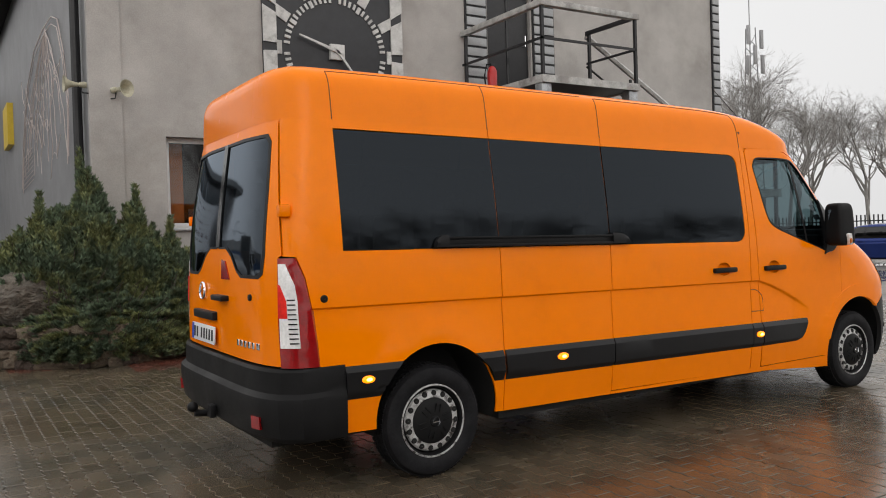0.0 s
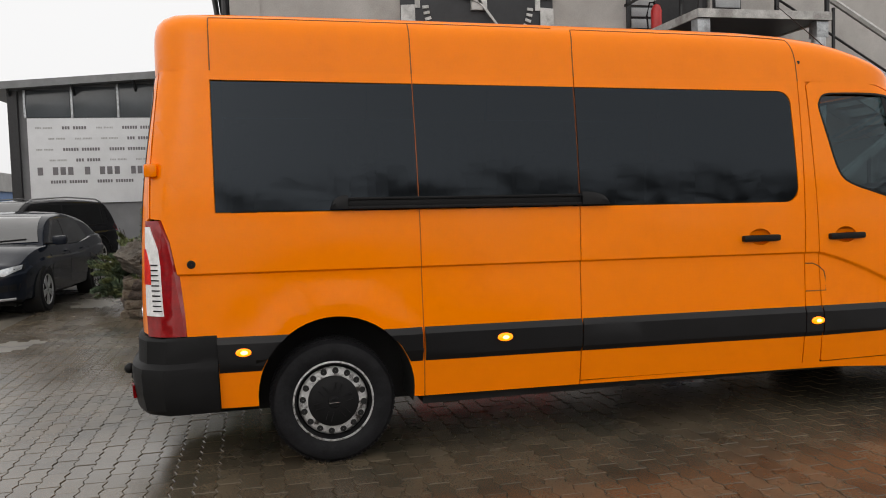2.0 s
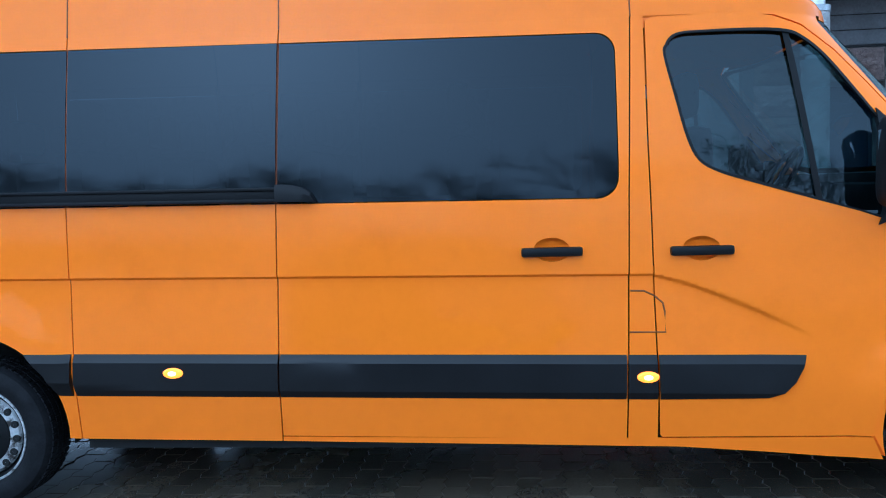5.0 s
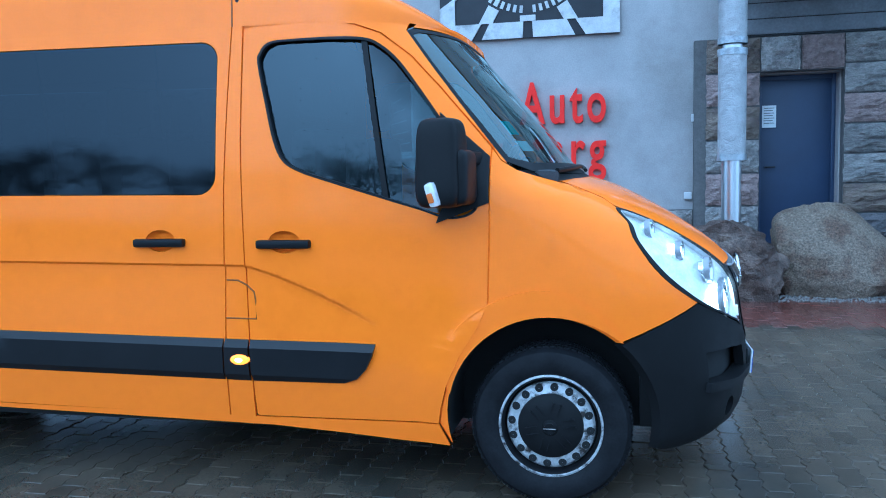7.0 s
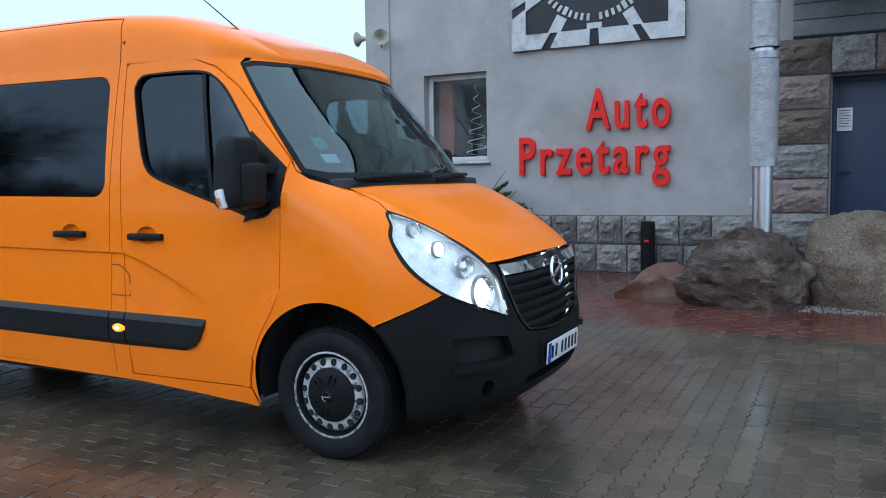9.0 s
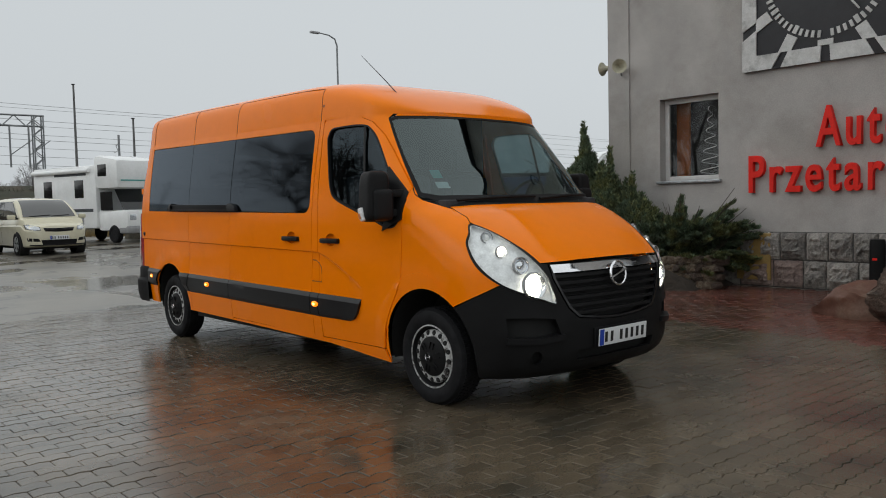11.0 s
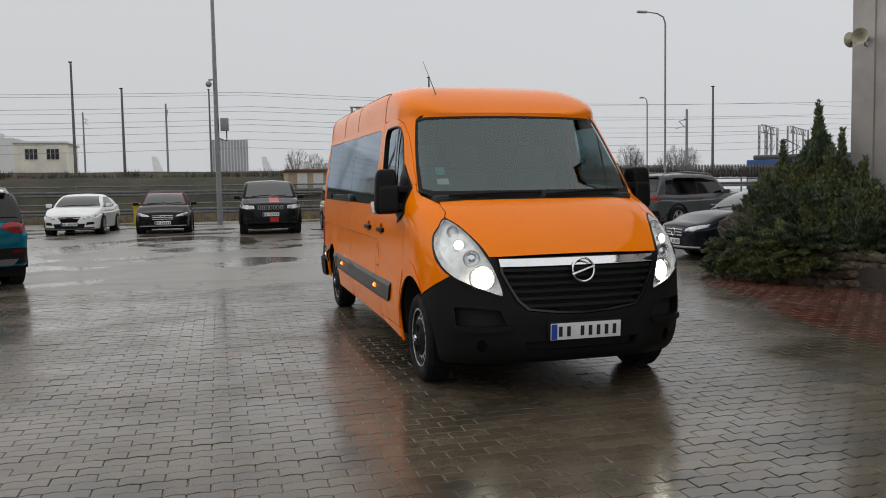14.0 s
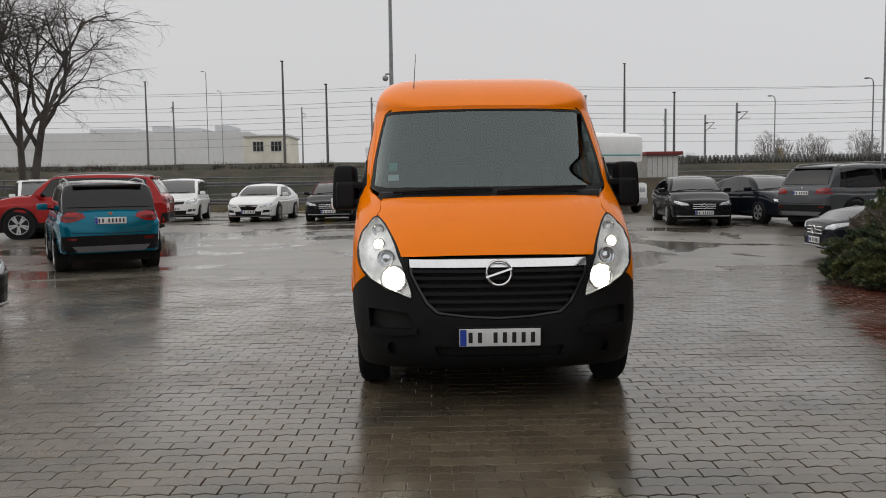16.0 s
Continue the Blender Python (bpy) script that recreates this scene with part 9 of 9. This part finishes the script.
for y, z, L_, s in ((-14, 3.4, 16, 1), (6, 3.3, 18, 1), (67.5, 2.2, 14, 0)):
    bm = bmesh.new()
    tube_into(bm, [(-150, y, z), (-150, y + L_ * 0.15, z + 0.5), (-150, y + L_ * 0.8, z + 0.6), (-150, y + L_, z + 0.2)], 1.6, 10, 1.2)
    pl = thing("airliner", "white airliner parked far away", "aircraft")
    part("fuselage", bm, PAINT_WHITE, pl)
    for f_ in (0.2, 0.55, 0.62):
        part("landing_gear", tube([(-150, y + L_ * f_, -0.02), (-150, y + L_ * f_, z)], 0.25, 6), STEEL_POLE, pl)
    bm = bmesh.new()
    q = [bm.verts.new((-150 + dx, y + a, z + b_)) for dx in (-0.1, 0.1) for a, b_ in ((0.5, 1.2), (2.6, 1.5), (0.9, 5.6), (0.0, 5.6))]
    for f in ((0, 1, 2, 3), (7, 6, 5, 4), (0, 4, 5, 1), (1, 5, 6, 2), (2, 6, 7, 3), (3, 7, 4, 0)):
        bm.faces.new([q[i] for i in f])
    part("tail_fin", bm, PAINT_WHITE if s else material("yellow_fin", (0.6, 0.4, 0.03), 0.5), pl, smooth=False)
loco = thing("locomotive", "blue electric locomotive on the tracks", "locomotive", at=pose(-50.0, 41.6, 1.0, 0, 0, -38))
LOCO = material("blue_locomotive_paint", (0.03, 0.09, 0.26), 0.5, vary=0.15, scale=1)
part("body", box((-1.45, 0, 0.2), (1.45, 14, 2.7), 0.12), LOCO, loco)
part("roof", box((-1.2, 0.5, 2.7), (1.2, 13.5, 3.1), 0.15), PAINT_GREY, loco)
for k in range(4):
    part("window", box((1.45, 0.3 + k * 0.9, 1.6), (1.47, 0.95 + k * 0.9, 2.3)), BLACK_GLOSS, loco)
part("front_window", box((-1.1, -0.03, 1.6), (1.1, 0.0, 2.35)), BLACK_GLOSS, loco)
part("stripe", box((1.45, 0.1, 0.9), (1.465, 13.9, 1.1)), PAINT_CREAM, loco)
for y in (3, 11):
    part("pantograph", tube([(0, y, 3.1), (0, y + 1.2, 3.7), (0, y, 4.4)], 0.05, 5), BLACK_STEEL, loco)
low = thing("low_depot", "low blue and grey depot with scaffold posts on its roof", "building")
part("wall", box((-40, 54, -0.02), (-17.5, 62, 3.1)), material("blue_sheet", (0.06, 0.13, 0.28), 0.6, vary=0.2, scale=0.6), low, smooth=False)
part("fascia", box((-40.2, 53.8, 3.1), (-17.3, 62, 4.4)), material("grey_fascia", (0.28, 0.28, 0.28), 0.7, vary=0.15, scale=1), low, smooth=False)
for k in range(9):
    part("scaffold_post", tube([(-30 + k * 1.5, 55, 4.4), (-30 + k * 1.5, 55, 6.0)], 0.06, 5), STEEL_POLE, low)
part("scaffold_rail", tube([(-30, 55, 5.7), (-18, 55, 5.7)], 0.05, 5), STEEL_POLE, low)


# ---- bare trees ----
def bare_tree(seed, height, spread=0.5, droop=0.0, levels=5, trunk=0.2, fork=2):
    r = random.Random(seed)
    stem, twigs = bmesh.new(), bmesh.new()

    def grow(p, d, ln, rad, level):
        pts, q, e = [p], p.copy(), d.copy()
        n_ = 4 if level < 2 else 3
        for i in range(n_):
            e = (e + Vector((r.gauss(0, (0.16 if level < 2 else 0.26) if level else 0.04), r.gauss(0, (0.16 if level < 2 else 0.26) if level else 0.04), r.gauss(0, 0.08 if level < 2 else 0.16) + (0.06 if level < 3 else -droop)))).normalized()
            q = q + e * ln / n_
            pts.append(q.copy())
        tube_into(stem if level == 0 else twigs, pts, rad, 7 if level == 0 else (5 if level < 3 else 3), rad * 0.6)
        if level >= levels:
            return
        for k in range(fork if level == 0 else r.randint(3, 4)):
            t = r.uniform(0.45, 1.0) if level else r.uniform(0.6, 1.0)
            i = min(int(t * n_), n_ - 1)
            base = pts[i].lerp(pts[i + 1], t * n_ - i)
            side = Vector((r.gauss(0, 1), r.gauss(0, 1), r.gauss(0, 0.3))).normalized()
            grow(base, (e * (1 - spread) + side * spread + Vector((0, 0, 0.25 if level < 2 else 0))).normalized(), ln * r.uniform(0.55, 0.8), rad * r.uniform(0.42, 0.58), level + 1)
    grow(Vector((0, 0, -0.1)), Vector((r.gauss(0, 0.05), r.gauss(0, 0.05), 1)), height * 0.36, trunk, 0)
    return stem, twigs


def plant_tree(label, x, y, seed, height, mat=TWIG, **kw):
    t = thing("bare_tree", label, "tree", "bare trees", at=pose(x, y, -0.02))
    stem, twigs = bare_tree(seed, height, **kw)
    part("trunk", stem, mat, t)
    part("crown", twigs, mat, t)
    return t


big = plant_tree("large leafless tree with forked trunks and drooping twigs", -25.6, -18.3, 3, 14, spread=0.5, droop=0.1, levels=6, trunk=0.22, fork=5)
plant_tree("leafless tree with a straight trunk beside the yard", -25.4, -19.9, 21, 14, spread=0.4, droop=0.08, levels=5, trunk=0.2, fork=4)
plant_tree("leafless tree beside the yard", -26.4, -19.0, 12, 14.5, spread=0.4, droop=0.08, levels=6, trunk=0.2, fork=4)
row = plant_tree("leafless tree beyond the building", 33.0, 22.7, 6, 12.5, HAZED_TWIG, spread=0.33, levels=6, trunk=0.15, fork=5)
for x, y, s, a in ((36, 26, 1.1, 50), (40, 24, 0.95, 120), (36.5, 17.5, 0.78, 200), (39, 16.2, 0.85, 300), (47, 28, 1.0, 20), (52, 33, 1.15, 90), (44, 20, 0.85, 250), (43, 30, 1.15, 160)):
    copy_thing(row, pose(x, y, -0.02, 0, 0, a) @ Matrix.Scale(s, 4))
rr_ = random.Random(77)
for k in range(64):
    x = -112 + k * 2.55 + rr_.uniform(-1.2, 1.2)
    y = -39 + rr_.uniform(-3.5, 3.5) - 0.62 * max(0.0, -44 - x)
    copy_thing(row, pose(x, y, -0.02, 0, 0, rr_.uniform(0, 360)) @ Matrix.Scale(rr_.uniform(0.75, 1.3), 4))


def hazy_tree(label, seed, height, radius):
    """A far leafless tree: a forked trunk and a cloud of fine twigs with gaps, in a colour paled for haze."""
    r = random.Random(seed)
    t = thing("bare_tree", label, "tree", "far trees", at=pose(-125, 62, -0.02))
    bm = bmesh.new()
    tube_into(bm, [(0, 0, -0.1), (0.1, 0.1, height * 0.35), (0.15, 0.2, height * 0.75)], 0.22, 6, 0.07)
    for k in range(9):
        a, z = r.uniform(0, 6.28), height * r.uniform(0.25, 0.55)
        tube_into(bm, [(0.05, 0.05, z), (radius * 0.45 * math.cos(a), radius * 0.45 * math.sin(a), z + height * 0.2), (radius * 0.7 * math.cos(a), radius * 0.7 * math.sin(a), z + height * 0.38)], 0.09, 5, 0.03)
    part("trunk", bm, FAR_HAZED_TWIG, t)
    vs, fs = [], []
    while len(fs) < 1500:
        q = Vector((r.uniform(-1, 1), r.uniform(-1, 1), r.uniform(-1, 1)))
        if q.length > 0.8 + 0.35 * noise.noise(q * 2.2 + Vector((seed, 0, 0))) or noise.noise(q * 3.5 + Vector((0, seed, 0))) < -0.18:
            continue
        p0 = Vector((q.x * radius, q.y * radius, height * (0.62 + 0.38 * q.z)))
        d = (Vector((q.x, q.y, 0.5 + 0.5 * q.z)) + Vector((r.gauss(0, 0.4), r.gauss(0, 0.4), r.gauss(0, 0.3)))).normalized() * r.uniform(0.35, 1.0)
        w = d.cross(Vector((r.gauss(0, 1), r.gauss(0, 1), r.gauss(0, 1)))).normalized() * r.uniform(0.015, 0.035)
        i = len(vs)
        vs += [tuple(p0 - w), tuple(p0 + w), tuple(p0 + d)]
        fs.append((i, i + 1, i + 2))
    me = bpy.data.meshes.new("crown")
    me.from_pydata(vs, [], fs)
    me.materials.append(FAR_HAZED_TWIG)
    crown = new("crown", me)
    crown.parent = t
    return t


hazy = [hazy_tree("far leafless tree beyond the tracks, haze in its pale colour", 60 + k, 10.5, 2.6) for k in range(3)]
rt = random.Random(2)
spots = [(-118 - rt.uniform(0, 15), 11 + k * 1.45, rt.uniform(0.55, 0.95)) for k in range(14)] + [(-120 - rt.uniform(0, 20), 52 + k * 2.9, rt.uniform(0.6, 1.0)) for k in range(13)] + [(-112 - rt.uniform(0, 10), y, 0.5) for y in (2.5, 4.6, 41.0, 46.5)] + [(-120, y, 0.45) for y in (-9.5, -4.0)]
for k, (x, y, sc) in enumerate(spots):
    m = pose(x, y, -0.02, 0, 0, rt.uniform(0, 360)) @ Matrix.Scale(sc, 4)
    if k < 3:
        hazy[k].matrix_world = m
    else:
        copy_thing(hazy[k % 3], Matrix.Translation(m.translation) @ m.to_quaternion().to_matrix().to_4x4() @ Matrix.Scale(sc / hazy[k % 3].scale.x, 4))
vs, fs = [], []
for k in range(7000):
    y = rh.uniform(-90, 90)
    x, z = -52 + rh.uniform(-3, 3), rh.uniform(0, 1) ** 0.8 * (3.8 + 2.2 * noise.noise(Vector((0, y * 0.11, 3))))
    s = rh.uniform(0.3, 0.9)
    i = len(vs)
    a, b_ = [Vector((rh.gauss(0, 1), rh.gauss(0, 1), rh.gauss(0, 1))).normalized() * s for _ in range(2)]
    p0 = Vector((y, x, z))
    vs += [tuple(p0 - a * 0.5), tuple(p0 + a * 0.5), tuple(p0 + b_ * 0.5)]
    fs.append((i, i + 1, i + 2))
me = bpy.data.meshes.new("roadside_scrub")
me.from_pydata(vs, [], fs)
me.materials.append(HEDGE)
tagged(new("roadside_scrub", me), "dark scrub under the roadside trees", "shrubs", kind="stuff")
mast = thing("antenna_mast", "lattice antenna mast behind the trees", "mast", at=pose(53.4, 37.1, 0))
bm = bmesh.new()
for dx, dy in ((-0.5, -0.4), (0.5, -0.4), (0, 0.5)):
    tube_into(bm, [(dx * 1.6, dy * 1.6, -0.02), (dx * 0.7, dy * 0.7, 17.5)], 0.05, 4)
for k in range(17):
    s = 1.6 - 0.9 * k / 17
    tube_into(bm, [(-0.5 * s, -0.4 * s, k), (0.5 * s, -0.4 * s, k + 1)], 0.03, 4)
    tube_into(bm, [(0.5 * s, -0.4 * s, k), (0, 0.5 * s, k + 1)], 0.03, 4)
part("lattice", bm, RAIL_STEEL, mast)
for k, (dx, z) in enumerate(((-0.9, 13.6), (0.9, 13.8), (-0.8, 16.0), (0.8, 15.8), (0, 14.5))):
    part("antenna_panel", box((dx - 0.15, -0.6, z), (dx + 0.15, -0.4, z + 1.5), 0.03), SILVER_PLASTIC, mast)
part("rod", tube([(0, 0, 17.5), (0, 0, 20)], 0.04, 5), RAIL_STEEL, mast)
gate = thing("steel_fence", "black spiked steel fence at the far yard side", "fence")
for k in range(120):
    part("pale", box((33.0, 3 + k * 0.2, 0.1), (33.04, 3.05 + k * 0.2, 1.85)), BLACK_STEEL, gate)
for z in (0.35, 1.55):
    part("rail", box((33.04, 3, z), (33.08, 27, z + 0.05)), BLACK_STEEL, gate)

board = thing("fence_board", "dull mauve board with pale lettering on the far fence", "sign")
part("panel", box((32.9, 20.9, 2.0), (32.95, 23.3, 2.95), 0.01), material("mauve_board", (0.2, 0.135, 0.14), 0.6, vary=0.12), board)
for k in range(6):
    part("lettering_bar", box((32.88, 21.05 + k * 0.36, 2.32), (32.905, 21.29 + k * 0.36, 2.76)), WHITE_FRAME, board)
part("edge_line", box((32.88, 21.0, 2.1), (32.905, 23.2, 2.14)), WHITE_FRAME, board)
for y in (21.1, 23.0):
    part("post", box((32.95, y, -0.02), (33.0, y + 0.06, 2.9)), BLACK_STEEL, board)

# ---- single paving stones where the walk passes nearest ----
one = paver_mesh([(0, 0, 0)], "paving_stone", PAVER_GREY)
for x, y, z in near:
    ob = new("paving_stone", one)
    ob.parent = pavement
    ob.location = (x, y, z)
